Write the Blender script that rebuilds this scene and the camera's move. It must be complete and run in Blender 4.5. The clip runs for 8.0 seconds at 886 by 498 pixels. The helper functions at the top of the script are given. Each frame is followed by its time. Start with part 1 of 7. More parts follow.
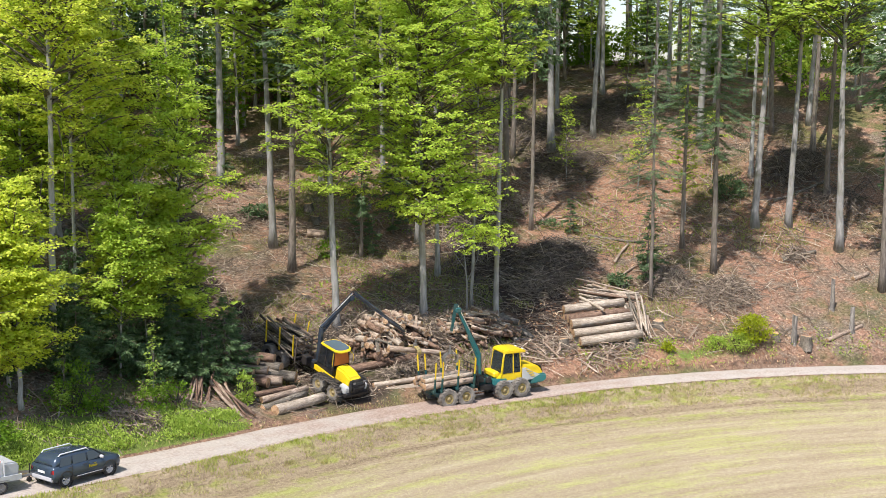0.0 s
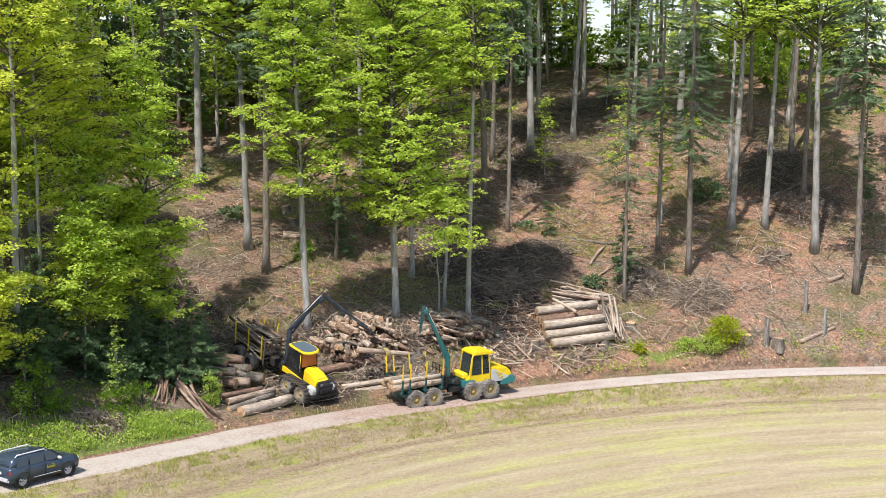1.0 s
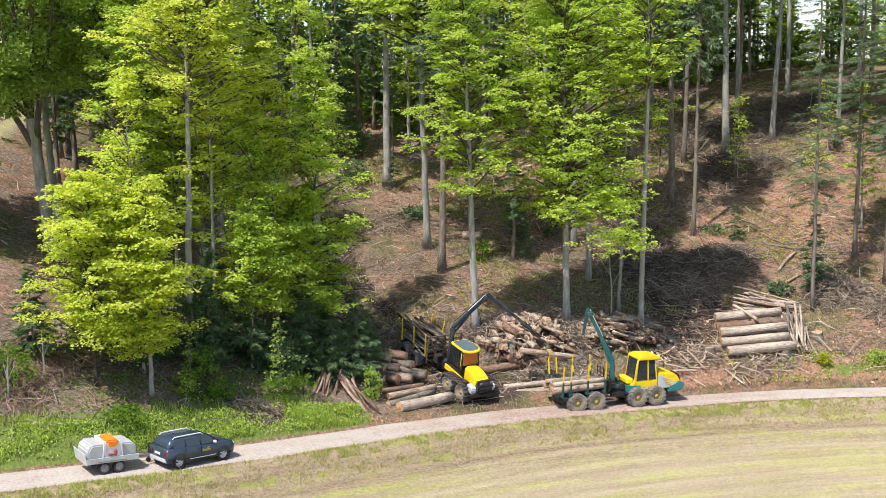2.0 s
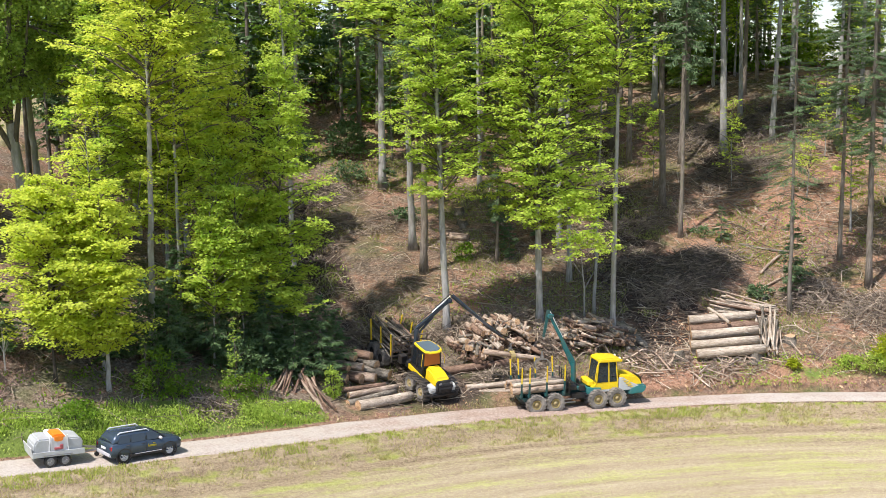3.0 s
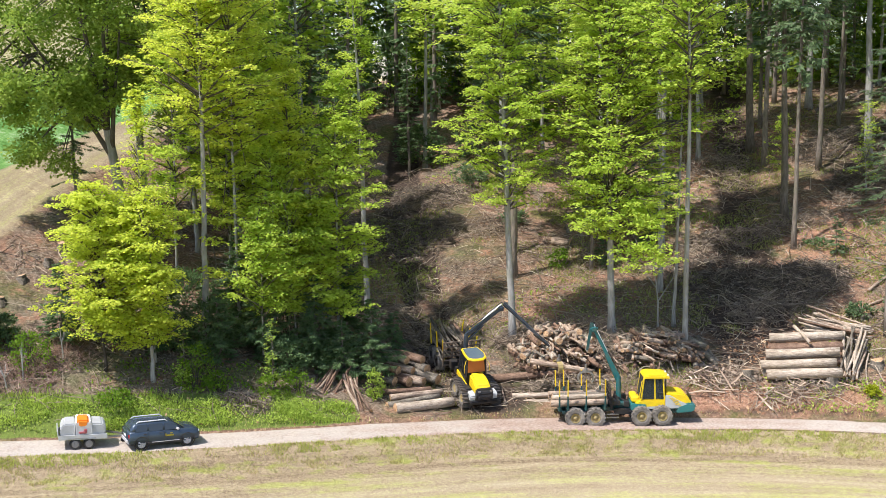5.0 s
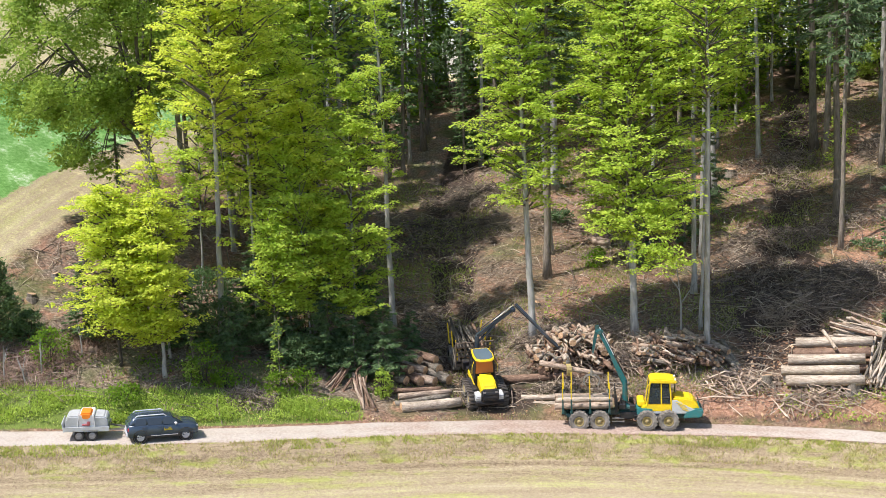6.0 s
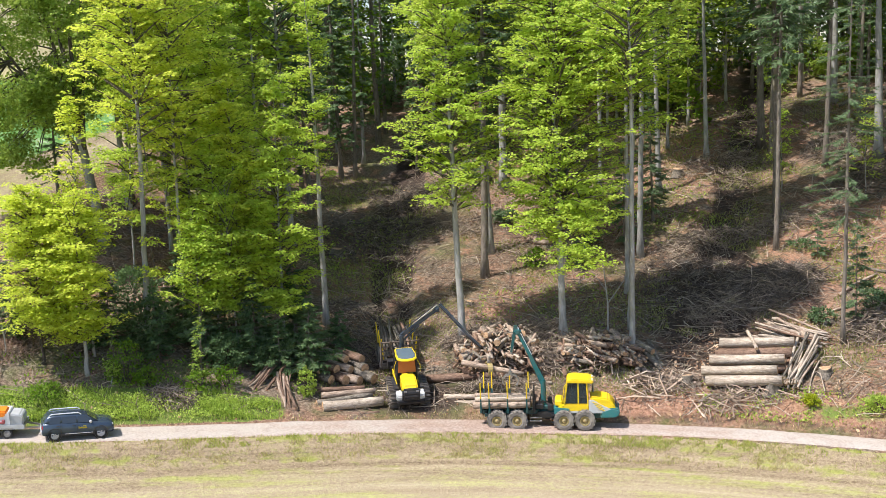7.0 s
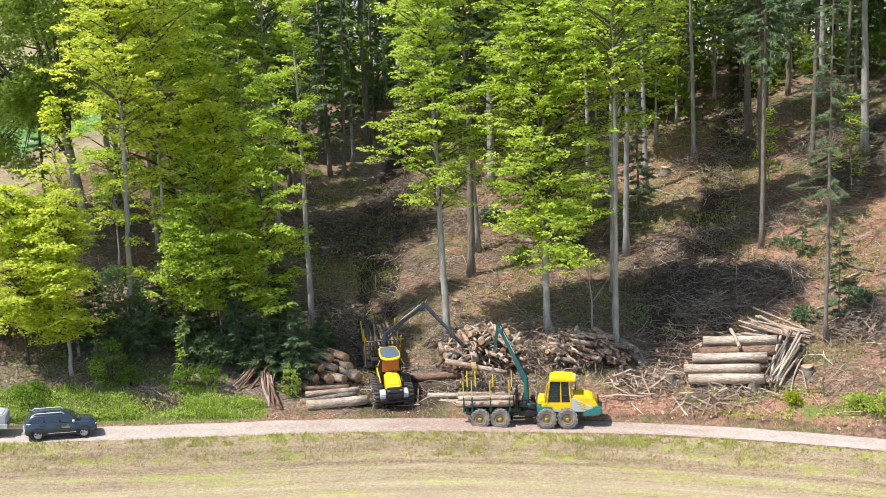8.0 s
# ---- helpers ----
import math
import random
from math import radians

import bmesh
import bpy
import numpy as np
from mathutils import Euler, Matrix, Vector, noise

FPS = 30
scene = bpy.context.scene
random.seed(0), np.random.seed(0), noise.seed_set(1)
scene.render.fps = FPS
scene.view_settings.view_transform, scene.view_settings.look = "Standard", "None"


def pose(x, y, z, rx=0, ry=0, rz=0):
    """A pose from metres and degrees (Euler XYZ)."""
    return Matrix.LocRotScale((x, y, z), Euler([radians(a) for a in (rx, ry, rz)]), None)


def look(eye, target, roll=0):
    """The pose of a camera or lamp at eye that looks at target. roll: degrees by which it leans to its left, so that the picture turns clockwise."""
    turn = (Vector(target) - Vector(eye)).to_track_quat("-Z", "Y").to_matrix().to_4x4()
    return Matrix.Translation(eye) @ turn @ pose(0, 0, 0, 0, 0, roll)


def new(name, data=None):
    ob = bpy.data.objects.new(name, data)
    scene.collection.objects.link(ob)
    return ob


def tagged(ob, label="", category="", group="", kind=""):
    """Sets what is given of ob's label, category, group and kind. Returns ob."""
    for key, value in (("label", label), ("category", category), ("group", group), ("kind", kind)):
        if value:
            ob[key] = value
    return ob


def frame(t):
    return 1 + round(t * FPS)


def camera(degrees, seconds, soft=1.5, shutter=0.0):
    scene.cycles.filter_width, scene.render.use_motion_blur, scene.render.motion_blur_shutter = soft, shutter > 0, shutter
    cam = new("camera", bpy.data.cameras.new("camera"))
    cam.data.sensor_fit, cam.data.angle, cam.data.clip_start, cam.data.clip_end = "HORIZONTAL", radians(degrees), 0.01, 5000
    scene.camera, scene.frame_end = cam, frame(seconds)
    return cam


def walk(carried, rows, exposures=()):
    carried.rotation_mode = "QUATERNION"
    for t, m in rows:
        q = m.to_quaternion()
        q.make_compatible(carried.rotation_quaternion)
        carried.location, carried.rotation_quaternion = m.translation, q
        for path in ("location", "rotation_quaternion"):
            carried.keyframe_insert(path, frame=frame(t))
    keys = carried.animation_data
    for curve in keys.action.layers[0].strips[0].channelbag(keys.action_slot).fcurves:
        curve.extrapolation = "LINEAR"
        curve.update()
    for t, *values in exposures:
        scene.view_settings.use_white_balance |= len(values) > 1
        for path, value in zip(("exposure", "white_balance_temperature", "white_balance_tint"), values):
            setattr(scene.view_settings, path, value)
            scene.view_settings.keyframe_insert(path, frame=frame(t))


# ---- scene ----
cam = camera(42.9, 8.0, soft=0.8)
PATH = [
    (0, (0.479, 0.253, 21.907), (1.756, 1.761, 21.605), -0.1),
    (0.5, (0.927, -0.178, 21.917), (2.204, 1.331, 21.617), -0.1),
    (1, (2.006, -1.245, 21.879), (3.285, 0.265, 21.581), -0.1),
    (1.5, (3.428, -2.495, 21.75), (4.686, -0.968, 21.456), -0.2),
    (1.7, (4.238, -2.788, 21.682), (5.382, -1.173, 21.389), -0.4),
    (2, (5.624, -3.26, 21.487), (6.575, -1.524, 21.2), -0.8),
    (2.2, (6.63, -3.849, 21.468), (7.523, -2.082, 21.181), -0.9),
    (3.3, (12.402, -8.418, 22.306), (13.227, -6.62, 22.011), -1.0),
    (3.5, (13.462, -8.841, 22.552), (14.128, -6.979, 22.255), -0.9),
    (4, (16.887, -10.075, 23.03), (17.304, -8.143, 22.726), -1.3),
    (4.5, (20.646, -11.332, 23.199), (21.058, -9.399, 22.893), -1.4),
    (5, (24.614, -12.714, 22.994), (25.025, -10.78, 22.694), -1.4),
    (5.2, (26.329, -13.098, 22.833), (26.693, -11.154, 22.536), -1.8),
    (6.3, (35.677, -14.712, 23.343), (35.823, -12.741, 23.039), -2.2),
    (6.5, (36.931, -14.921, 23.365), (37.081, -12.951, 23.06), -2.2),
    (7, (38.989, -15.282, 23.313), (39.145, -13.312, 23.005), -2.2),
    (7.5, (39.779, -15.495, 23.375), (39.938, -13.526, 23.065), -2.2),
    (8, (40.02, -15.542, 23.435), (40.178, -13.573, 23.122), -2.3),
]
EXPOSURES = [(0, 0.36, 6400, 15), (2, 0.41, 6400, 15), (3.5, 0.46, 6400, 15), (8, 0.51, 6400, 15)]
walk(cam, [(t, look(eye, target, roll)) for t, eye, target, roll in PATH], EXPOSURES)

# ---- light ----
SUN_AZ = math.atan2(-0.94, -0.35)      # compass bearing of the sun from +y towards +x
SUN_EL = radians(61)
world = bpy.data.worlds.new("sky")
scene.world = world
world.use_nodes = True
wn = world.node_tree
sky = wn.nodes.new("ShaderNodeTexSky")
sky.sky_type = "NISHITA"
sky.sun_disc = False
sky.sun_elevation = SUN_EL
sky.sun_rotation = SUN_AZ
sky.air_density, sky.dust_density = 1.0, 1.0
wn.links.new(sky.outputs["Color"], wn.nodes["Background"].inputs["Color"])
wn.nodes["Background"].inputs["Strength"].default_value = 0.15
sun_data = bpy.data.lights.new("sun", "SUN")
sun_data.energy, sun_data.angle, sun_data.color = 4.6, radians(0.6), (1.0, 0.95, 0.885)
sun = new("sun", sun_data)
sun_from = Vector((math.sin(SUN_AZ) * math.cos(SUN_EL), math.cos(SUN_AZ) * math.cos(SUN_EL), math.sin(SUN_EL)))
sun.matrix_world = look(sun_from * 200 + Vector((45, 60, 0)), (45, 60, 0))


# ---- materials ----
def shader(name, rough=0.7, metal=0.0, spec=0.3):
    m = bpy.data.materials.new(name)
    m.use_nodes = True
    p = m.node_tree.nodes["Principled BSDF"]
    p.inputs["Roughness"].default_value = rough
    p.inputs["Metallic"].default_value = metal
    p.inputs["Specular IOR Level"].default_value = spec
    return m, m.node_tree, p


def noise_tex(nt, scale, detail=4.0, vec=None, rough=0.6):
    n = nt.nodes.new("ShaderNodeTexNoise")
    n.inputs["Scale"].default_value, n.inputs["Detail"].default_value, n.inputs["Roughness"].default_value = scale, detail, rough
    if vec:
        nt.links.new(vec, n.inputs["Vector"])
    return n.outputs["Fac"]


def ramp(nt, fac, stops):
    r = nt.nodes.new("ShaderNodeValToRGB")
    els = r.color_ramp.elements
    while len(els) < len(stops):
        els.new(0.5)
    for e, (at, col) in zip(els, stops):
        e.position, e.color = at, (*col, 1) if len(col) == 3 else col
    nt.links.new(fac, r.inputs["Fac"])
    return r.outputs["Color"]


def mix(nt, fac, a, b, how="MIX"):
    n = nt.nodes.new("ShaderNodeMix")
    n.data_type, n.blend_type = "RGBA", how
    for sock, v in ((n.inputs[0], fac), (n.inputs[6], a), (n.inputs[7], b)):
        if isinstance(v, (int, float)):
            sock.default_value = v
        elif isinstance(v, tuple):
            sock.default_value = (*v, 1)
        else:
            nt.links.new(v, sock)
    return n.outputs[2]


def calc(nt, op, a, b=0.0, clamp=False):
    n = nt.nodes.new("ShaderNodeMath")
    n.operation, n.use_clamp = op, clamp
    for sock, v in zip(n.inputs, (a, b)):
        if isinstance(v, (int, float)):
            sock.default_value = v
        else:
            nt.links.new(v, sock)
    return n.outputs[0]


def bump(nt, p, height, strength=0.4, distance=0.05):
    b = nt.nodes.new("ShaderNodeBump")
    b.inputs["Strength"].default_value, b.inputs["Distance"].default_value = strength, distance
    nt.links.new(height, b.inputs["Height"])
    nt.links.new(b.outputs["Normal"], p.inputs["Normal"])


def coords(nt, which="Object"):
    return nt.nodes.new("ShaderNodeTexCoord").outputs[which]


def attr(nt, name):
    a = nt.nodes.new("ShaderNodeAttribute")
    a.attribute_name = name
    return a.outputs["Fac"]


def painted(name, col, rough=0.4, metal=0.0, dirt=(0.16, 0.12, 0.08), amount=0.35, spec=0.4):
    """Paint or plastic with dust and scuffs."""
    m, nt, p = shader(name, rough, metal, spec)
    c = coords(nt)
    n1, n2 = noise_tex(nt, 1.7, 5, c), noise_tex(nt, 14, 4, c)
    dusty = calc(nt, "MULTIPLY", ramp(nt, n1, [(0.42, (0, 0, 0)), (0.75, (1, 1, 1))]), amount)
    base = mix(nt, n2, tuple(v * 0.85 for v in col), tuple(min(1, v * 1.1) for v in col))
    nt.links.new(mix(nt, dusty, base, dirt), p.inputs["Base Color"])
    bump(nt, p, n2, 0.08, 0.01)
    return m


def bark(name, dark, light, scale=6.0, lichen=None):
    m, nt, p = shader(name, 0.9, 0, 0.15)
    c = coords(nt)
    mp = nt.nodes.new("ShaderNodeMapping")
    mp.inputs["Scale"].default_value = (1, 1, 0.18)
    nt.links.new(c, mp.inputs["Vector"])
    n1, n2 = noise_tex(nt, scale, 6, mp.outputs["Vector"]), noise_tex(nt, 0.7, 3, c)
    col = mix(nt, ramp(nt, n1, [(0.3, (0, 0, 0)), (0.7, (1, 1, 1))]), dark, light)
    if lichen:
        col = mix(nt, ramp(nt, n2, [(0.5, (0, 0, 0)), (0.68, (0.8, 0.8, 0.8))]), col, lichen)
    info = nt.nodes.new("ShaderNodeObjectInfo").outputs["Random"]
    col = mix(nt, calc(nt, "MULTIPLY", info, 0.3), col, tuple(v * 0.55 for v in dark))
    nt.links.new(col, p.inputs["Base Color"])
    bump(nt, p, n1, 0.6, 0.04)
    return m


def foliage(name, dark, light, through_col, translucent=0.35, rough=0.65):
    m, nt, p = shader(name, rough, 0, 0.12)
    isl = nt.nodes.new("ShaderNodeNewGeometry").outputs["Random Per Island"]
    n = noise_tex(nt, 0.35, 3, coords(nt))
    f = calc(nt, "ADD", calc(nt, "MULTIPLY", isl, 0.55), calc(nt, "MULTIPLY", n, 0.55), True)
    col = ramp(nt, f, [(0.2, dark), (0.8, light)])
    nt.links.new(col, p.inputs["Base Color"])
    tr = nt.nodes.new("ShaderNodeBsdfTranslucent")
    nt.links.new(mix(nt, 0.5, col, through_col), tr.inputs["Color"])
    ms = nt.nodes.new("ShaderNodeMixShader")
    ms.inputs[0].default_value = translucent
    nt.links.new(p.outputs[0], ms.inputs[1])
    nt.links.new(tr.outputs[0], ms.inputs[2])
    nt.links.new(ms.outputs[0], nt.nodes["Material Output"].inputs["Surface"])
    return m


def wood(name, a, b, scale=5.0, stretch=(1, 1, 1), rough=0.85):
    m, nt, p = shader(name, rough, 0, 0.2)
    mp = nt.nodes.new("ShaderNodeMapping")
    mp.inputs["Scale"].default_value = stretch
    nt.links.new(coords(nt), mp.inputs["Vector"])
    n1, n2 = noise_tex(nt, scale, 5, mp.outputs["Vector"]), noise_tex(nt, 2.1, 5, mp.outputs["Vector"], 0.7)
    info = nt.nodes.new("ShaderNodeObjectInfo").outputs["Random"]
    col = mix(nt, ramp(nt, n1, [(0.3, (0, 0, 0)), (0.7, (1, 1, 1))]), a, b)
    col = mix(nt, ramp(nt, n2, [(0.45, (0, 0, 0)), (0.58, (0.85, 0.85, 0.85))]), col, tuple(v * 0.5 for v in a))
    col = mix(nt, calc(nt, "MULTIPLY", info, 0.35), col, tuple(v * 0.5 for v in b))
    n3 = noise_tex(nt, 13, 5, mp.outputs["Vector"], 0.8)
    col = mix(nt, ramp(nt, n3, [(0.36, (0.8, 0.8, 0.8)), (0.50, (0, 0, 0))]), col, tuple(v * 0.4 for v in a))
    col = mix(nt, ramp(nt, n3, [(0.56, (0, 0, 0)), (0.68, (0.6, 0.6, 0.6))]), col, tuple(min(0.85, v * 1.35) for v in b))
    nt.links.new(col, p.inputs["Base Color"])
    bump(nt, p, calc(nt, "ADD", n1, n3), 0.7, 0.04)
    return m


def island_mat(name, stops, rough=0.85):
    m, nt, p = shader(name, rough, 0, 0.2)
    isl = nt.nodes.new("ShaderNodeNewGeometry").outputs["Random Per Island"]
    n = noise_tex(nt, 9, 3, coords(nt))
    f = calc(nt, "ADD", calc(nt, "MULTIPLY", isl, 0.75), calc(nt, "MULTIPLY", n, 0.3), True)
    nt.links.new(ramp(nt, f, stops), p.inputs["Base Color"])
    return m


BEECH_LEAF = foliage("beech_leaf", (0.18, 0.33, 0.042), (0.58, 0.70, 0.11), (0.80, 0.91, 0.13), 0.5)
YELLOW_BEECH = foliage("yellow_beech_leaf", (0.28, 0.40, 0.045), (0.74, 0.80, 0.12), (0.90, 0.95, 0.14), 0.55)
OAK_LEAF = foliage("ash_leaf", (0.11, 0.21, 0.030), (0.36, 0.47, 0.095), (0.50, 0.63, 0.09), 0.42)
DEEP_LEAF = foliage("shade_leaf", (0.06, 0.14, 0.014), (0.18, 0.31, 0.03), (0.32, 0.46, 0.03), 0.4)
FIR_NEEDLE = foliage("fir_needle", (0.06, 0.11, 0.052), (0.19, 0.275, 0.135), (0.22, 0.32, 0.11), 0.35, 0.7)
DARK_NEEDLE = foliage("dark_needle", (0.05, 0.10, 0.045), (0.17, 0.26, 0.11), (0.2, 0.3, 0.09), 0.3, 0.5)
BUSH_LEAF = foliage("bush_leaf", (0.20, 0.27, 0.01), (0.40, 0.45, 0.025), (0.5, 0.5, 0.03), 0.35)
HERB = foliage("herb_leaf", (0.16, 0.28, 0.035), (0.52, 0.64, 0.13), (0.55, 0.68, 0.11), 0.45)
GRASS = foliage("grass_blade", (0.34, 0.31, 0.14), (0.60, 0.53, 0.32), (0.6, 0.55, 0.26), 0.45)
GREY_BARK = bark("beech_bark", (0.22, 0.215, 0.195), (0.52, 0.51, 0.475), 5, (0.27, 0.28, 0.20))
BROWN_BARK = bark("spruce_bark", (0.12, 0.10, 0.082), (0.33, 0.29, 0.24), 9, (0.19, 0.19, 0.13))
DARK_BARK = bark("wet_bark", (0.035, 0.03, 0.025), (0.12, 0.105, 0.085), 8)
TWIG_BARK = bark("twig_bark", (0.07, 0.06, 0.045), (0.20, 0.18, 0.14), 8)
LOG_BARK = wood("log_bark", (0.13, 0.075, 0.05), (0.40, 0.27, 0.19), 4, (1, 1, 0.25))
LOG_CLEAN = wood("peeled_log", (0.40, 0.31, 0.225), (0.70, 0.61, 0.49), 4, (1, 1, 0.2))
LOG_PALE = wood("half_peeled_log", (0.30, 0.21, 0.15), (0.58, 0.47, 0.36), 5, (1, 1, 0.25))
LOG_GREY = wood("beech_log_bark", (0.12, 0.10, 0.075), (0.36, 0.32, 0.255), 4, (1, 1, 0.4))
CUT_WOOD = wood("cut_wood", (0.50, 0.29, 0.15), (0.78, 0.54, 0.33), 7)
SPLIT_WOOD = wood("rotten_wood", (0.085, 0.052, 0.038), (0.33, 0.225, 0.16), 7, (1, 1, 0.2))
PALE_STICK = island_mat("pale_stick_wood", [(0.0, (0.30, 0.25, 0.18)), (0.5, (0.48, 0.41, 0.31)), (1.0, (0.66, 0.58, 0.45))])
STICK = island_mat("stick_wood", [(0.0, (0.06, 0.045, 0.035)), (0.45, (0.19, 0.15, 0.115)), (0.8, (0.38, 0.31, 0.23)), (1.0, (0.55, 0.45, 0.32))])
CHIP = island_mat("wood_chip", [(0.0, (0.10, 0.05, 0.03)), (0.55, (0.26, 0.14, 0.08)), (0.85, (0.5, 0.34, 0.2)), (1.0, (0.68, 0.54, 0.38))])
POST_WOOD = wood("weathered_post", (0.20, 0.18, 0.155), (0.42, 0.39, 0.34), 6, (1, 1, 0.15))
SHED_WOOD = wood("shed_boards", (0.09, 0.08, 0.07), (0.24, 0.215, 0.185), 6, (1, 1, 0.15))

YELLOW = painted("yellow_paint", (0.86, 0.62, 0.015), 0.3, amount=0.22)
TEAL = painted("teal_paint", (0.008, 0.075, 0.078), 0.35, amount=0.4)
TEAL_LIGHT = painted("worn_teal_paint", (0.03, 0.20, 0.20), 0.35, amount=0.3)
TEAL_MID = painted("crane_teal_paint", (0.014, 0.115, 0.12), 0.25, amount=0.35)
PALE = painted("grey_panel", (0.52, 0.54, 0.53), 0.45, amount=0.3)
CRANE_DARK = painted("dark_blue_grey_crane_paint", (0.045, 0.062, 0.085), 0.25, 0.2, dirt=(0.2, 0.2, 0.2), amount=0.3)
BLACK = painted("black_paint", (0.018, 0.019, 0.022), 0.4, amount=0.25)
STEEL = painted("steel", (0.33, 0.33, 0.33), 0.35, 0.7, amount=0.3)
CHROME = painted("bright_steel", (0.75, 0.75, 0.75), 0.2, 1.0, amount=0.05)
RUBBER = painted("dusty_rubber", (0.15, 0.138, 0.12), 0.9, dirt=(0.42, 0.38, 0.32), amount=1.0, spec=0.2)
RIM_YELLOW = painted("muddy_yellow_rim", (0.42, 0.32, 0.11), 0.7, dirt=(0.30, 0.25, 0.17), amount=0.9)
CAR_PAINT = painted("dark_blue_grey_car_paint", (0.055, 0.082, 0.115), 0.2, 0.35, dirt=(0.12, 0.11, 0.1), amount=0.12, spec=0.6)
TYRE_DARK = painted("black_tyre", (0.03, 0.03, 0.031), 0.85, dirt=(0.16, 0.14, 0.12), amount=0.4, spec=0.2)
TRACK_STEEL = painted("muddy_track_steel", (0.085, 0.08, 0.075), 0.6, 0.4, dirt=(0.20, 0.16, 0.12), amount=0.8)
GRATE_STEEL = painted("rusty_grate_steel", (0.15, 0.12, 0.095), 0.6, 0.3, dirt=(0.24, 0.16, 0.11), amount=0.8)
TRIM = painted("black_plastic", (0.02, 0.02, 0.022), 0.6, amount=0.3)
ALLOY = painted("alloy", (0.58, 0.58, 0.6), 0.4, 0.15, amount=0.2)
TANK = painted("pale_grey_tank", (0.46, 0.48, 0.48), 0.4, dirt=(0.30, 0.30, 0.29), amount=0.5)
ORANGE = painted("orange_plastic", (0.88, 0.25, 0.02), 0.45, amount=0.1)
WHITE = painted("white_plastic", (0.75, 0.76, 0.76), 0.45, amount=0.15)
RED = painted("faded_red", (0.35, 0.08, 0.09), 0.5, amount=0.2)
GOLD = painted("gold_lettering", (0.42, 0.34, 0.02), 0.5, amount=0.05)
LAMP_RED = painted("red_lamp", (0.45, 0.02, 0.02), 0.2, amount=0.05)


def glass_mat(name, tint):
    m, nt, p = shader(name, 0.05, 0, 0.6)
    p.inputs["Base Color"].default_value = (*tint, 1)
    p.inputs["Transmission Weight"].default_value = 0.75
    p.inputs["IOR"].default_value = 1.2
    n = noise_tex(nt, 5, 3, coords(nt))
    nt.links.new(ramp(nt, n, [(0.3, (0.03, 0.03, 0.03)), (0.8, (0.15, 0.15, 0.15))]), p.inputs["Roughness"])
    return m


GLASS = glass_mat("tinted_glass", (0.12, 0.15, 0.155))
ROOF_GLASS = painted("tinted_roof_glass", (0.10, 0.14, 0.17), 0.15, amount=0.1, spec=0.8)
CAR_GLASS = painted("car_window_glass", (0.03, 0.038, 0.046), 0.06, amount=0.03, spec=0.9)
DARK_GLASS = painted("dark_glass", (0.016, 0.02, 0.024), 0.06, amount=0.03, spec=0.8)


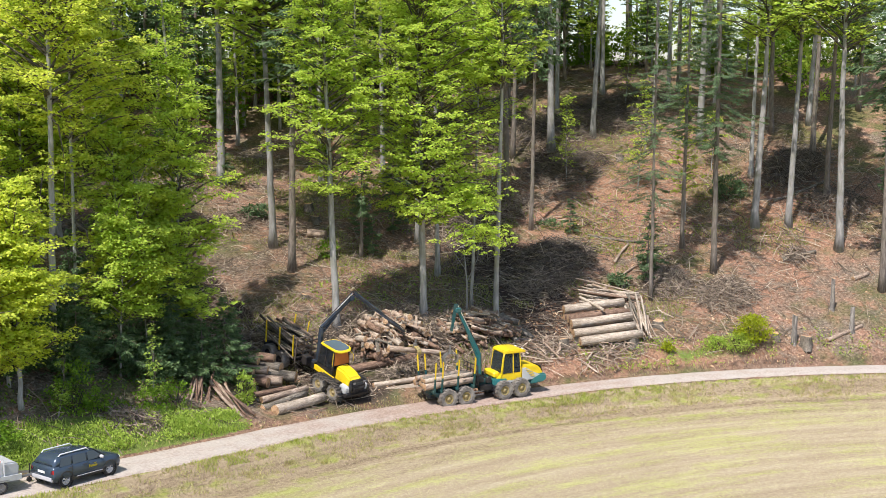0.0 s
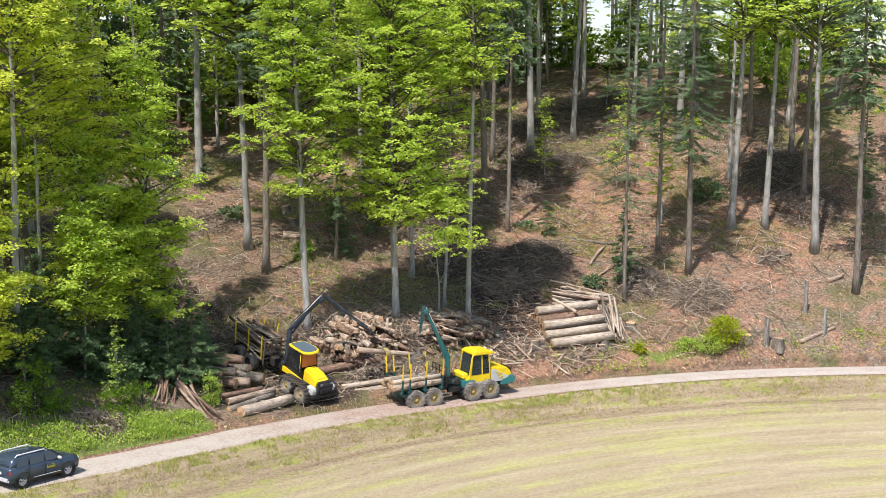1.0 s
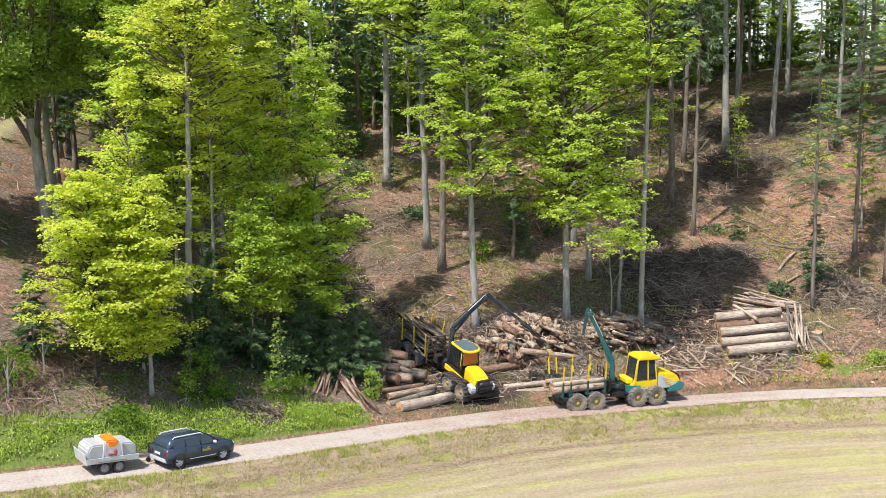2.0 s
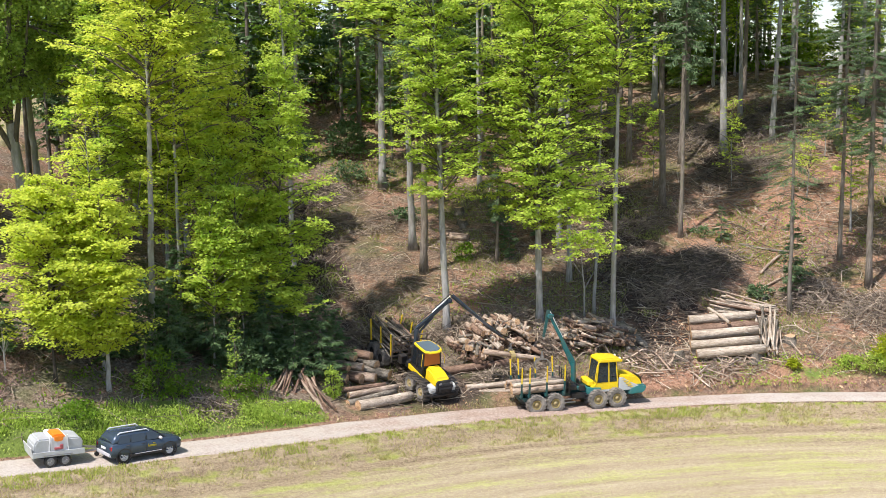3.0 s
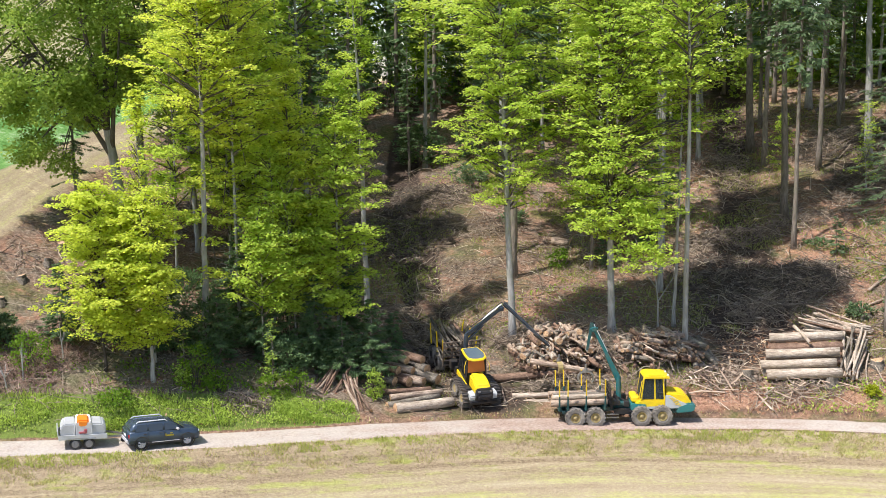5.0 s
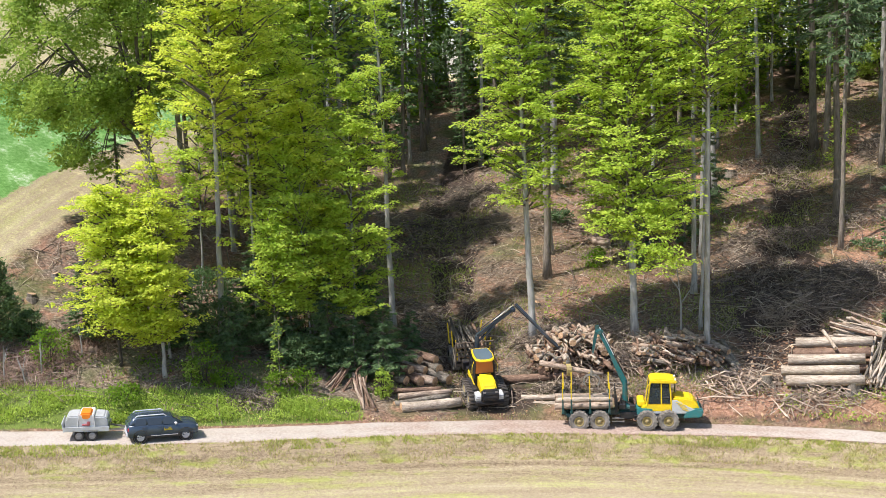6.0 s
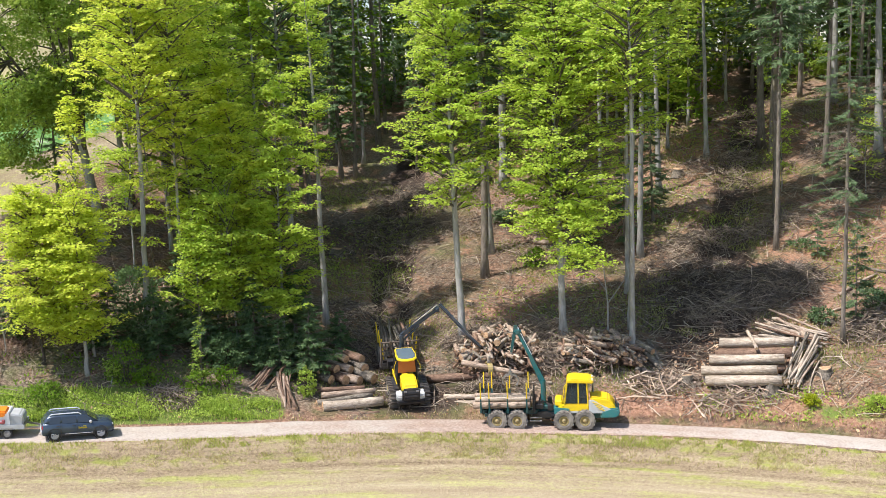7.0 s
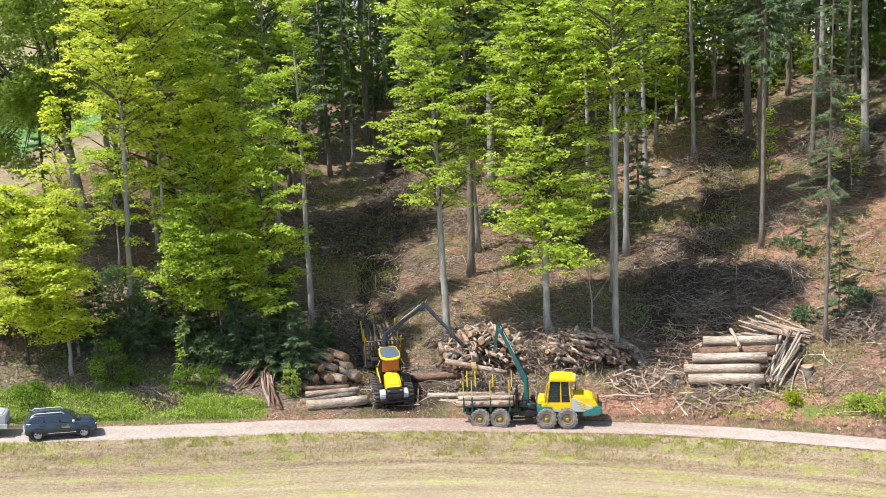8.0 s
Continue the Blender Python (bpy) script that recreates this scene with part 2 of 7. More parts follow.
def ground_material():
    m, nt, p = shader("ground_cover", 0.95, 0, 0.1)
    c = coords(nt)
    big, mid, fine, grit = noise_tex(nt, 0.16, 5, c), noise_tex(nt, 0.9, 5, c), noise_tex(nt, 5, 6, c, 0.7), noise_tex(nt, 22, 4, c, 0.7)
    rough_edge = calc(nt, "SUBTRACT", calc(nt, "ADD", calc(nt, "MULTIPLY", mid, 0.7), calc(nt, "MULTIPLY", fine, 0.5)), 0.6)

    def zone(name, soft=6.0):
        return calc(nt, "ADD", calc(nt, "MULTIPLY", calc(nt, "SUBTRACT", calc(nt, "ADD", attr(nt, name), rough_edge), 0.5), soft), 0.5, True)
    # leaf litter: red-brown with paler and darker flecks
    litter = ramp(nt, calc(nt, "ADD", calc(nt, "MULTIPLY", fine, 0.6), calc(nt, "MULTIPLY", grit, 0.4)),
                  [(0.34, (0.040, 0.027, 0.020)), (0.45, (0.17, 0.105, 0.072)), (0.55, (0.32, 0.205, 0.137)), (0.66, (0.54, 0.43, 0.32))])
    moss = ramp(nt, fine, [(0.3, (0.05, 0.075, 0.015)), (0.7, (0.15, 0.17, 0.05))])
    grey = ramp(nt, fine, [(0.32, (0.07, 0.058, 0.045)), (0.52, (0.20, 0.17, 0.125)), (0.68, (0.42, 0.37, 0.29))])
    litter = mix(nt, ramp(nt, noise_tex(nt, 0.33, 5, c), [(0.47, (0, 0, 0)), (0.62, (0.8, 0.8, 0.8))]), litter, grey)
    litter = mix(nt, calc(nt, "MULTIPLY", attr(nt, "slash"), 0.75), litter, grey)
    litter = mix(nt, ramp(nt, big, [(0.49, (0, 0, 0)), (0.62, (0.7, 0.7, 0.7))]), litter, moss)
    clods = ramp(nt, noise_tex(nt, 2.6, 6, c, 0.75), [(0.30, (0.8, 0.8, 0.8)), (0.47, (0, 0, 0))])
    litter = mix(nt, clods, litter, (0.045, 0.032, 0.022))
    rust = calc(nt, "ADD", calc(nt, "SUBTRACT", noise_tex(nt, 0.5, 6, c, 0.75), 0.14), calc(nt, "MULTIPLY", attr(nt, "rust"), 0.21))
    rust = ramp(nt, rust, [(0.38, (0, 0, 0)), (0.52, (0.85, 0.85, 0.85))])
    litter = mix(nt, rust, litter, ramp(nt, calc(nt, "ADD", calc(nt, "MULTIPLY", fine, 0.5), calc(nt, "MULTIPLY", grit, 0.5)), [(0.36, (0.115, 0.058, 0.038)), (0.50, (0.36, 0.195, 0.125)), (0.64, (0.56, 0.37, 0.255))]))
    # dark soil of ruts and trails, also painted where the crowns shade the slope
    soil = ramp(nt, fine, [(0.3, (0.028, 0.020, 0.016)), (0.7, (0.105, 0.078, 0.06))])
    litter = mix(nt, zone("mud_shade", 3.0), litter, soil)
    green = ramp(nt, calc(nt, "ADD", calc(nt, "MULTIPLY", fine, 0.5), calc(nt, "MULTIPLY", grit, 0.5)),
                 [(0.3, (0.07, 0.09, 0.025)), (0.55, (0.17, 0.23, 0.05)), (0.75, (0.33, 0.37, 0.12))])
    col = mix(nt, zone("green"), litter, green)
    # mown field in swaths
    dist = attr(nt, "swath")
    wav = nt.nodes.new("ShaderNodeMath")
    wav.operation = "SINE"
    nt.links.new(calc(nt, "ADD", calc(nt, "MULTIPLY", dist, 2 * math.pi / 1.9), calc(nt, "MULTIPLY", mid, 3.2)), wav.inputs[0])
    wav2 = nt.nodes.new("ShaderNodeMath")
    wav2.operation = "SINE"
    nt.links.new(calc(nt, "ADD", calc(nt, "MULTIPLY", dist, 2 * math.pi / 4.7), calc(nt, "MULTIPLY", big, 6.0)), wav2.inputs[0])
    sw = calc(nt, "ADD", calc(nt, "MULTIPLY", wav.outputs[0], 0.025), calc(nt, "MULTIPLY", wav2.outputs[0], 0.012))
    sep = nt.nodes.new("ShaderNodeSeparateXYZ")
    nt.links.new(c, sep.inputs[0])
    comb = nt.nodes.new("ShaderNodeCombineXYZ")
    nt.links.new(calc(nt, "MULTIPLY", dist, 1.6), comb.inputs[0])
    nt.links.new(calc(nt, "MULTIPLY", sep.outputs[0], 0.10), comb.inputs[1])
    streak = noise_tex(nt, 1.0, 5, comb.outputs[0], 0.65)
    comb2 = nt.nodes.new("ShaderNodeCombineXYZ")
    nt.links.new(calc(nt, "MULTIPLY", dist, 0.75), comb2.inputs[0])
    nt.links.new(calc(nt, "MULTIPLY", sep.outputs[0], 0.11), comb2.inputs[1])
    comb2.inputs[2].default_value = 7.0
    streak2 = noise_tex(nt, 1.0, 6, comb2.outputs[0], 0.7)
    tone = calc(nt, "ADD", calc(nt, "ADD", sw, calc(nt, "MULTIPLY", streak, 0.45)), calc(nt, "ADD", calc(nt, "MULTIPLY", fine, 0.55), calc(nt, "MULTIPLY", grit, 0.75)))
    tone = calc(nt, "SUBTRACT", tone, 0.375)
    sprout = ramp(nt, calc(nt, "ADD", streak2, calc(nt, "MULTIPLY", calc(nt, "SUBTRACT", fine, 0.5), 0.5)), [(0.47, (0, 0, 0)), (0.65, (0.85, 0.85, 0.85))])
    field = ramp(nt, tone, [(0.28, (0.24, 0.18, 0.115)), (0.44, (0.365, 0.295, 0.19)), (0.56, (0.435, 0.365, 0.235)), (0.74, (0.58, 0.515, 0.36))])
    field = mix(nt, sprout, field, ramp(nt, tone, [(0.28, (0.25, 0.25, 0.07)), (0.70, (0.52, 0.52, 0.20))]))
    verge = ramp(nt, tone, [(0.30, (0.11, 0.078, 0.048)), (0.46, (0.28, 0.215, 0.135)), (0.6, (0.41, 0.335, 0.21)), (0.74, (0.56, 0.49, 0.32))])
    verge = mix(nt, ramp(nt, calc(nt, "ADD", streak2, calc(nt, "MULTIPLY", calc(nt, "SUBTRACT", mid, 0.5), 0.6)), [(0.51, (0, 0, 0)), (0.66, (0.85, 0.85, 0.85))]), verge, ramp(nt, tone, [(0.3, (0.16, 0.19, 0.03)), (0.7, (0.40, 0.42, 0.11))]))
    col = mix(nt, zone("verge"), col, verge)
    col = mix(nt, zone("field", 1.6), col, field)
    meadow = ramp(nt, calc(nt, "ADD", calc(nt, "MULTIPLY", noise_tex(nt, 0.45, 3, c), 0.45), calc(nt, "MULTIPLY", noise_tex(nt, 2.6, 5, c, 0.75), 0.55)),
                  [(0.38, (0.09, 0.22, 0.045)), (0.52, (0.18, 0.36, 0.10)), (0.60, (0.34, 0.48, 0.24)), (0.68, (0.62, 0.68, 0.54))])
    col = mix(nt, zone("meadow", 8.0), col, meadow)
    hay = ramp(nt, calc(nt, "ADD", calc(nt, "MULTIPLY", streak, 0.6), calc(nt, "MULTIPLY", fine, 0.4)), [(0.35, (0.42, 0.36, 0.17)), (0.6, (0.61, 0.54, 0.30))])
    col = mix(nt, zone("hay", 8.0), col, hay)
    nt.links.new(col, p.inputs["Base Color"])
    bump(nt, p, calc(nt, "ADD", calc(nt, "ADD", fine, calc(nt, "MULTIPLY", grit, 0.4)), calc(nt, "MULTIPLY", noise_tex(nt, 2.2, 4, c), calc(nt, "SUBTRACT", 1.4, calc(nt, "MULTIPLY", attr(nt, "field"), 1.3)))), 0.75, 0.13)
    return m


def gravel_material():
    m, nt, p = shader("gravel_track", 0.95, 0, 0.1)
    c = coords(nt)
    mid, fine, grit = noise_tex(nt, 0.7, 5, c), noise_tex(nt, 6, 6, c, 0.7), noise_tex(nt, 40, 3, c, 0.8)
    base = ramp(nt, calc(nt, "ADD", calc(nt, "MULTIPLY", fine, 0.6), calc(nt, "MULTIPLY", grit, 0.4)),
                [(0.3, (0.30, 0.262, 0.22)), (0.55, (0.49, 0.44, 0.38)), (0.75, (0.66, 0.615, 0.55))])
    mud_shade = ramp(nt, fine, [(0.3, (0.20, 0.14, 0.11)), (0.5, (0.36, 0.27, 0.215)), (0.7, (0.52, 0.41, 0.335))])
    f = calc(nt, "ADD", attr(nt, "worn"), calc(nt, "MULTIPLY", calc(nt, "SUBTRACT", mid, 0.5), 1.6), True)
    nt.links.new(mix(nt, f, base, mud_shade), p.inputs["Base Color"])
    bump(nt, p, calc(nt, "ADD", fine, grit), 0.5, 0.04)
    return m


GROUND_MAT, ROAD_MAT = ground_material(), gravel_material()


# ---- mesh helpers ----
def mesh_np(name, verts, faces, mats):
    """A mesh from arrays; faces is an (n, 3 or 4) array or a list of tuples."""
    me = bpy.data.meshes.new(name)
    me.from_pydata(np.asarray(verts, dtype=np.float64).tolist(), [], faces.tolist() if isinstance(faces, np.ndarray) else faces)
    for m in (mats if isinstance(mats, (list, tuple)) else [mats]):
        me.materials.append(m)
    return me


def smooth(me):
    me.polygons.foreach_set("use_smooth", np.ones(len(me.polygons), dtype=bool))
    return me


def thing(name, m, label, category, group="", kind=""):
    ob = new(name)
    ob.empty_display_size = 0.3
    ob.matrix_world = m
    return tagged(ob, label, category, group, kind)


def part(name, data, material, parent, label=""):
    """One mesh object under a thing or a part; data is a bmesh or a mesh."""
    if isinstance(data, bmesh.types.BMesh):
        me = bpy.data.meshes.new(name)
        data.to_mesh(me)
        data.free()
        me.materials.append(material)
    else:
        me = data
    ob = new(name, me)
    ob.parent = parent
    if label:
        tagged(ob, label)
    return ob


def box(bm, size, at, bevel=0.03, turn=None):
    """Adds a bevelled box to bm."""
    m = Matrix.Translation(at) @ (turn.to_4x4() if turn else Matrix()) @ Matrix.Diagonal((*size, 1))
    vs = bmesh.ops.create_cube(bm, size=1, matrix=m)["verts"]
    if bevel:
        es = list({e for v in vs for e in v.link_edges})
        bmesh.ops.bevel(bm, geom=es, offset=min(bevel, min(size) * 0.4), segments=1, affect="EDGES")
    return bm


def boxed(size, at, bevel=0.03, turn=None):
    return box(bmesh.new(), size, at, bevel, turn)


def prism(profile, y0, y1, bevel=0.04):
    """The x-z outline profile extruded from y0 to y1, with bevelled edges."""
    bm = bmesh.new()
    f = bm.faces.new([bm.verts.new((x, y0, z)) for x, z in profile])
    out = bmesh.ops.extrude_face_region(bm, geom=[f])
    bmesh.ops.translate(bm, vec=(0, y1 - y0, 0), verts=[g for g in out["geom"] if isinstance(g, bmesh.types.BMVert)])
    bmesh.ops.recalc_face_normals(bm, faces=bm.faces)
    if bevel:
        bmesh.ops.bevel(bm, geom=list(bm.edges), offset=bevel, segments=2, affect="EDGES", clamp_overlap=True)
    return bm


def rod(bm, p0, p1, r0, r1=None, segs=8):
    p0, p1 = Vector(p0), Vector(p1)
    d = p1 - p0
    m = Matrix.Translation((p0 + p1) / 2) @ d.to_track_quat("Z", "Y").to_matrix().to_4x4()
    bmesh.ops.create_cone(bm, cap_ends=True, segments=segs, radius1=r0, radius2=r0 if r1 is None else r1, depth=d.length, matrix=m)
    return bm


def beam(bm, p0, p1, w, h, w1=None, h1=None):
    """A box girder from p0 to p1 that may taper."""
    p0, p1 = Vector(p0), Vector(p1)
    d = p1 - p0
    q = d.to_track_quat("Z", "Y").to_matrix()
    vs = []
    for p, a, b in ((p0, w, h), (p1, w1 or w, h1 or h)):
        vs.append([bm.verts.new(p + q @ Vector((sx * a / 2, sy * b / 2, 0))) for sx, sy in ((-1, -1), (1, -1), (1, 1), (-1, 1))])
    bm.faces.new(vs[0][::-1])
    bm.faces.new(vs[1])
    for i in range(4):
        j = (i + 1) % 4
        bm.faces.new((vs[0][i], vs[0][j], vs[1][j], vs[1][i]))
    return bm


def lathe(profile, segs=24):
    """Turns the (radius, y) outline round the y axis."""
    n = len(profile)
    a = np.linspace(0, 2 * np.pi, segs, endpoint=False)
    verts = [(r * math.cos(t), y, r * math.sin(t)) for t in a for r, y in profile]
    faces = [(i * n + k, i * n + k + 1, ((i + 1) % segs) * n + k + 1, ((i + 1) % segs) * n + k) for i in range(segs) for k in range(n - 1)]
    return verts, faces


def tube(path, radii, segs=7, cap=True):
    """Vertices and faces of a tube along a path."""
    path, radii = np.asarray(path, float), np.asarray(radii, float)
    n = len(path)
    tan = np.gradient(path, axis=0)
    tan /= np.linalg.norm(tan, axis=1, keepdims=True) + 1e-9
    ref = np.where(np.abs(tan[:, 2:3]) > 0.9, np.array([[1.0, 0, 0]]), np.array([[0, 0, 1.0]]))
    u = np.cross(tan, ref)
    u /= np.linalg.norm(u, axis=1, keepdims=True) + 1e-9
    v = np.cross(tan, u)
    a = np.linspace(0, 2 * np.pi, segs, endpoint=False)
    ring = path[:, None, :] + radii[:, None, None] * (np.cos(a)[None, :, None] * u[:, None, :] + np.sin(a)[None, :, None] * v[:, None, :])
    verts = ring.reshape(-1, 3)
    faces = []
    for i in range(n - 1):
        for k in range(segs):
            k2 = (k + 1) % segs
            faces.append((i * segs + k, i * segs + k2, (i + 1) * segs + k2, (i + 1) * segs + k))
    if cap:
        faces.append(tuple(range(segs))[::-1])
        faces.append(tuple((n - 1) * segs + k for k in range(segs)))
    return verts, faces


def join_np(pieces):
    vs, fs, n = [], [], 0
    for v, f in pieces:
        vs.append(np.asarray(v, float))
        fs += [tuple(i + n for i in q) for q in f]
        n += len(v)
    return np.concatenate(vs), fs


def rhombs(centre, axis, normal, length, width):
    """Leaf-shaped four-cornered faces."""
    axis = axis / (np.linalg.norm(axis, axis=1, keepdims=True) + 1e-9)
    side = np.cross(normal, axis)
    side /= np.linalg.norm(side, axis=1, keepdims=True) + 1e-9
    l, w = length[:, None], width[:, None]
    v = np.stack([centre - axis * l / 2, centre + side * w / 2, centre + axis * l / 2, centre - side * w / 2], 1).reshape(-1, 3)
    return v, np.arange(len(v)).reshape(-1, 4)


# ---- the lie of the land ----
HILL = (1.085, 7.044, 0.714, -0.046, 0.609, 2.987, 0.315, -0.566, -0.744)


def road_y(x):
    x = np.asarray(x, float)
    right = np.where(x > 95, 56 - 0.0102 * 52 ** 2 - 1.06 * (x - 95), 56 - 0.0102 * (np.minimum(x, 95) - 43) ** 2)
    return np.where(x > 43, right, 56 - 3.2 * (1 - np.exp(-((43 - x) / 18) ** 2)))


def road_z(x):
    x = np.maximum(np.asarray(x, float), -60)
    return 0.304 * np.log1p(np.exp(np.clip((50 - x) / 4, -30, 30))) - 0.1


def from_road(x, y):
    """Signed distance from the middle of the track, positive uphill."""
    s = road_y(x + 0.5) - road_y(x - 0.5)
    return (y - road_y(x)) / np.sqrt(1 + s * s)


def ease(a, b, v):
    t = np.clip((v - a) / (b - a), 0, 1)
    return t * t * (3 - 2 * t)


def lumps(x, y):
    return (np.sin(x * 0.9 + 1.3 * np.sin(y * 0.7)) * np.sin(y * 1.1 + np.sin(x * 0.6)) * 0.5
            + np.sin(x * 2.3 + y * 1.7) * np.sin(y * 2.6 - x * 1.1) * 0.3)


def trail_x(y):
    return 41.4 + 0.0022 * np.maximum(y - 62, 0) ** 2


def ruts(x, y):
    """The two wheel ruts of the skid trail behind the tracked machine (1: in a rut)."""
    o = np.abs(x - trail_x(y))
    return np.exp(-((o - 1.2) / 0.42) ** 2) * ease(62, 66, y) * (1 - ease(108, 116, y)) * (0.75 + 0.25 * np.sin(y * 1.3 + x))


def skid_trail(x, y):
    """How near a place is to the two skid trails up the hill (1: on it)."""
    a = np.exp(-((x - trail_x(y)) / 1.7) ** 2) * ease(60, 64, y)
    b = np.exp(-((x - (62.5 + 0.45 * (y - 60))) / 2.6) ** 2) * ease(58, 61, y)
    return np.maximum(a, b)


def ground_z(x, y):
    x, y = np.asarray(x, float), np.asarray(y, float)
    d, z = from_road(x, y), road_z(x)
    D = np.clip(d - 1.5, 0, 78)
    u, e = (np.clip(x, -1, 110) - 50) / 30, D / 30
    bank = 1 - np.exp(-D / 2)
    f = (bank, e, e * e, e ** 3, u * e, u * u * e, u * e * e, u * u * e * e, u ** 3 * e)
    hill = z + sum(a * b for a, b in zip(HILL, f)) - 1.5 * np.exp(-((x - 38) / 7) ** 2) * bank
    west = 1 - ease(28, 55, x)
    hill = hill + west * 0.17 * np.clip(d - 79.5, 0, 110)
    capped = np.where(hill > 19, 19 + 6 * (1 - np.exp(-np.maximum(hill - 19, 0) / 6)), hill)
    hill = west * hill + (1 - west) * capped
    hill = hill + 0.16 * lumps(x, y) * ease(1.5, 5, d) - 0.2 * skid_trail(x, y) - 0.4 * ruts(x, y)
    S = np.maximum(-d - 1.5, 0)
    field = z - 0.6 * ease(0, 3.0, S) - 0.085 * np.minimum(S, 70) + 0.03 * lumps(x, y) * ease(0.5, 3, S) + 0.10 * lumps(x * 2.3, y * 2.6) * ease(0.2, 1.0, S) * (1 - ease(2.5, 4.0, S))
    return np.where(d > 1.5, hill, np.where(d < -1.5, field, z))


def gz(x, y):
    return float(ground_z(np.array([x]), np.array([y]))[0])


def grid_lines(lo, hi, step, far):
    inner = np.arange(lo, hi + 1e-6, step)
    out = step * np.cumsum(1.28 ** np.arange(1, 60))
    out = out[out < far]
    return np.concatenate([(lo - out)[::-1], inner, hi + out])


def wood_edge(y):
    return 5.9 + 0.385 * (y - 63.4)


def build_ground():
    xs, ys = grid_lines(-4, 116, 0.42, 2200), grid_lines(28, 126, 0.42, 2200)
    X, Y = np.meshgrid(xs, ys)
    x, y = X.ravel(), Y.ravel()
    z = ground_z(x, y)
    nx = len(xs)
    i = (np.arange(len(ys) - 1)[:, None] * nx + np.arange(nx - 1)[None, :]).ravel()
    me = mesh_np("ground", np.stack([x, y, z], 1), np.stack([i, i + 1, i + nx + 1, i + nx], 1), GROUND_MAT)
    smooth(me)
    d = from_road(x, y)
    west = 1 - ease(-1.2, 1.2, x - wood_edge(y))
    west = west * ease(5.5, 8.0, d)
    meadow = np.clip(0.5 + 0.6 * (4.1 + 0.46 * (y - 72.7) - x), 0, 1) * np.clip(0.5 + 0.5 * (95 + 1.44 * (x - 3.2) - y), 0, 1) * ease(7, 9, d)
    masks = {
        "verge": 1 - ease(-1.6, -1.2, d),
        "field": np.maximum(1 - ease(-9.5, -3.2, d), west),
        "swath": np.where(d > 0, (x - wood_edge(y)) * 0.9, d),
        "green": (1 - ease(31, 36, x)) * ease(1.3, 1.9, d) * (1 - ease(3.6, 5.2, d))
        + 0.55 * np.exp(-(((x - 70) / 7) ** 2)) * ease(1.6, 2.4, d) * (1 - ease(3.2, 4.6, d)),
        "mud_shade": np.clip(1.0 * ruts(x, y) + 0.55 * ease(50, 58, x) * np.exp(-((d - 1.9) / 0.45) ** 2) + np.where((x < 52) & (y < 80), 0.5, 0.9) * skid_trail(x, y) + 0.8 * np.exp(-(((x - 43) / 4.5) ** 2 + ((y - 60) / 3.0) ** 2))
                       # broad blobs: tree shade put into the ground colour, along with dark soil
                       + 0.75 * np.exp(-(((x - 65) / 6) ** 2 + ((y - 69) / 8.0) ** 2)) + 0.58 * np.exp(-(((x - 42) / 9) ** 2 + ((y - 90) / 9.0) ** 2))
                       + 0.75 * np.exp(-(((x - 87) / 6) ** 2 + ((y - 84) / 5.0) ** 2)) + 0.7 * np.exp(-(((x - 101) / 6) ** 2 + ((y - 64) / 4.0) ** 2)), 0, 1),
        "rust": np.clip(sum(k * np.exp(-(((x - a) / ra) ** 2 + ((y - b) / rb) ** 2)) for a, b, ra, rb, k in ((80, 72, 8, 6, 1.2), (90, 77, 7, 6, 1), (96, 61, 9, 5, 1), (84, 55.5, 8, 4, 0.6), (75, 97, 8, 6, 0.9), (51, 72, 9, 5, 0.5), (40, 77, 3, 10, 0.4)))
                        + 0.9 * ease(52, 56, x) * (1 - ease(69, 73, x)) * ease(1.5, 2.2, d) * (1 - ease(3.6, 5.0, d)), 0, 1),
        "hay": np.maximum(np.clip(0.5 - 0.5 * (95 + 1.44 * (x - 3.2) - y), 0, 1), 0.40 * (1 - meadow)) * (1 - ease(-1, 1, x - wood_edge(y))) * ease(8, 11, d),
        "meadow": meadow,
        "slash": np.clip(np.exp(-((d - 9) / 7) ** 2) * (1 - 0.6 * ease(64, 74, x)) + 0.6 * np.exp(-((x - 40) / 9) ** 2), 0, 1) * ease(2, 5, d),
    }
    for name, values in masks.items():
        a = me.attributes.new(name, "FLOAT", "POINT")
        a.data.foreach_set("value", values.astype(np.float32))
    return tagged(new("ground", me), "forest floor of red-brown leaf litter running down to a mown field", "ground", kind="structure")


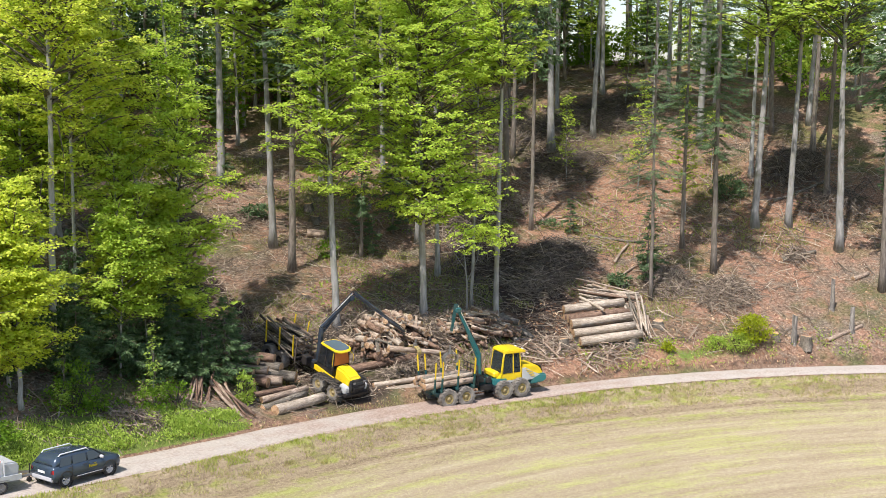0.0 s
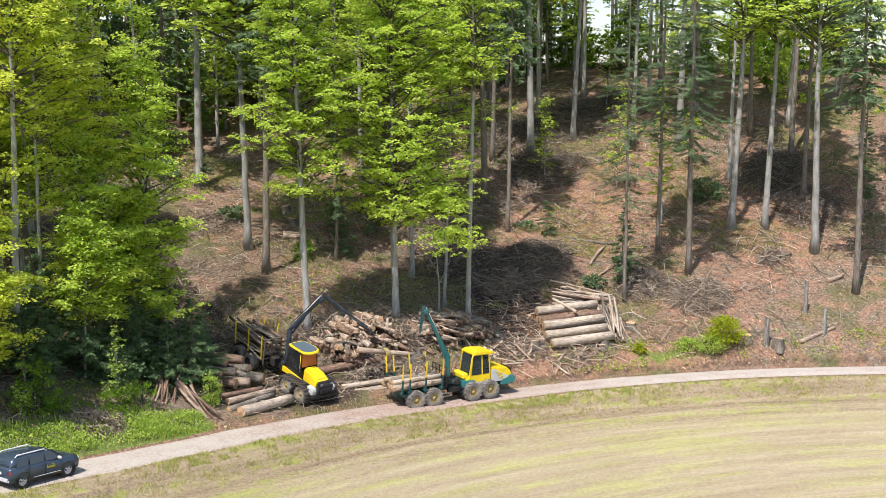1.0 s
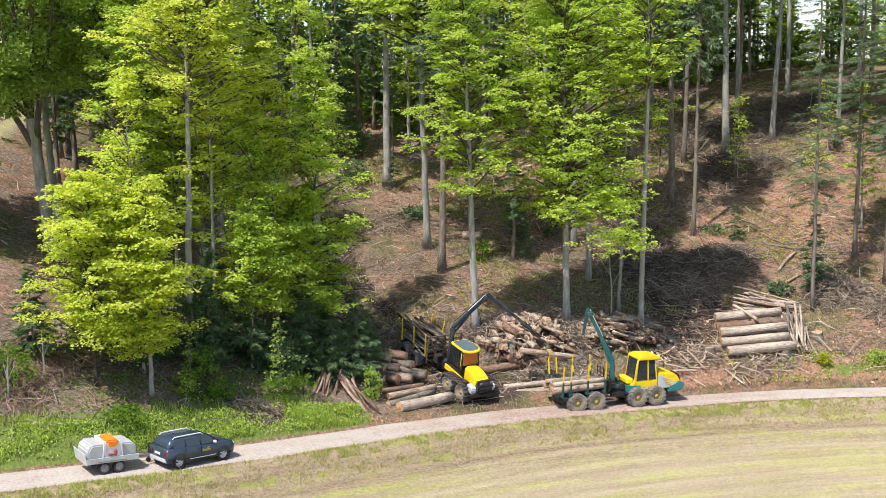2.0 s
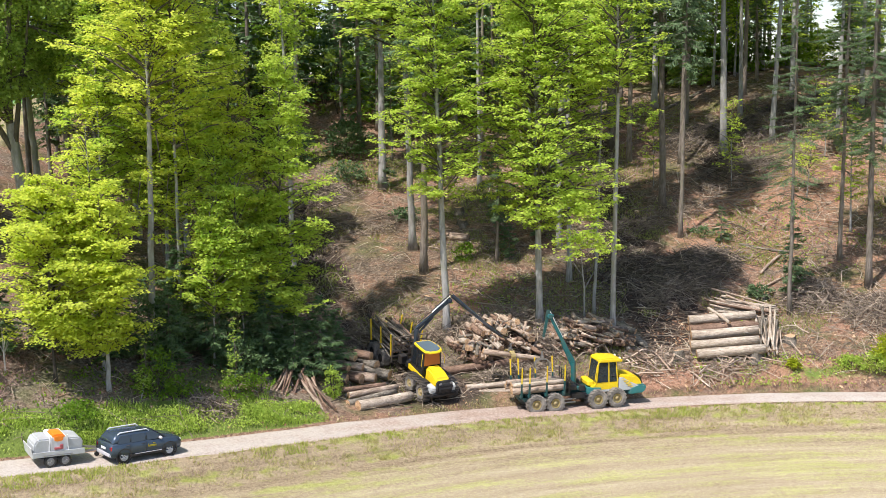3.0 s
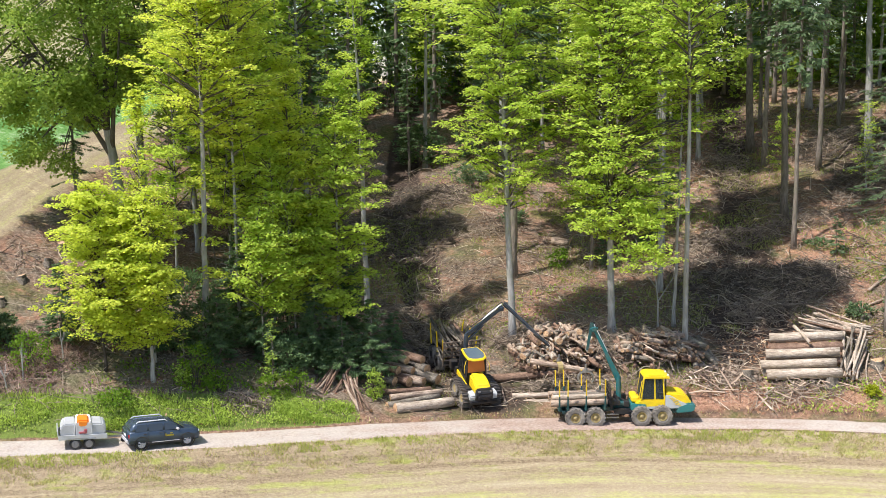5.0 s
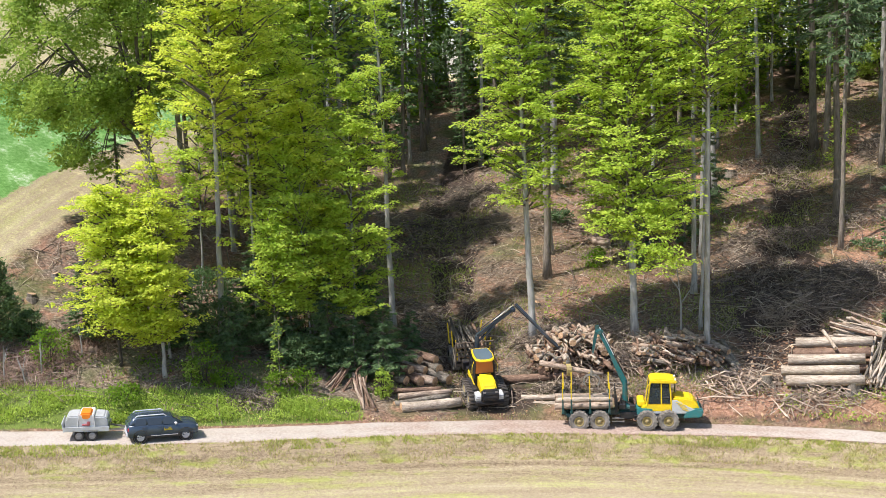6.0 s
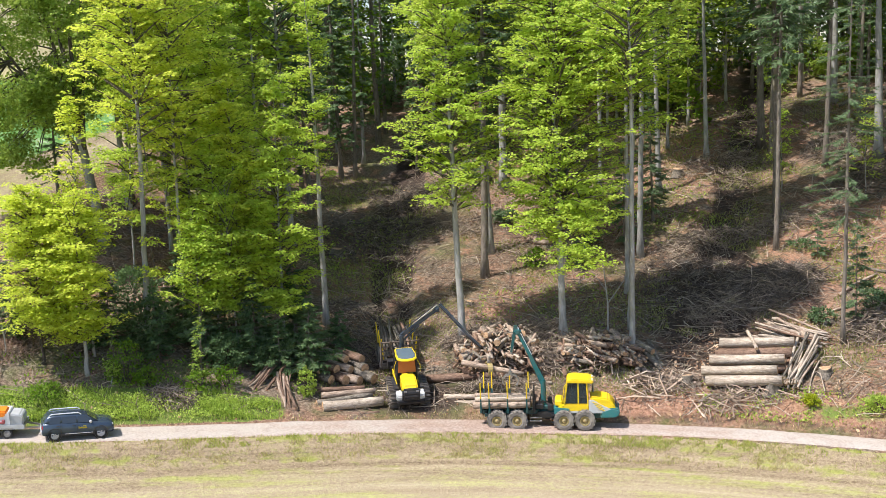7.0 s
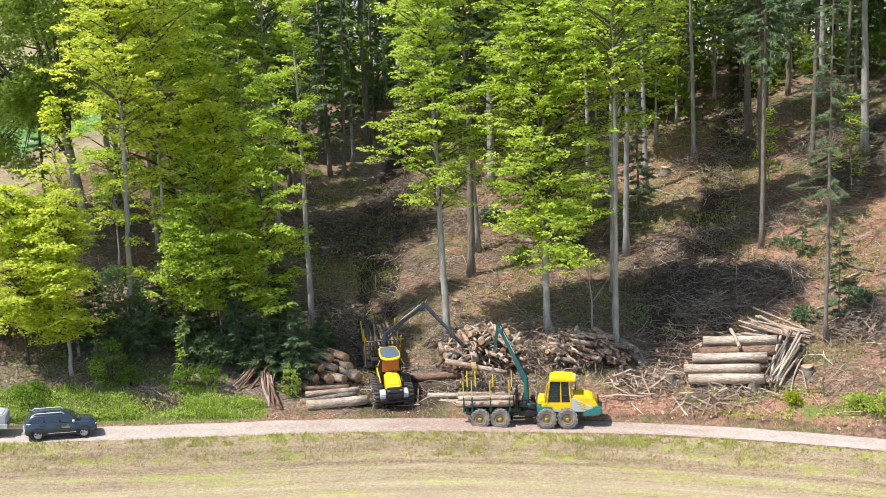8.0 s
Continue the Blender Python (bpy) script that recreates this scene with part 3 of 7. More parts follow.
def build_road():
    rng = np.random.default_rng(3)
    xs = np.concatenate([np.arange(-140, -2, 3.0), np.arange(-2, 100, 0.4), np.arange(100, 180, 3.0)])
    s = np.gradient(road_y(xs), xs)
    nrm = np.stack([-s, np.ones_like(s)], 1) / np.sqrt(1 + s * s)[:, None]
    across = np.array([-1.48, -1.25, -0.9, -0.5, 0, 0.5, 0.95, 1.32, 1.6])
    lift = np.array([-0.05, 0.035, 0.03, 0.05, 0.075, 0.05, 0.03, 0.035, -0.05])
    worn = np.array([0.9, 0.55, 0.1, 0.2, 0.45, 0.2, 0.1, 0.5, 0.9])
    wob = np.interp(xs, np.arange(-150, 190, 1.3), rng.normal(0, 0.10, 262)), np.interp(xs, np.arange(-150, 190, 1.3), rng.normal(0, 0.12, 262))
    off = across[None, :] * (1 - 0.2 * ease(50, 60, xs)[:, None]) * (1 + 0.10 * np.where(across[None, :] > 0, wob[0][:, None], wob[1][:, None]) * 3)
    px, py = xs[:, None] + nrm[:, :1] * off, road_y(xs)[:, None] + nrm[:, 1:] * off
    pz = road_z(xs)[:, None] + lift[None, :]
    n = len(across)
    i = (np.arange(len(xs) - 1)[:, None] * n + np.arange(n - 1)[None, :]).ravel()
    me = mesh_np("road", np.stack([px.ravel(), py.ravel(), pz.ravel()], 1), np.stack([i, i + n, i + n + 1, i + 1], 1), ROAD_MAT)
    smooth(me)
    a = me.attributes.new("worn", "FLOAT", "POINT")
    muddy = 0.95 * np.exp(-((xs - 49) / 11) ** 2) + 0.12 * np.sin(xs * 0.9) * np.sin(xs * 0.37)
    a.data.foreach_set("value", np.clip(worn[None, :] * 0.7 - 0.1 + muddy[:, None], 0, 1).ravel().astype(np.float32))
    return tagged(new("road", me), "pale gravel forest track with worn wheel lines", "road", kind="structure")


build_ground()
build_road()


# ---- trees ----
def trunk_np(rng, height, r0, lean=(0, 0), bend=0.25, segs=9, flare=1.5, top=0.12):
    n = 14
    t = np.linspace(0, 1, n)
    z = t ** 1.15 * height
    z[0] = -0.35
    wx, wy = rng.normal(0, bend, 2)
    x = lean[0] * z + wx * np.sin(t * 3.0) * t + rng.normal(0, 0.02, n)
    y = lean[1] * z + wy * np.sin(t * 2.4) * t + rng.normal(0, 0.02, n)
    r = r0 * (top + (1 - top) * (1 - t) ** 0.75) * (1 + (flare - 1) * np.exp(-np.maximum(z, 0) / 0.45))
    return np.stack([x, y, z], 1), r


def along(path, h):
    return np.array([np.interp(h, path[:, 2], path[:, k]) for k in range(3)])


def spray_leaves(rng, ends, n_leaf, disc, leaf, droop=0.30):
    """Flat, slightly drooping fans of leaves round each end point."""
    n = len(ends)
    c = np.repeat(ends, n_leaf, 0)
    a, rho = rng.uniform(0, 2 * np.pi, n * n_leaf), np.sqrt(rng.uniform(0, 1, n * n_leaf))
    size = np.repeat(rng.uniform(0.6, 1.25, n) * disc, n_leaf)
    off = np.stack([np.cos(a) * rho * size, np.sin(a) * rho * size, -droop * rho ** 2 * size + rng.normal(0, 0.05, n * n_leaf)], 1)
    tilt = np.repeat(rng.normal(0, 0.18, (n, 2)), n_leaf, 0)
    off[:, 2] += (off[:, :2] * tilt).sum(1)
    axis = np.stack([np.cos(a + rng.normal(0, 0.7, len(a))), np.sin(a + rng.normal(0, 0.7, len(a))), rng.normal(-0.15, 0.3, len(a))], 1)
    away = c[:, :2] / (np.linalg.norm(c[:, :2], axis=1, keepdims=True) + 0.3)
    normal = np.stack([rng.normal(0, 0.42, len(a)) + 0.5 * away[:, 0], rng.normal(0, 0.42, len(a)) + 0.5 * away[:, 1], np.ones(len(a))], 1)
    length = rng.uniform(0.7, 1.3, len(a)) * leaf
    return rhombs(c + off, axis, normal, length, length * rng.uniform(0.5, 0.75, len(a)))


def gaps_in(p, seed):
    """Where a crown is open: false inside the gaps between its boughs."""
    x, y, z = p[:, 0], p[:, 1], p[:, 2]
    q = np.sin(1.25 * x + 0.7 * z + seed) * np.sin(1.1 * y - 0.5 * z + 2.1 * seed) + 0.4 * np.sin(1.9 * z + 1.5 * x + 0.9 * y + seed) + 0.6 * np.sin(2.9 * x - 1.3 * z) * np.sin(2.7 * y + 1.1 * z + seed)
    return q > -0.45


def broadleaf(name, seed, height, r0, base, radius, branches=110, sprays=9, n_leaf=22, leaf=0.26, disc=0.62, lean=(0, 0),
              shift=(0, 0), bark_mat=None, leaf_mat=None, lobes=(), top_taper=0.65):
    """Meshes of a broad-leaved tree: trunk with limbs, and a crown of layered leaf fans."""
    rng = np.random.default_rng(seed)
    path, r = trunk_np(rng, height * 0.94, r0, lean)
    wood_parts = [tube(path, r, 9)]
    ends = []
    for i in range(branches):
        t = ((i + rng.uniform(0, 1)) / branches) ** 0.9
        prof = min(1.0, 0.62 + 1.6 * t) * (1 - t) ** top_taper + 0.08
        a = i * 2.39996 + rng.normal(0, 0.5)
        z = base + t * (height - base)
        uneven = 1 + 0.22 * math.sin(2 * a + seed + z * 0.55) + 0.16 * math.sin(3 * a - seed - z * 1.1)
        R = radius * prof * rng.uniform(0.5, 1.18) * uneven
        start = along(path, max(base * 0.8, z - R * 0.35 - 0.4))
        tip = np.array([start[0] + R * math.cos(a) + shift[0] * (1 - t), start[1] + R * math.sin(a) + shift[1] * (1 - t), z + rng.normal(0, 0.5) + 0.10 * R * rng.uniform(-1, 1)])
        mid = start * 0.45 + tip * 0.55 + np.array([0, 0, 0.10 * R])
        if i % 2 == 0 or R > radius * 0.7:
            wood_parts.append(tube(np.stack([start, mid, tip]), [0.03 + 0.013 * R, 0.02 + 0.006 * R, 0.008], 4, False))
        k = max(3, int(sprays * (0.4 + 0.6 * R / radius)))
        s = rng.uniform(0.30, 1.05, k)
        p = np.where(s[:, None] < 0.55, start + (mid - start) * (s[:, None] / 0.55), mid + (tip - mid) * ((s[:, None] - 0.55) / 0.45))
        across = np.array([-math.sin(a), math.cos(a), 0])
        p = p + across * rng.normal(0, 0.16 * R + 0.1, k)[:, None] + np.array([0, 0, 1]) * rng.normal(0, 0.13, k)[:, None]
        ends.append(p)
    for lx, ly, lz, lr, n in lobes:
        start, tip = along(path, lz + 2.5), np.array([lx, ly, lz])
        mid = start * 0.4 + tip * 0.6 + np.array([0, 0, 1.0])
        wood_parts.append(tube(np.stack([start, mid, tip]), [0.10, 0.06, 0.015], 5, False))
        ends.append(tip + rng.normal(0, 1, (n, 3)) * np.array([lr, lr, lr * 0.55]))
        ends.append(mid + rng.normal(0, 1, (n // 3, 3)) * np.array([lr * 0.8, lr * 0.8, lr * 0.3]))
    wv, wf = join_np(wood_parts)
    n_stem = len(wood_parts[0][1])
    ends = np.concatenate(ends)
    ends = ends[gaps_in(ends, seed)]
    lv, lf = spray_leaves(rng, ends, n_leaf, disc, leaf)
    stem = smooth(mesh_np(name + "_trunk", wv, wf, [bark_mat or GREY_BARK, TWIG_BARK]))
    stem.polygons.foreach_set("material_index", (np.arange(len(wf)) >= n_stem).astype(np.int32))
    return stem, mesh_np(name + "_crown", lv, lf, leaf_mat or BEECH_LEAF)


def clump_tree(name, seed, r0, fork_at, lean, centre, radii, clumps, n_leaf, leaf, bark_mat, leaf_mat):
    """Meshes of a spreading tree: leaning trunk, forked limbs and a crown of rounded leaf clumps."""
    rng = np.random.default_rng(seed)
    cen, rad = np.array(centre, float), np.array(radii, float)
    path, r = trunk_np(rng, fork_at, r0, lean, 0.1, top=0.72)
    wood_parts, limb_pts = [tube(path, r, 10)], []
    top = path[-1]
    for i in range(7):
        a = i * 2.4 + rng.normal(0, 0.2)
        tip = cen + rad * np.array([0.62 * math.cos(a), 0.62 * math.sin(a), rng.uniform(-0.25, 0.75)])
        start = top if i < 4 else along(path, fork_at * rng.uniform(0.7, 0.95))
        mid = start * 0.5 + tip * 0.5 + np.array([0, 0, 1.0]) + rng.normal(0, 0.5, 3)
        t = np.linspace(0, 1, 8)[:, None]
        q = start * (1 - t) ** 2 + mid * 2 * t * (1 - t) + tip * t ** 2 + rng.normal(0, 0.12, (8, 3)) * t
        wood_parts.append(tube(q, r0 * np.linspace(0.5, 0.07, 8), 6, False))
        limb_pts.append(q[2:])
    limb_pts = np.concatenate(limb_pts)
    C, A, N, L = [], [], [], []
    for i in range(clumps):
        v = rng.normal(0, 1, 3)
        v /= np.linalg.norm(v)
        c = cen + rad * v * rng.uniform(0.35, 1.0) ** 0.6 * (1 + 0.12 * math.sin(3 * v[0] * 2 + seed))
        c[2] += 0.32 * (c[0] - cen[0])
        near = limb_pts[np.argmin(((limb_pts - c) ** 2).sum(1))]
        wood_parts.append(tube(np.stack([near, near * 0.4 + c * 0.6 + np.array([0, 0, 0.3]), c]), [0.07, 0.045, 0.012], 4, False))
        size = rng.uniform(0.9, 1.7)
        k = int(n_leaf * size ** 1.6)
        w = rng.normal(0, 1, (k, 3))
        w /= np.linalg.norm(w, axis=1, keepdims=True)
        w *= rng.uniform(0.2, 1.0, (k, 1)) ** 0.45 * np.array([1.0, 1.0, 0.72]) * size
        w[:, 2] -= 0.12 * (w[:, 0] ** 2 + w[:, 1] ** 2)
        C.append(c + w + rng.normal(0, 0.12, (k, 3)))
        A.append(w * np.array([1, 1, 0.2]) + rng.normal(0, 0.7, (k, 3)) + np.array([0, 0, -0.2]))
        N.append(w * 0.7 + rng.normal(0, 0.45, (k, 3)) + np.array([0, 0, 0.9]))
        L.append(rng.uniform(0.7, 1.35, k) * leaf)
    C, A, N, L = (np.concatenate(q) for q in (C, A, N, L))
    lv, lf = rhombs(C, A, N, L, L * rng.uniform(0.45, 0.75, len(L)))
    wv, wf = join_np(wood_parts)
    stem = smooth(mesh_np(name + "_trunk", wv, wf, [bark_mat, TWIG_BARK]))
    stem.polygons.foreach_set("material_index", (np.arange(len(wf)) >= len(wood_parts[0][1])).astype(np.int32))
    return stem, mesh_np(name + "_crown", lv, lf, leaf_mat)


def conifer(name, seed, height, r0, base, radius, whorl=0.55, boughs=5, twigs=9, droop=0.35, bark_mat=None, leaf_mat=None, lean=(0, 0), gaps=0.12, fat=1.0):
    """Meshes of a fir or spruce: straight trunk, dead stubs, drooping boughs with needle twigs."""
    rng = np.random.default_rng(seed)
    path, r = trunk_np(rng, height, r0, lean, 0.1, 8, 1.35, 0.05)
    wood_parts = [tube(path, r, 8)]
    for z in np.arange(2.0, base, 0.8):
        a, p = rng.uniform(0, 6.28), along(path, z)
        L = rng.uniform(0.3, 1.1)
        wood_parts.append(tube(np.stack([p, p + np.array([L * math.cos(a), L * math.sin(a), -0.15 * L])]), [0.025, 0.008], 4, False))
    C, A, N, Ls = [], [], [], []
    z = base
    while z < height:
        t = (z - base) / (height - base)
        for b in range(boughs):
            if rng.uniform() < gaps:
                continue
            p = along(path, min(z + rng.uniform(-0.5, 0.5) * whorl, height * 0.99))
            a = rng.uniform(0, 6.28)
            L = max(0.25, radius * (1 - t) ** 0.75 * rng.uniform(0.4, 1.2) * min(1, 0.6 + 2.5 * t))
            out, side = np.array([math.cos(a), math.sin(a), 0]), np.array([-math.sin(a), math.cos(a), 0])
            sag = droop * rng.uniform(0.5, 1.6) * (1 - 0.6 * t)
            k = max(5, int(twigs * (0.4 + L / radius)))
            s = rng.uniform(0.1, 1.0, k) ** 0.8
            bow = rng.normal(0, 0.12) * L

            def spine_at(q):
                return p + out * (q * L)[:, None] + side * (bow * q * q)[:, None] + np.array([0, 0, 1.0]) * (-sag * L * q ** 1.3 + 0.15 * L * q ** 3)[:, None]
            spine = spine_at(s)
            if L > 0.6:
                wood_parts.append(tube(spine_at(np.array([0.0, 0.5, 1.0])), [0.020 + 0.006 * L, 0.014, 0.005], 3, False))
            tl = np.minimum((0.42 * L * (1 - s) ** 0.7 + 0.16), min(0.26 + 0.33 * fat, 1.1)) * rng.uniform(0.6, 1.25, k)
            sg = rng.choice([-1.0, 1.0], k) * rng.uniform(0.2, 1.1, k)
            ax = out * 0.7 + side * sg[:, None] + np.array([0, 0, 1.0]) * rng.normal(-0.4, 0.28, k)[:, None]
            ax /= np.linalg.norm(ax, axis=1, keepdims=True)
            C.append(spine + ax * (tl * 0.45)[:, None])
            A.append(ax)
            N.append(np.array([0, 0, 0.8]) + out * 0.4 + rng.normal(0, 0.5, (k, 3)))
            Ls.append(tl)
        z += whorl * rng.uniform(0.75, 1.25)
    C, A, N, Ls = (np.concatenate(q) for q in (C, A, N, Ls))
    lv, lf = rhombs(C, A, N, Ls, fat * (0.06 + 0.07 * Ls))
    wv, wf = join_np(wood_parts)
    return smooth(mesh_np(name + "_trunk", wv, wf, bark_mat or BROWN_BARK)), mesh_np(name + "_crown", lv, lf, leaf_mat or FIR_NEEDLE)


def plant(name, meshes, x, y, label, category="tree", group="", rz=0.0, scale=1.0, sink=0.0, wide=1.0):
    ob = thing(name, pose(x, y, gz(x, y) - sink, 1.1 * math.sin(x * 7.3 + y), 1.1 * math.sin(x * 3.1 + y * 5.7), rz) @ Matrix.Diagonal((scale * wide, scale * wide, scale, 1)), label, category, group)
    part("trunk", meshes[0], None, ob)
    part("crown", meshes[1], None, ob)
    return ob


BEECH = "tall beech with bright yellow-green spring leaves and smooth grey trunk"
# the big beeches beside the log heap
plant("beech_tree", broadleaf("d", 11, 31, 0.29, 8.5, 6.6, 290, 13, 32, 0.215, shift=(0.3, -1.8), top_taper=0.42, lobes=((-0.3, -6.6, 7.4, 1.15, 80), (-1.6, -4.5, 9.8, 1.2, 60), (1.0, -5.4, 9.6, 1.2, 60))), 54.2, 66.0, "tall beech with bright yellow-green leaves behind the log heap", group="roadside beeches")
plant("beech_tree", broadleaf("c", 12, 30, 0.29, 11.0, 4.3, 200, 11, 31, 0.21, shift=(0, -0.6), top_taper=0.45), 46.7, 66.9, "slender beech with narrow bright green crown and grey trunk", group="roadside beeches")
plant("beech_tree", broadleaf("o", 13, 32, 0.23, 19.5, 4.5, 110, 8, 20, 0.28), 58.6, 62.6, "bare-stemmed grey tree with a high green crown", group="roadside beeches")
plant("beech_tree", broadleaf("o2", 14, 26, 0.14, 15, 2.4, 60, 7, 18, 0.26), 59.3, 66.2, "thin young tree with a high green crown", group="roadside beeches")
# beech stand at the bend
stand = [(24.3, 63.2, 28, 0.24, 16.0, 4.3, 130), (26.6, 65.3, 28, 0.14, 13.5, 3.7, 120), (29.0, 64.8, 15, 0.09, 3.0, 2.4, 60), (30.6, 66.6, 20, 0.12, 3.2, 3.0, 115),
         (33.5, 65.8, 20, 0.13, 3.6, 2.9, 110), (28.8, 74.2, 24, 0.15, 6.0, 3.6, 105), (28.5, 77.5, 25, 0.15, 6.0, 3.6, 95), (36.5, 71.5, 27, 0.25, 12.0, 2.0, 34),
         (22.4, 69.8, 20, 0.10, 6.0, 2.2, 60), (26.4, 72.8, 24, 0.12, 5.0, 3.0, 90), (27.5, 82.5, 25, 0.16, 6.0, 3.8, 90), (24.0, 78.0, 26, 0.18, 9.0, 3.8, 80)]
TRUNK_SPRAYS = ((0.9, -0.7, 5.5, 0.5, 12), (-0.8, -0.5, 9.5, 0.6, 16), (0.8, -0.4, 12.0, 0.6, 16))
for i, (x, y, h, r, b, R, n) in enumerate(stand):
    plant("beech_tree", broadleaf("stand%d" % i, 30 + i, h, r, b, R * (1.0 if i < 2 else 1.25 if i in (5, 8, 9, 10, 11) else 1.05), int(n * (0.85 if i < 2 else 1.3)), 11, 31, 0.205, shift=(0, -0.4 if i < 2 else -1.0), top_taper=0.25 if i < 2 else 0.38, leaf_mat=YELLOW_BEECH if i in (0, 1, 3) else None, lobes=TRUNK_SPRAYS if i < 2 else ()),
          x, y, BEECH if h > 22 else "young beech with bright green leaves down its thin grey stem", group="beech stand")
plant("young_beech", broadleaf("k", 50, 12.0, 0.135, 2.8, 2.8, 150, 11, 32, 0.205, shift=(-0.3, -0.3), top_taper=0.32, leaf_mat=YELLOW_BEECH), 20.9, 59.2, "young beech with broad bright yellow-green crown beside the track", group="young beeches")
plant("young_beech", broadleaf("l", 51, 12.0, 0.10, 2.8, 3.1, 150, 11, 32, 0.205, shift=(-0.2, -0.3), top_taper=0.3, bark_mat=DARK_BARK, leaf_mat=YELLOW_BEECH), 18.0, 59.8, "young beech with thin dark stem and bright yellow-green crown", group="young beeches")
for i, (x, y, h, R) in enumerate([(28.0, 62.5, 10.5, 1.8), (30.4, 63.8, 13.0, 2.2), (32.4, 64.8, 11.0, 1.9)]):
    plant("young_beech", broadleaf("lit%d" % i, 55 + i, h, 0.07, 3.6, R, 70, 9, 28, 0.19, shift=(0, -0.3), top_taper=0.4), x, y, "slender young beech with light green sprays down its stem", group="young beeches")
plant("sapling", broadleaf("sapl", 52, 17.5, 0.09, 6.5, 1.7, 70, 7, 20, 0.23, leaf_mat=YELLOW_BEECH), 21.0, 61.2, "thin sapling with narrow light green crown", group="young beeches")
plant("ash_tree", clump_tree("m", 53, 0.44, 9.0, (-0.11, -0.10), (-3.9, -1.0, 17.0), (8.6, 7.0, 10.0), 230, 190, 0.27, GREY_BARK, OAK_LEAF), 18.9, 76.8, "large leaning broad-leaved tree with forked grey trunk at the field edge")
plant("ash_tree", clump_tree("m2", 54, 0.28, 10.0, (-0.03, 0), (-0.6, 0, 18.0), (4.6, 4.6, 9.5), 80, 170, 0.29, GREY_BARK, OAK_LEAF), 20.2, 81.5, "tall broad-leaved tree with green crown at the field edge")

# conifers
FIR = "dark green fir with drooping boughs and bare lower trunk"
firs = [(72.6, 58.9, 30, 0.17, 8.5, 3.6, 0.42), (81.8, 63.0, 31, 0.20, 10, 4.4, 0.22), (80.6, 58.6, 32, 0.28, 10.5, 4.6, 0.2), (56.7, 77.5, 15, 0.17, 4.0, 2.6, 0.2), (14.9, 79.4, 12.0, 0.17, 3.2, 3.0, 0.32),
        (66.0, 84.0, 13, 0.14, 1.5, 2.4, 0.1), (62.5, 80.5, 9, 0.10, 0.8, 2.0, 0.1)]
for i, (x, y, h, r, b, R, g) in enumerate(firs):
    plant("fir_tree", conifer("fir%d" % i, 60 + i, h, r, b, R, gaps=g, boughs=4, twigs=110 if g < 0.3 else 70, whorl=0.36 if g < 0.3 else 0.42, fat=0.55), x, y, FIR, group="firs on the hill")
# low boughs of the roadside fir
plant("young_fir", conifer("fy", 70, 7.5, 0.08, 1.0, 1.9, 0.36, 4, 42, gaps=0.3, fat=1.05), 74.4, 60.8, "young green fir with drooping boughs among the brush", group="young firs")
for i, (x, y, h, R) in enumerate([(15.2, 62.6, 5.2, 1.9), (21.9, 62.4, 5.6, 2.4), (28.3, 63.0, 7.2, 2.7), (31.6, 63.4, 6.4, 2.8), (35.3, 63.2, 5.6, 2.7), (25.2, 61.8, 5.4, 2.2), (33.4, 62.2, 4.4, 2.0), (34.2, 66.6, 7.0, 2.6), (26.4, 65.4, 7.5, 2.4), (37.6, 66.2, 3.8, 1.9)]):
    plant("young_fir", conifer("uf%d" % i, 80 + i, h, 0.08, 0.3, R, 0.26, 6, 75, 0.30, leaf_mat=DARK_NEEDLE, gaps=0.15, fat=0.75, lean=(0.03 * (i % 3 - 1), 0.02)), x, y, "dense dark green young fir in the shade of the beeches", group="young firs", rz=i * 50)

for i, (x, y, h, R) in enumerate([(57.9, 77.4, 3.6, 1.3), (59.7, 81.5, 4.2, 1.4), (54.5, 96.8, 4.5, 1.6), (76.0, 71.3, 3.2, 1.1)]):
    plant("young_fir", conifer("sf%d" % i, 90 + i, h, 0.06, 0.3, R, 0.3, 5, 55, 0.30, gaps=0.25, fat=0.7, lean=(0.03 * (i % 3 - 1), 0.02)), x, y, "small green young fir on the open slope", group="young firs", rz=i * 70)

# high trunks with crowns far above
talls = {
    "grey": [broadleaf("tg%d" % i, 100 + i, 31, 0.30, 17 + i, 4.8, 60, 6, 11, 0.66, 1.1, leaf_mat=(BEECH_LEAF, OAK_LEAF, DEEP_LEAF)[i]) for i in range(3)],
    "bare": [broadleaf("tn%d" % i, 140 + i, 31, 0.30, 18.5 + i, 5.4, 90, 8, 24, 0.30, 0.8, leaf_mat=(BEECH_LEAF, OAK_LEAF)[i]) for i in range(2)],
    "shady": [broadleaf("td%d" % i, 160 + i, 34, 0.30, 21, 6.8, 130, 9, 20, 0.42, 0.95) for i in range(2)],
    "brown": [conifer("tb%d" % i, 110 + i, 32, 0.30, 17 - i, 4.3, 0.6, 7, 30, gaps=0.1, fat=1.7) for i in range(3)],
    "spruce": [conifer("ts%d" % i, 120 + i, 29, 0.28, 5 + 2 * i, 3.1, 0.58, 6, 26, leaf_mat=DARK_NEEDLE, gaps=0.08, fat=1.8) for i in range(2)],
    "far_spruce": [conifer("tf%d" % i, 125 + i, 29, 0.28, 4 + 2 * i, 3.3, 0.8, 5, 8, leaf_mat=DARK_NEEDLE, gaps=0.08, fat=3.8) for i in range(2)],
    "leafy": [broadleaf("tl%d" % i, 130 + i, 26, 0.20, 6 + 2 * i, 3.8, 65, 6, 11, 0.52, 0.85, leaf_mat=(BEECH_LEAF, DEEP_LEAF)[i]) for i in range(2)],
}
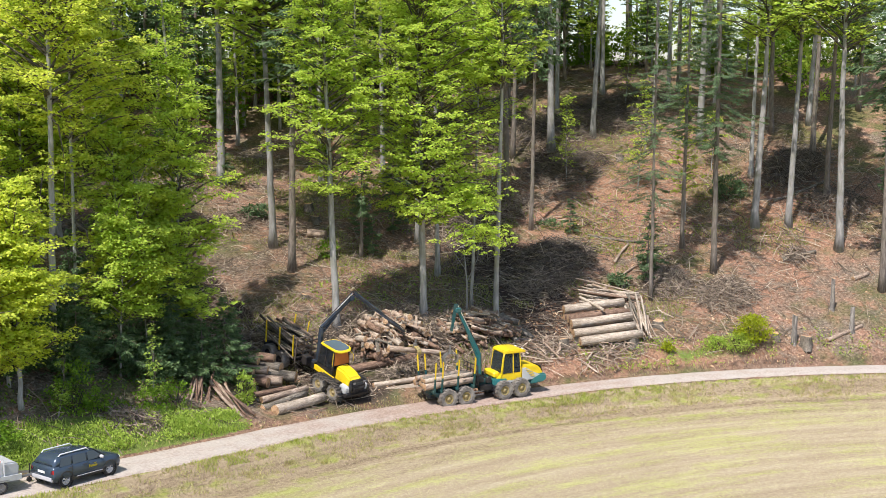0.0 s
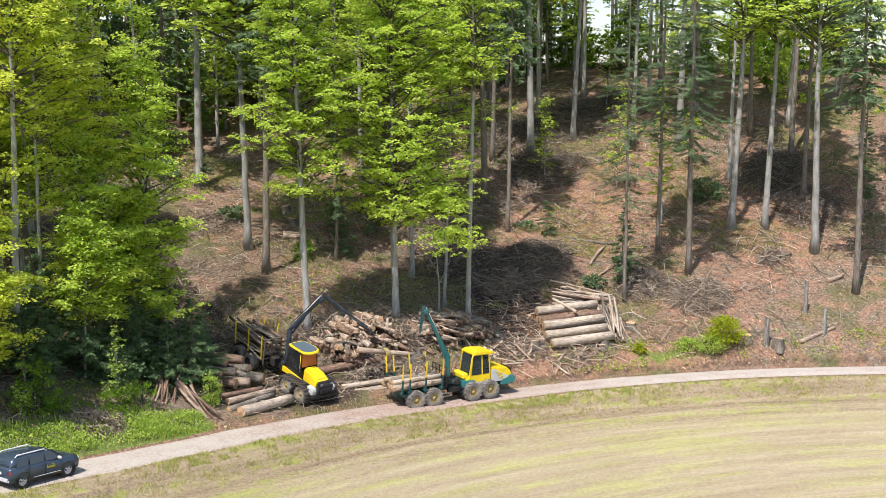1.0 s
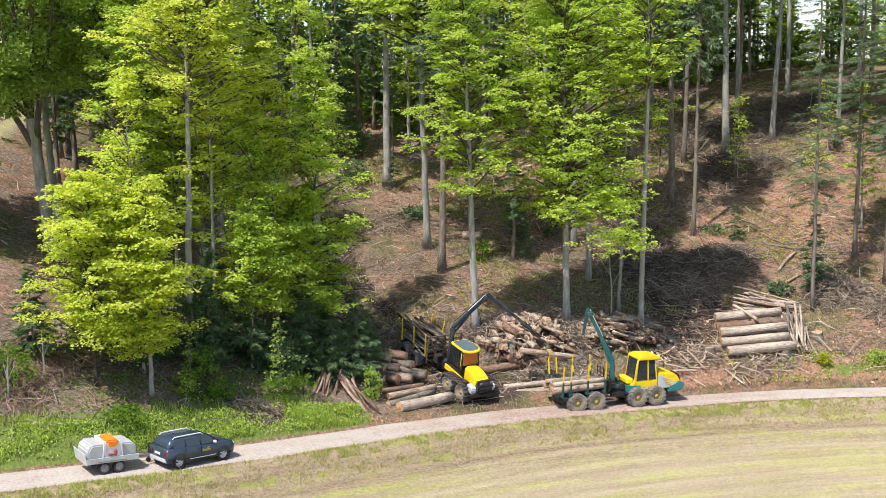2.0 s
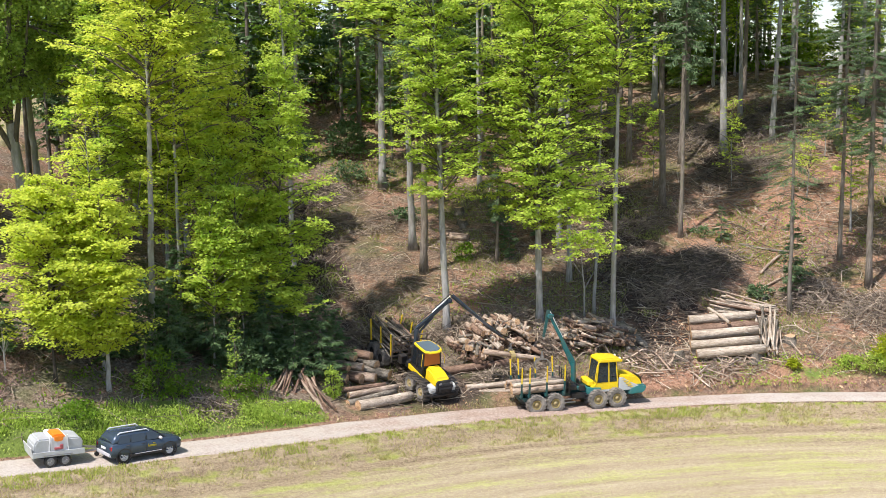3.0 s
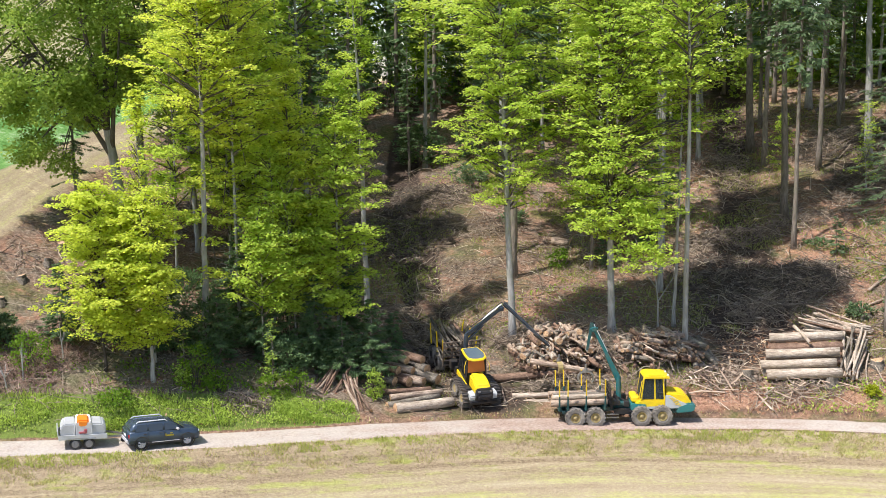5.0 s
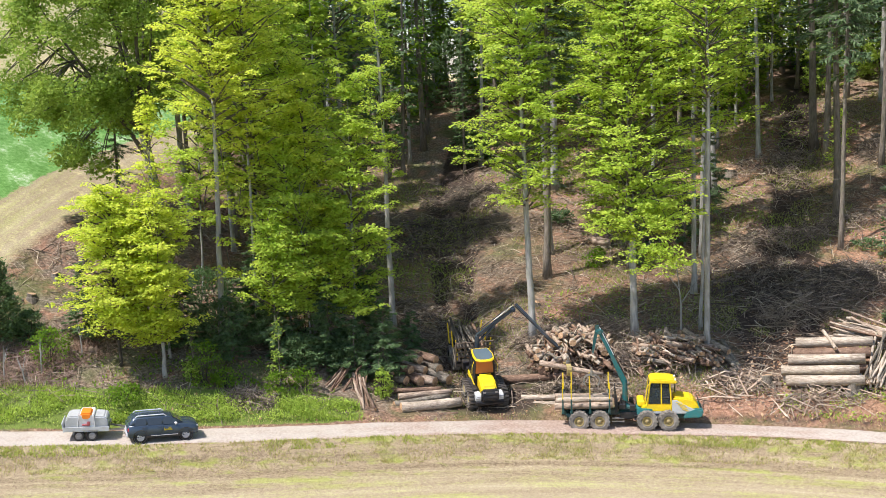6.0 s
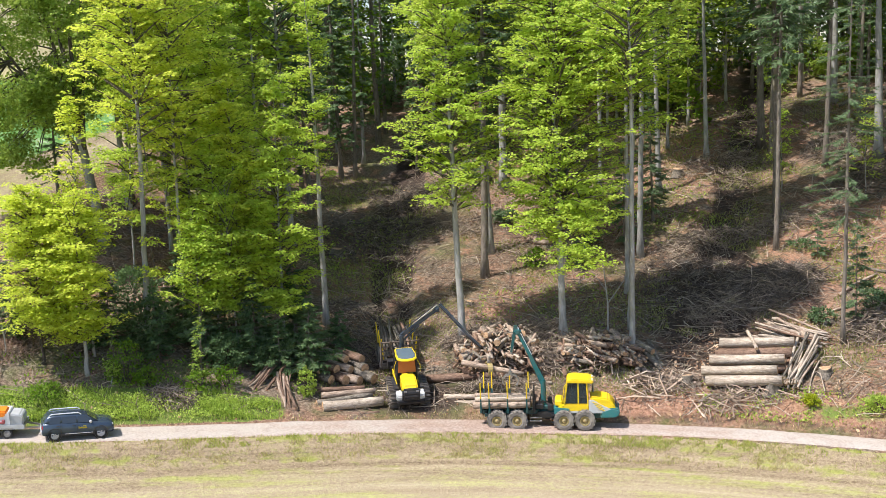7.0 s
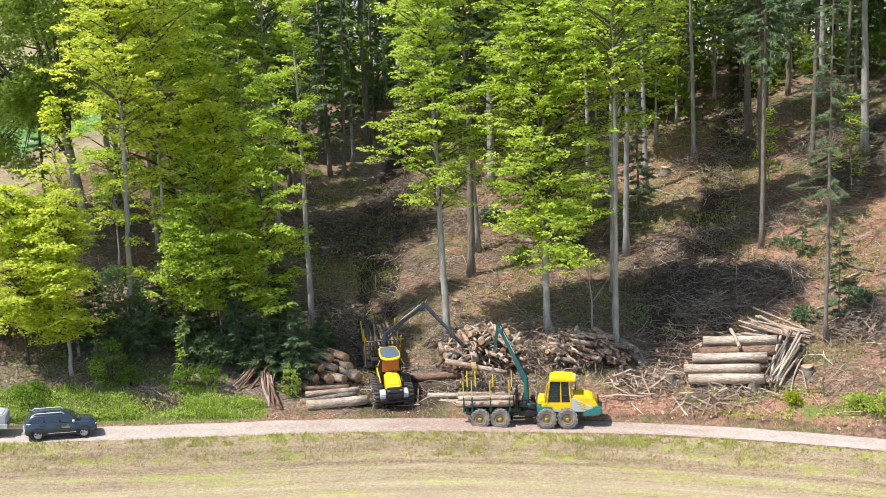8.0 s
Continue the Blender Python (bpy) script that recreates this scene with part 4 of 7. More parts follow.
TALL_LABEL = {"bare": "tall grey beech stem with a thin high crown", "shady": "tall grey beech with a broad dense crown high up", "grey": "tall grey-stemmed beech with a high crown on the thinned slope", "brown": "tall bare-stemmed spruce with stubs and a high crown",
              "spruce": "dark spruce with full green boughs in the wood", "leafy": "leafy green tree at the back of the wood"}
TALL_NAME = {"shady": "beech_tree", "grey": "beech_tree", "bare": "beech_tree", "brown": "spruce_tree", "spruce": "spruce_tree", "leafy": "beech_tree"}
slope = [(50.9, 82.2, 0.34, "shady"), (49.8, 77.6, 0.34, "brown"), (90.0, 61.0, 0.36, "bare"), (92.3, 58.9, 0.32, "bare"), (92.0, 53.5, 0.36, "bare"), (73.6, 74.0, 0.21, "brown"),
         (89.0, 47.6, 0.30, "brown"), (98.3, 58.8, 0.28, "brown"), (97.3, 66.7, 0.23, "bare"), (87.6, 85.2, 0.42, "bare"), (83.0, 86.3, 0.28, "brown"), (89.8, 94.2, 0.22, "brown"),
         (93.3, 84.4, 0.31, "bare"), (99.1, 74.4, 0.40, "bare"), (104.8, 93.5, 0.2, "brown"), (104.1, 82.8, 0.26, "bare"), (54.2, 96.6, 0.42, "bare"), (68.0, 89.1, 0.27, "shady"),
         (79.4, 90.3, 0.30, "brown"), (75.8, 79.6, 0.36, "brown"), (89.8, 100.1, 0.38, "bare"), (42.3, 111.9, 0.36, "brown"), (63.1, 77.7, 0.28, "shady"), (74.4, 94.7, 0.25, "bare"),
         (79.8, 94.1, 0.44, "brown"), (63.2, 93.0, 0.22, "shady"), (56.7, 127.5, 0.4, "brown"), (37.1, 116.3, 0.55, "spruce"), (60.6, 72.0, 0.10, "bare")]
used = [(x, y) for x, y, _, _ in slope] + [(s[0], s[1]) for s in stand] + [(54.2, 66), (18.3, 73.8)]
for i, (x, y, r, kind) in enumerate(slope):
    k = r / 0.30
    hs = 0.92 + 0.12 * ((i * 37) % 10) / 10
    plant(TALL_NAME[kind], talls[kind][i % len(talls[kind])], x, y, TALL_LABEL[kind], group="trees on the slope", rz=i * 77, scale=hs, wide=min(k / hs, 1.45) if k > 0.7 else 0.75)
rng = np.random.default_rng(8)
count = 0
for _ in range(7000):
    x, y = rng.uniform(16, 140), rng.uniform(90, 148)
    if x < wood_edge(y) + 2 or float(skid_trail(np.array([x]), np.array([y]))[0]) > 0.25 and y < 112:
        continue
    front = 103 if x < 70 else 98
    if y < front or count >= 130:
        continue
    sparse = x > 88
    gap = 4.6 if sparse else 3.7
    if any((x - a) ** 2 + (y - b) ** 2 < gap * gap for a, b in used):
        continue
    used.append((x, y))
    if sparse:
        kind = rng.choice(["grey", "leafy", "brown", "leafy"]) if y < 125 else rng.choice(["leafy", "grey"])
    else:
        kind = rng.choice(["spruce", "spruce", "spruce", "leafy", "grey", "leafy"])
    stock = talls["far_spruce" if kind == "spruce" else kind]
    plant(TALL_NAME[kind], stock[count % len(stock)], x, y, TALL_LABEL[kind], group="trees in the wood", rz=float(rng.uniform(0, 360)), scale=float(rng.uniform(0.8, 1.08)))
    count += 1
back_fill = np.random.default_rng(77)
for i in range(400):
    x, y = float(back_fill.uniform(62, 122)), float(back_fill.uniform(106, 126))
    if any((x - a) ** 2 + (y - b) ** 2 < 11 for a, b in used) or len(used) > 245:
        continue
    used.append((x, y))
    kind = ("leafy", "leafy", "spruce")[i % 3]
    plant(TALL_NAME[kind], talls["far_spruce" if kind == "spruce" else kind][i % 2], x, y, TALL_LABEL[kind], group="trees in the wood", rz=i * 57.0, scale=float(back_fill.uniform(0.6, 0.85)))
# trees behind the ash, on the right-hand slope and on the crest
west_trees = [(24.5, 99, "spruce", 0.9), (29, 95, "spruce", 1.0), (28, 86, "grey", 0.95), (34, 99, "spruce", 0.85), (24.0, 80.5, "brown", 0.9), (32, 88, "leafy", 0.8), (46, 104, "spruce", 0.55), (58, 103, "spruce", 0.5), (22.0, 90.5, "spruce", 0.7),
              (24.0, 93.5, "spruce", 0.85), (26.5, 88.5, "spruce", 0.75), (19.8, 85.0, "brown", 0.8), (23.5, 97.0, "spruce", 0.8), (31, 82, "leafy", 1.0), (33.5, 85, "grey", 0.95), (29.5, 90, "leafy", 1.0), (35, 92, "spruce", 0.95), (38, 104, "spruce", 0.9),
              (33, 108, "spruce", 1.0), (28, 106, "spruce", 0.9)]
slope_trees = [(100, 50, "bare", 1.0), (104, 64, "brown", 1.0), (108, 72, "leafy", 0.9), (110, 56, "leafy", 0.9), (101, 45, "spruce", 0.8), (108, 47, "bare", 1), (116, 66, "spruce", 0.9), (120, 76, "bare", 1.0), (86, 66, "leafy", 0.5),
               (99, 53, "spruce", 0.5), (97.0, 79.0, "bare", 0.85), (106.5, 78.0, "bare", 0.9), (109.5, 68.0, "bare", 0.95), (105.5, 70.0, "brown", 0.9), (118, 82, "leafy", 0.6), (124, 78, "leafy", 0.65), (122, 70, "leafy", 0.6), (131, 75, "leafy", 0.7),
               (129, 66, "leafy", 0.7), (140, 80, "leafy", 0.8)]
crest_trees = [(113, 84, "bare", 1.0), (95.5, 92.0, "bare", 0.9), (98.5, 95.0, "brown", 0.95), (101.5, 90.5, "bare", 0.95), (107.5, 84.0, "brown", 0.95), (92.0, 97.0, "spruce", 0.7), (103.0, 98.0, "spruce", 0.75), (110.0, 91.0, "spruce", 0.6), (107, 96, "leafy", 0.7),
               (111, 101, "leafy", 0.8), (116, 95, "leafy", 0.75), (121, 100, "leafy", 0.85), (113, 107, "leafy", 0.8), (126, 94, "leafy", 0.8), (119, 88, "leafy", 0.7), (103, 102, "leafy", 0.7), (131, 86, "leafy", 0.7), (137, 91, "leafy", 0.8),
               (126, 91, "spruce", 0.6)]
for x, y, kind, s in west_trees + slope_trees + crest_trees:
    plant(TALL_NAME[kind], talls[kind][0], x, y, TALL_LABEL[kind], group="trees in the wood", rz=x * 31, scale=s)
for i, (x, y, h) in enumerate([(83.5, 79.0, 8.5), (87.5, 73.0, 7.0), (94.5, 78.0, 9.0), (96.0, 70.5, 6.5), (78.0, 84.0, 7.5), (100.5, 86.0, 9.0)]):
    plant("sapling", broadleaf("under%d" % i, 220 + i, h, 0.05, 2.2, 1.9, 26, 5, 16, 0.22, 0.55), x, y, "thin young beech with loose light green sprays on the slope", group="understorey beeches")


far_rows = np.random.default_rng(78)
for i in range(62):
    x, y = 34 + 1.55 * i + float(far_rows.uniform(-0.6, 0.6)), 137 + 4.5 * (i % 2) + float(far_rows.uniform(-1.2, 1.2))
    plant("spruce_tree", talls["far_spruce"][i % 2], x, y, TALL_LABEL["spruce"], group="trees in the wood", rz=i * 71.0, scale=float(far_rows.uniform(0.65, 0.9)))


# ---- machines ----
def wheel(parent, x, y, z, R, W, rim_mat, tread=16, name="wheel", tyre_mat=None):
    """A wheel with lugged tyre and dished rim, its axle along y."""
    hub = new(name)
    hub.empty_display_size = 0.2
    hub.parent = parent
    hub.location = (x, y, z)
    h = W / 2
    rim = 0.66 if tyre_mat else 0.49
    v, f = lathe([(R * (rim - 0.02), -h * 0.8), (R * (rim + 0.14), -h), (R * 0.9, -h * 0.97), (R * 0.965, -h * 0.7), (R * 0.975, 0), (R * 0.965, h * 0.7), (R * 0.9, h * 0.97), (R * (rim + 0.14), h), (R * (rim - 0.02), h * 0.8)], 28)
    pieces = [(v, f)]
    for i in range(tread):
        for s in (-1, 1):
            a = (i + (0.5 if s > 0 else 0)) / tread * 2 * math.pi
            ca, sa = math.cos(a), math.sin(a)
            da = 0.10
            pts = []
            for rr in (R * 0.93, R * 1.02):
                for yy, ao in ((0, 0.12), (s * h * 1.0, -0.02)):
                    for dd in (-da, da):
                        pts.append((rr * math.cos(a + ao + dd * 0.7), yy, rr * math.sin(a + ao + dd * 0.7)))
            pieces.append((pts, [(0, 1, 3, 2), (4, 6, 7, 5), (0, 2, 6, 4), (1, 5, 7, 3), (2, 3, 7, 6), (0, 4, 5, 1)]))
    tv, tf = join_np(pieces)
    part("tyre", mesh_np("tyre", tv, tf, tyre_mat or RUBBER), None, hub, "black rubber tyre" if tyre_mat else "dusty black lugged rubber tyre")
    rv, rf = lathe([(R * rim, -h * 0.8), (R * (rim - 0.03), -h * 0.9), (R * rim * 0.74, -h * 0.45), (R * 0.22, -h * 0.4), (R * 0.20, -h * 0.75), (0.001, -h * 0.78)], 20)
    rv2, rf2 = lathe([(R * rim, h * 0.8), (R * (rim - 0.03), h * 0.9), (R * rim * 0.74, h * 0.45), (R * 0.22, h * 0.4), (R * 0.20, h * 0.75), (0.001, h * 0.78)], 20)
    rims = [(rv, rf), (rv2, rf2)]
    if tyre_mat:
        # five spokes on either side
        for side in (-1, 1):
            for i in range(5):
                a = i * 2 * math.pi / 5
                pts = [(rr * math.cos(a + da), side * h * yy, rr * math.sin(a + da)) for yy in (0.5, 0.88) for rr, da in ((R * 0.12, -0.9), (R * 0.12, 0.9), (R * 0.6, 0.24), (R * 0.6, -0.24))]
                rims.append((pts, [(0, 1, 2, 3), (4, 7, 6, 5), (0, 4, 5, 1), (1, 5, 6, 2), (2, 6, 7, 3), (3, 7, 4, 0)]))
    v, f = join_np(rims)
    part("rim", smooth(mesh_np("rim", v, f, rim_mat)), None, hub)
    return hub


def pane(name, corners, mat, parent, thick=0.02):
    """A flat pane with thickness through four corners."""
    bm = bmesh.new()
    c = [Vector(p) for p in corners]
    n = (c[1] - c[0]).cross(c[2] - c[0]).normalized() * thick
    a, b = [bm.verts.new(p) for p in c], [bm.verts.new(p + n) for p in c]
    bm.faces.new(a[::-1])
    bm.faces.new(b)
    for i in range(len(c)):
        j = (i + 1) % len(c)
        bm.faces.new((a[i], a[j], b[j], b[i]))
    bmesh.ops.recalc_face_normals(bm, faces=bm.faces)
    return part(name, bm, mat, parent)


def crane(owner, foot, shoulder, elbow, knee, tip, main_mat, jib_mat, claw_mat, claw_label):
    """A loader crane: pillar, main boom, jib, extension, rams, hoses and a grapple."""
    F, S, E, K, T = (Vector(p) for p in (foot, shoulder, elbow, knee, tip))
    part("crane_pillar", rod(boxed((0.8, 0.8, 0.3), F + Vector((0, 0, 0.1)), 0.06), F, S, 0.2, 0.16, 12), main_mat, owner)
    boom = part("main_boom", beam(bmesh.new(), S, E, 0.18, 0.26, 0.14, 0.18), main_mat, owner)
    jib = part("jib", beam(bmesh.new(), E + (E - S).normalized() * 0.25 + Vector((0, 0, 0.2)), K, 0.16, 0.24, 0.12, 0.14), jib_mat, owner)
    part("extension", beam(bmesh.new(), E.lerp(K, 0.7), K.lerp(T, 0.12), 0.12, 0.14, 0.1, 0.11), BLACK if main_mat is CRANE_DARK else STEEL, jib)
    up = Vector((0, 0, 0.32))
    bm = rod(bmesh.new(), S.lerp(E, 0.05) + Vector((0, 0, -0.5)), S.lerp(E, 0.5) + Vector((0, 0, -0.22)), 0.075)
    part("lift_ram", bm, main_mat, boom)
    part("ram_rod", rod(bmesh.new(), S.lerp(E, 0.45) + up * 0.8, E + up, 0.06), CHROME, boom)
    bm = bmesh.new()
    pts = [S + up * 1.2, S.lerp(E, 0.5) + up * 1.15, E + up * 1.5, E.lerp(K, 0.4) + up * 0.9, K + up * 0.6]
    for a, b in zip(pts, pts[1:]):
        rod(bm, a, b, 0.03, segs=5)
    part("hydraulic_hose", bm, TRIM, boom)
    part("joint", rod(boxed((0.34, 0.34, 0.34), E, 0.05), E + Vector((-0.25, 0, 0)), E + Vector((0.25, 0, 0)), 0.1), main_mat, boom)
    g = new("grapple")
    g.empty_display_size = 0.2
    g.parent = owner
    g.location = T
    tagged(g, claw_label)
    part("rotator", rod(rod(bmesh.new(), (0, 0, 0), (0, 0, -0.35), 0.07), (0, 0, -0.3), (0, 0, -0.55), 0.14), STEEL, g)
    for s in (-1, 1):
        bm = bmesh.new()
        prev = Vector((s * 0.1, 0, -0.5))
        for k in range(1, 7):
            a = k / 6 * 2.4
            cur = Vector((s * (0.1 + 0.42 * math.sin(a)), 0, -0.5 - 0.45 * (1 - math.cos(a)) * 0.9))
            beam(bm, prev, cur, 0.34, 0.07)
            prev = cur
        part("claw", bm, claw_mat, g)


def forwarder():
    """Eight-wheeled forwarder, front axle at x = 0, driving towards +x."""
    base = pose(53.55, 55.45, float(road_z(53.0)) + 0.04, 0, 0, -11.7)
    f = thing("forwarder", base, "yellow and teal eight-wheeled timber forwarder loaded with logs", "forwarder")
    R = 0.66
    for x in (-5.72, -4.40, -1.36, 0.0):
        for y in (-1.02, 1.02):
            wheel(f, x, y, R - 0.02, R, 0.6, RIM_YELLOW)
    for x in (-5.06, -0.68):
        for y in (-0.66, 0.66):
            part("bogie", prism([(x - 0.75, 0.5), (x - 0.55, 0.42), (x + 0.55, 0.42), (x + 0.75, 0.5), (x + 0.7, 0.78), (x + 0.25, 0.92), (x - 0.25, 0.92), (x - 0.7, 0.78)], y - 0.13, y + 0.13, 0.04), STEEL, f)
    part("rear_chassis", box(boxed((4.6, 0.62, 0.34), (-4.4, 0, 0.98), 0.04), (0.5, 1.9, 0.22), (-6.3, 0, 0.95), 0.04), TEAL, f)
    part("front_chassis", prism([(-2.3, 0.62), (1.5, 0.62), (1.6, 1.15), (-2.2, 1.2)], -0.55, 0.55, 0.05), TEAL, f)
    part("articulation", rod(bmesh.new(), (-2.45, 0, 0.45), (-2.45, 0, 1.35), 0.22), BLACK, f)
    # engine housing and nose
    part("hood", prism([(0.35, 1.12), (1.75, 1.12), (2.0, 1.3), (1.9, 1.62), (1.55, 1.98), (0.95, 2.08), (0.35, 2.12)], -0.84, 0.84, 0.09), YELLOW, f, "yellow sculpted engine hood")
    part("side_panel", prism([(0.25, 1.05), (1.6, 1.05), (1.75, 1.3), (1.2, 1.55), (0.55, 1.95), (0.25, 1.95)], -0.92, -0.82, 0.03), PALE, f, "dusty pale engine side panel")
    for k in range(4):
        part("vent_stripe", boxed((0.62 - 0.06 * k, 0.03, 0.045), (0.78 + 0.1 * k, -0.935, 1.72 - 0.14 * k), 0.01, Matrix.Rotation(0.35, 3, "Y")), YELLOW, f)
    part("nose", prism([(0.95, 0.72), (2.05, 0.78), (2.25, 1.0), (2.22, 1.32), (1.7, 1.42), (1.05, 1.18)], -0.96, 0.96, 0.08), TEAL_LIGHT, f, "faded teal front bumper")
    part("grille", boxed((0.06, 1.2, 0.5), (2.02, 0, 1.6), 0.02, Matrix.Rotation(-0.25, 3, "Y")), BLACK, f)
    part("exhaust", rod(bmesh.new(), (0.55, 0.5, 2.0), (0.55, 0.5, 2.75), 0.06), STEEL, f)
    # cab
    cab = new("cab")
    cab.parent = f
    part("cab_base", prism([(-1.72, 1.1), (0.28, 1.1), (0.28, 1.66), (-1.2, 1.66), (-1.72, 1.5)], -0.8, 0.8, 0.06), YELLOW, cab)
    part("cab_sill", prism([(-1.3, 1.02), (0.3, 1.02), (0.3, 1.2), (-1.3, 1.2)], -0.83, 0.83, 0.03), PALE, cab, "dusty pale sill")
    part("step_panel", prism([(-2.0, 0.95), (-1.0, 0.95), (-1.0, 1.35), (-2.0, 1.42)], -0.9, 0.9, 0.05), TEAL_LIGHT, cab)
    part("tool_box", boxed((0.5, 1.4, 0.42), (-1.7, 0, 1.66), 0.1), YELLOW, cab)
    for sy in (-0.76, 0.76):
        for x0, x1 in ((-1.32, -1.12), (-0.42, -0.42), (0.22, 0.12)):
            part("cab_pillar", beam(bmesh.new(), (x0, sy, 1.6), (x1, sy * 0.93, 3.15), 0.07, 0.075), YELLOW, cab)
        pane("side_window", [(-1.27, sy, 1.68), (-0.47, sy, 1.68), (-0.47, sy * 0.94, 3.08), (-1.09, sy * 0.94, 3.08)], GLASS, cab)
        pane("side_window", [(-0.37, sy, 1.68), (0.16, sy, 1.68), (0.08, sy * 0.94, 3.08), (-0.37, sy * 0.94, 3.08)], GLASS, cab)
        part("door_rail", rod(bmesh.new(), (-0.36, sy * 1.04, 2.1), (0.12, sy * 1.04, 2.1), 0.02, segs=5), TRIM, cab)
    pane("windscreen", [(0.23, -0.7, 1.9), (0.23, 0.7, 1.9), (0.13, 0.66, 3.08), (0.13, -0.66, 3.08)], GLASS, cab)
    pane("rear_window", [(-1.35, -0.7, 1.7), (-1.35, 0.7, 1.7), (-1.14, 0.66, 3.08), (-1.14, -0.66, 3.08)], GLASS, cab)
    for sy in (-0.45, 0.45):
        part("work_light", boxed((0.1, 0.22, 0.12), (0.5, sy, 3.2), 0.03), WHITE, cab, "clear work light")
    part("roof", prism([(-1.15, 3.06), (0.55, 3.02), (0.62, 3.12), (0.3, 3.26), (-0.7, 3.34), (-1.12, 3.26)], -0.86, 0.86, 0.08), YELLOW, cab, "bright yellow cab roof")
    part("seat", box(boxed((0.5, 0.5, 0.14), (-0.55, 0, 1.95), 0.05), (0.14, 0.5, 0.7), (-0.8, 0, 2.3), 0.05), TRIM, cab)
    part("hand_rail", rod(rod(bmesh.new(), (-1.5, -0.86, 1.6), (-1.3, -0.86, 2.9), 0.025), (-1.3, -0.86, 2.9), (-1.1, -0.8, 3.1), 0.025), YELLOW, cab)
    for k in range(3):
        part("step", boxed((0.45, 0.25, 0.04), (-1.95, -0.9, 0.45 + 0.25 * k), 0.01), BLACK, f)
    # load space
    grate = new("headboard")
    grate.parent = f
    for k in range(5):
        part("grate_bar", rod(bmesh.new(), (-3.35, -0.95, 1.2 + 0.33 * k), (-3.35, 0.95, 1.2 + 0.33 * k), 0.035, segs=6), BLACK, grate)
    for y in (-0.95, -0.5, 0, 0.5, 0.95):
        part("grate_post", rod(bmesh.new(), (-3.35, y, 1.1), (-3.35, y, 2.6), 0.035, segs=6), BLACK, grate)
    for x in (-3.75, -5.0, -6.2, -6.75):
        part("bolster", boxed((0.16, 2.3, 0.2), (x, 0, 1.22), 0.03), TEAL, f)
        for s in (-1, 1):
            st = part("stake", beam(bmesh.new(), (x, s * 1.1, 1.2), (x, s * 1.22, 2.15), 0.11, 0.13, 0.09, 0.1), TEAL, f)
            part("stake_extension", beam(bmesh.new(), (x, s * 1.20, 2.0), (x, s * 1.34, 3.25), 0.065, 0.075), YELLOW, st, "yellow stake extension")
    part("valve_block", box(box(boxed((0.5, 0.7, 0.35), (-2.95, -0.35, 1.45), 0.04), (0.3, 0.4, 0.5), (-2.3, 0.45, 1.5), 0.04), (0.35, 0.3, 0.4), (-2.25, -0.5, 1.35), 0.03), BLACK, f, "black hydraulic valve block")
    bm = bmesh.new()
    for k in range(6):
        y = -0.55 + 0.2 * k
        pts = [Vector((-3.1, y, 1.3)), Vector((-2.9, y * 0.7, 1.75 + 0.05 * k)), Vector((-2.55, y * 0.4, 1.6)), Vector((-2.1, y, 1.35))]
        for a, b in zip(pts, pts[1:]):
            rod(bm, a, b, 0.028, segs=5)
    part("hydraulic_hose", bm, TRIM, f)
    part("guard_plate", boxed((0.08, 1.7, 0.75), (-3.25, 0, 1.5), 0.02), BLACK, f)
    part("side_tank", prism([(-3.1, 0.7), (-2.0, 0.7), (-2.0, 1.05), (-3.1, 1.1)], -0.78, -0.5, 0.04), BLACK, f)
    part("ladder", box(boxed((0.8, 0.06, 0.08), (-3.2, -0.75, 0.72), 0.01), (0.8, 0.06, 0.08), (-3.2, -0.75, 0.5), 0.01), STEEL, f)
    crane(f, (-2.7, 0, 1.2), (-2.7, 0, 3.05), (-4.3, 0.15, 6.3), (-4.75, 0.2, 4.9), (-4.85, 0.2, 3.9), TEAL_MID, TEAL, STEEL, "steel log grapple")
    return f, base


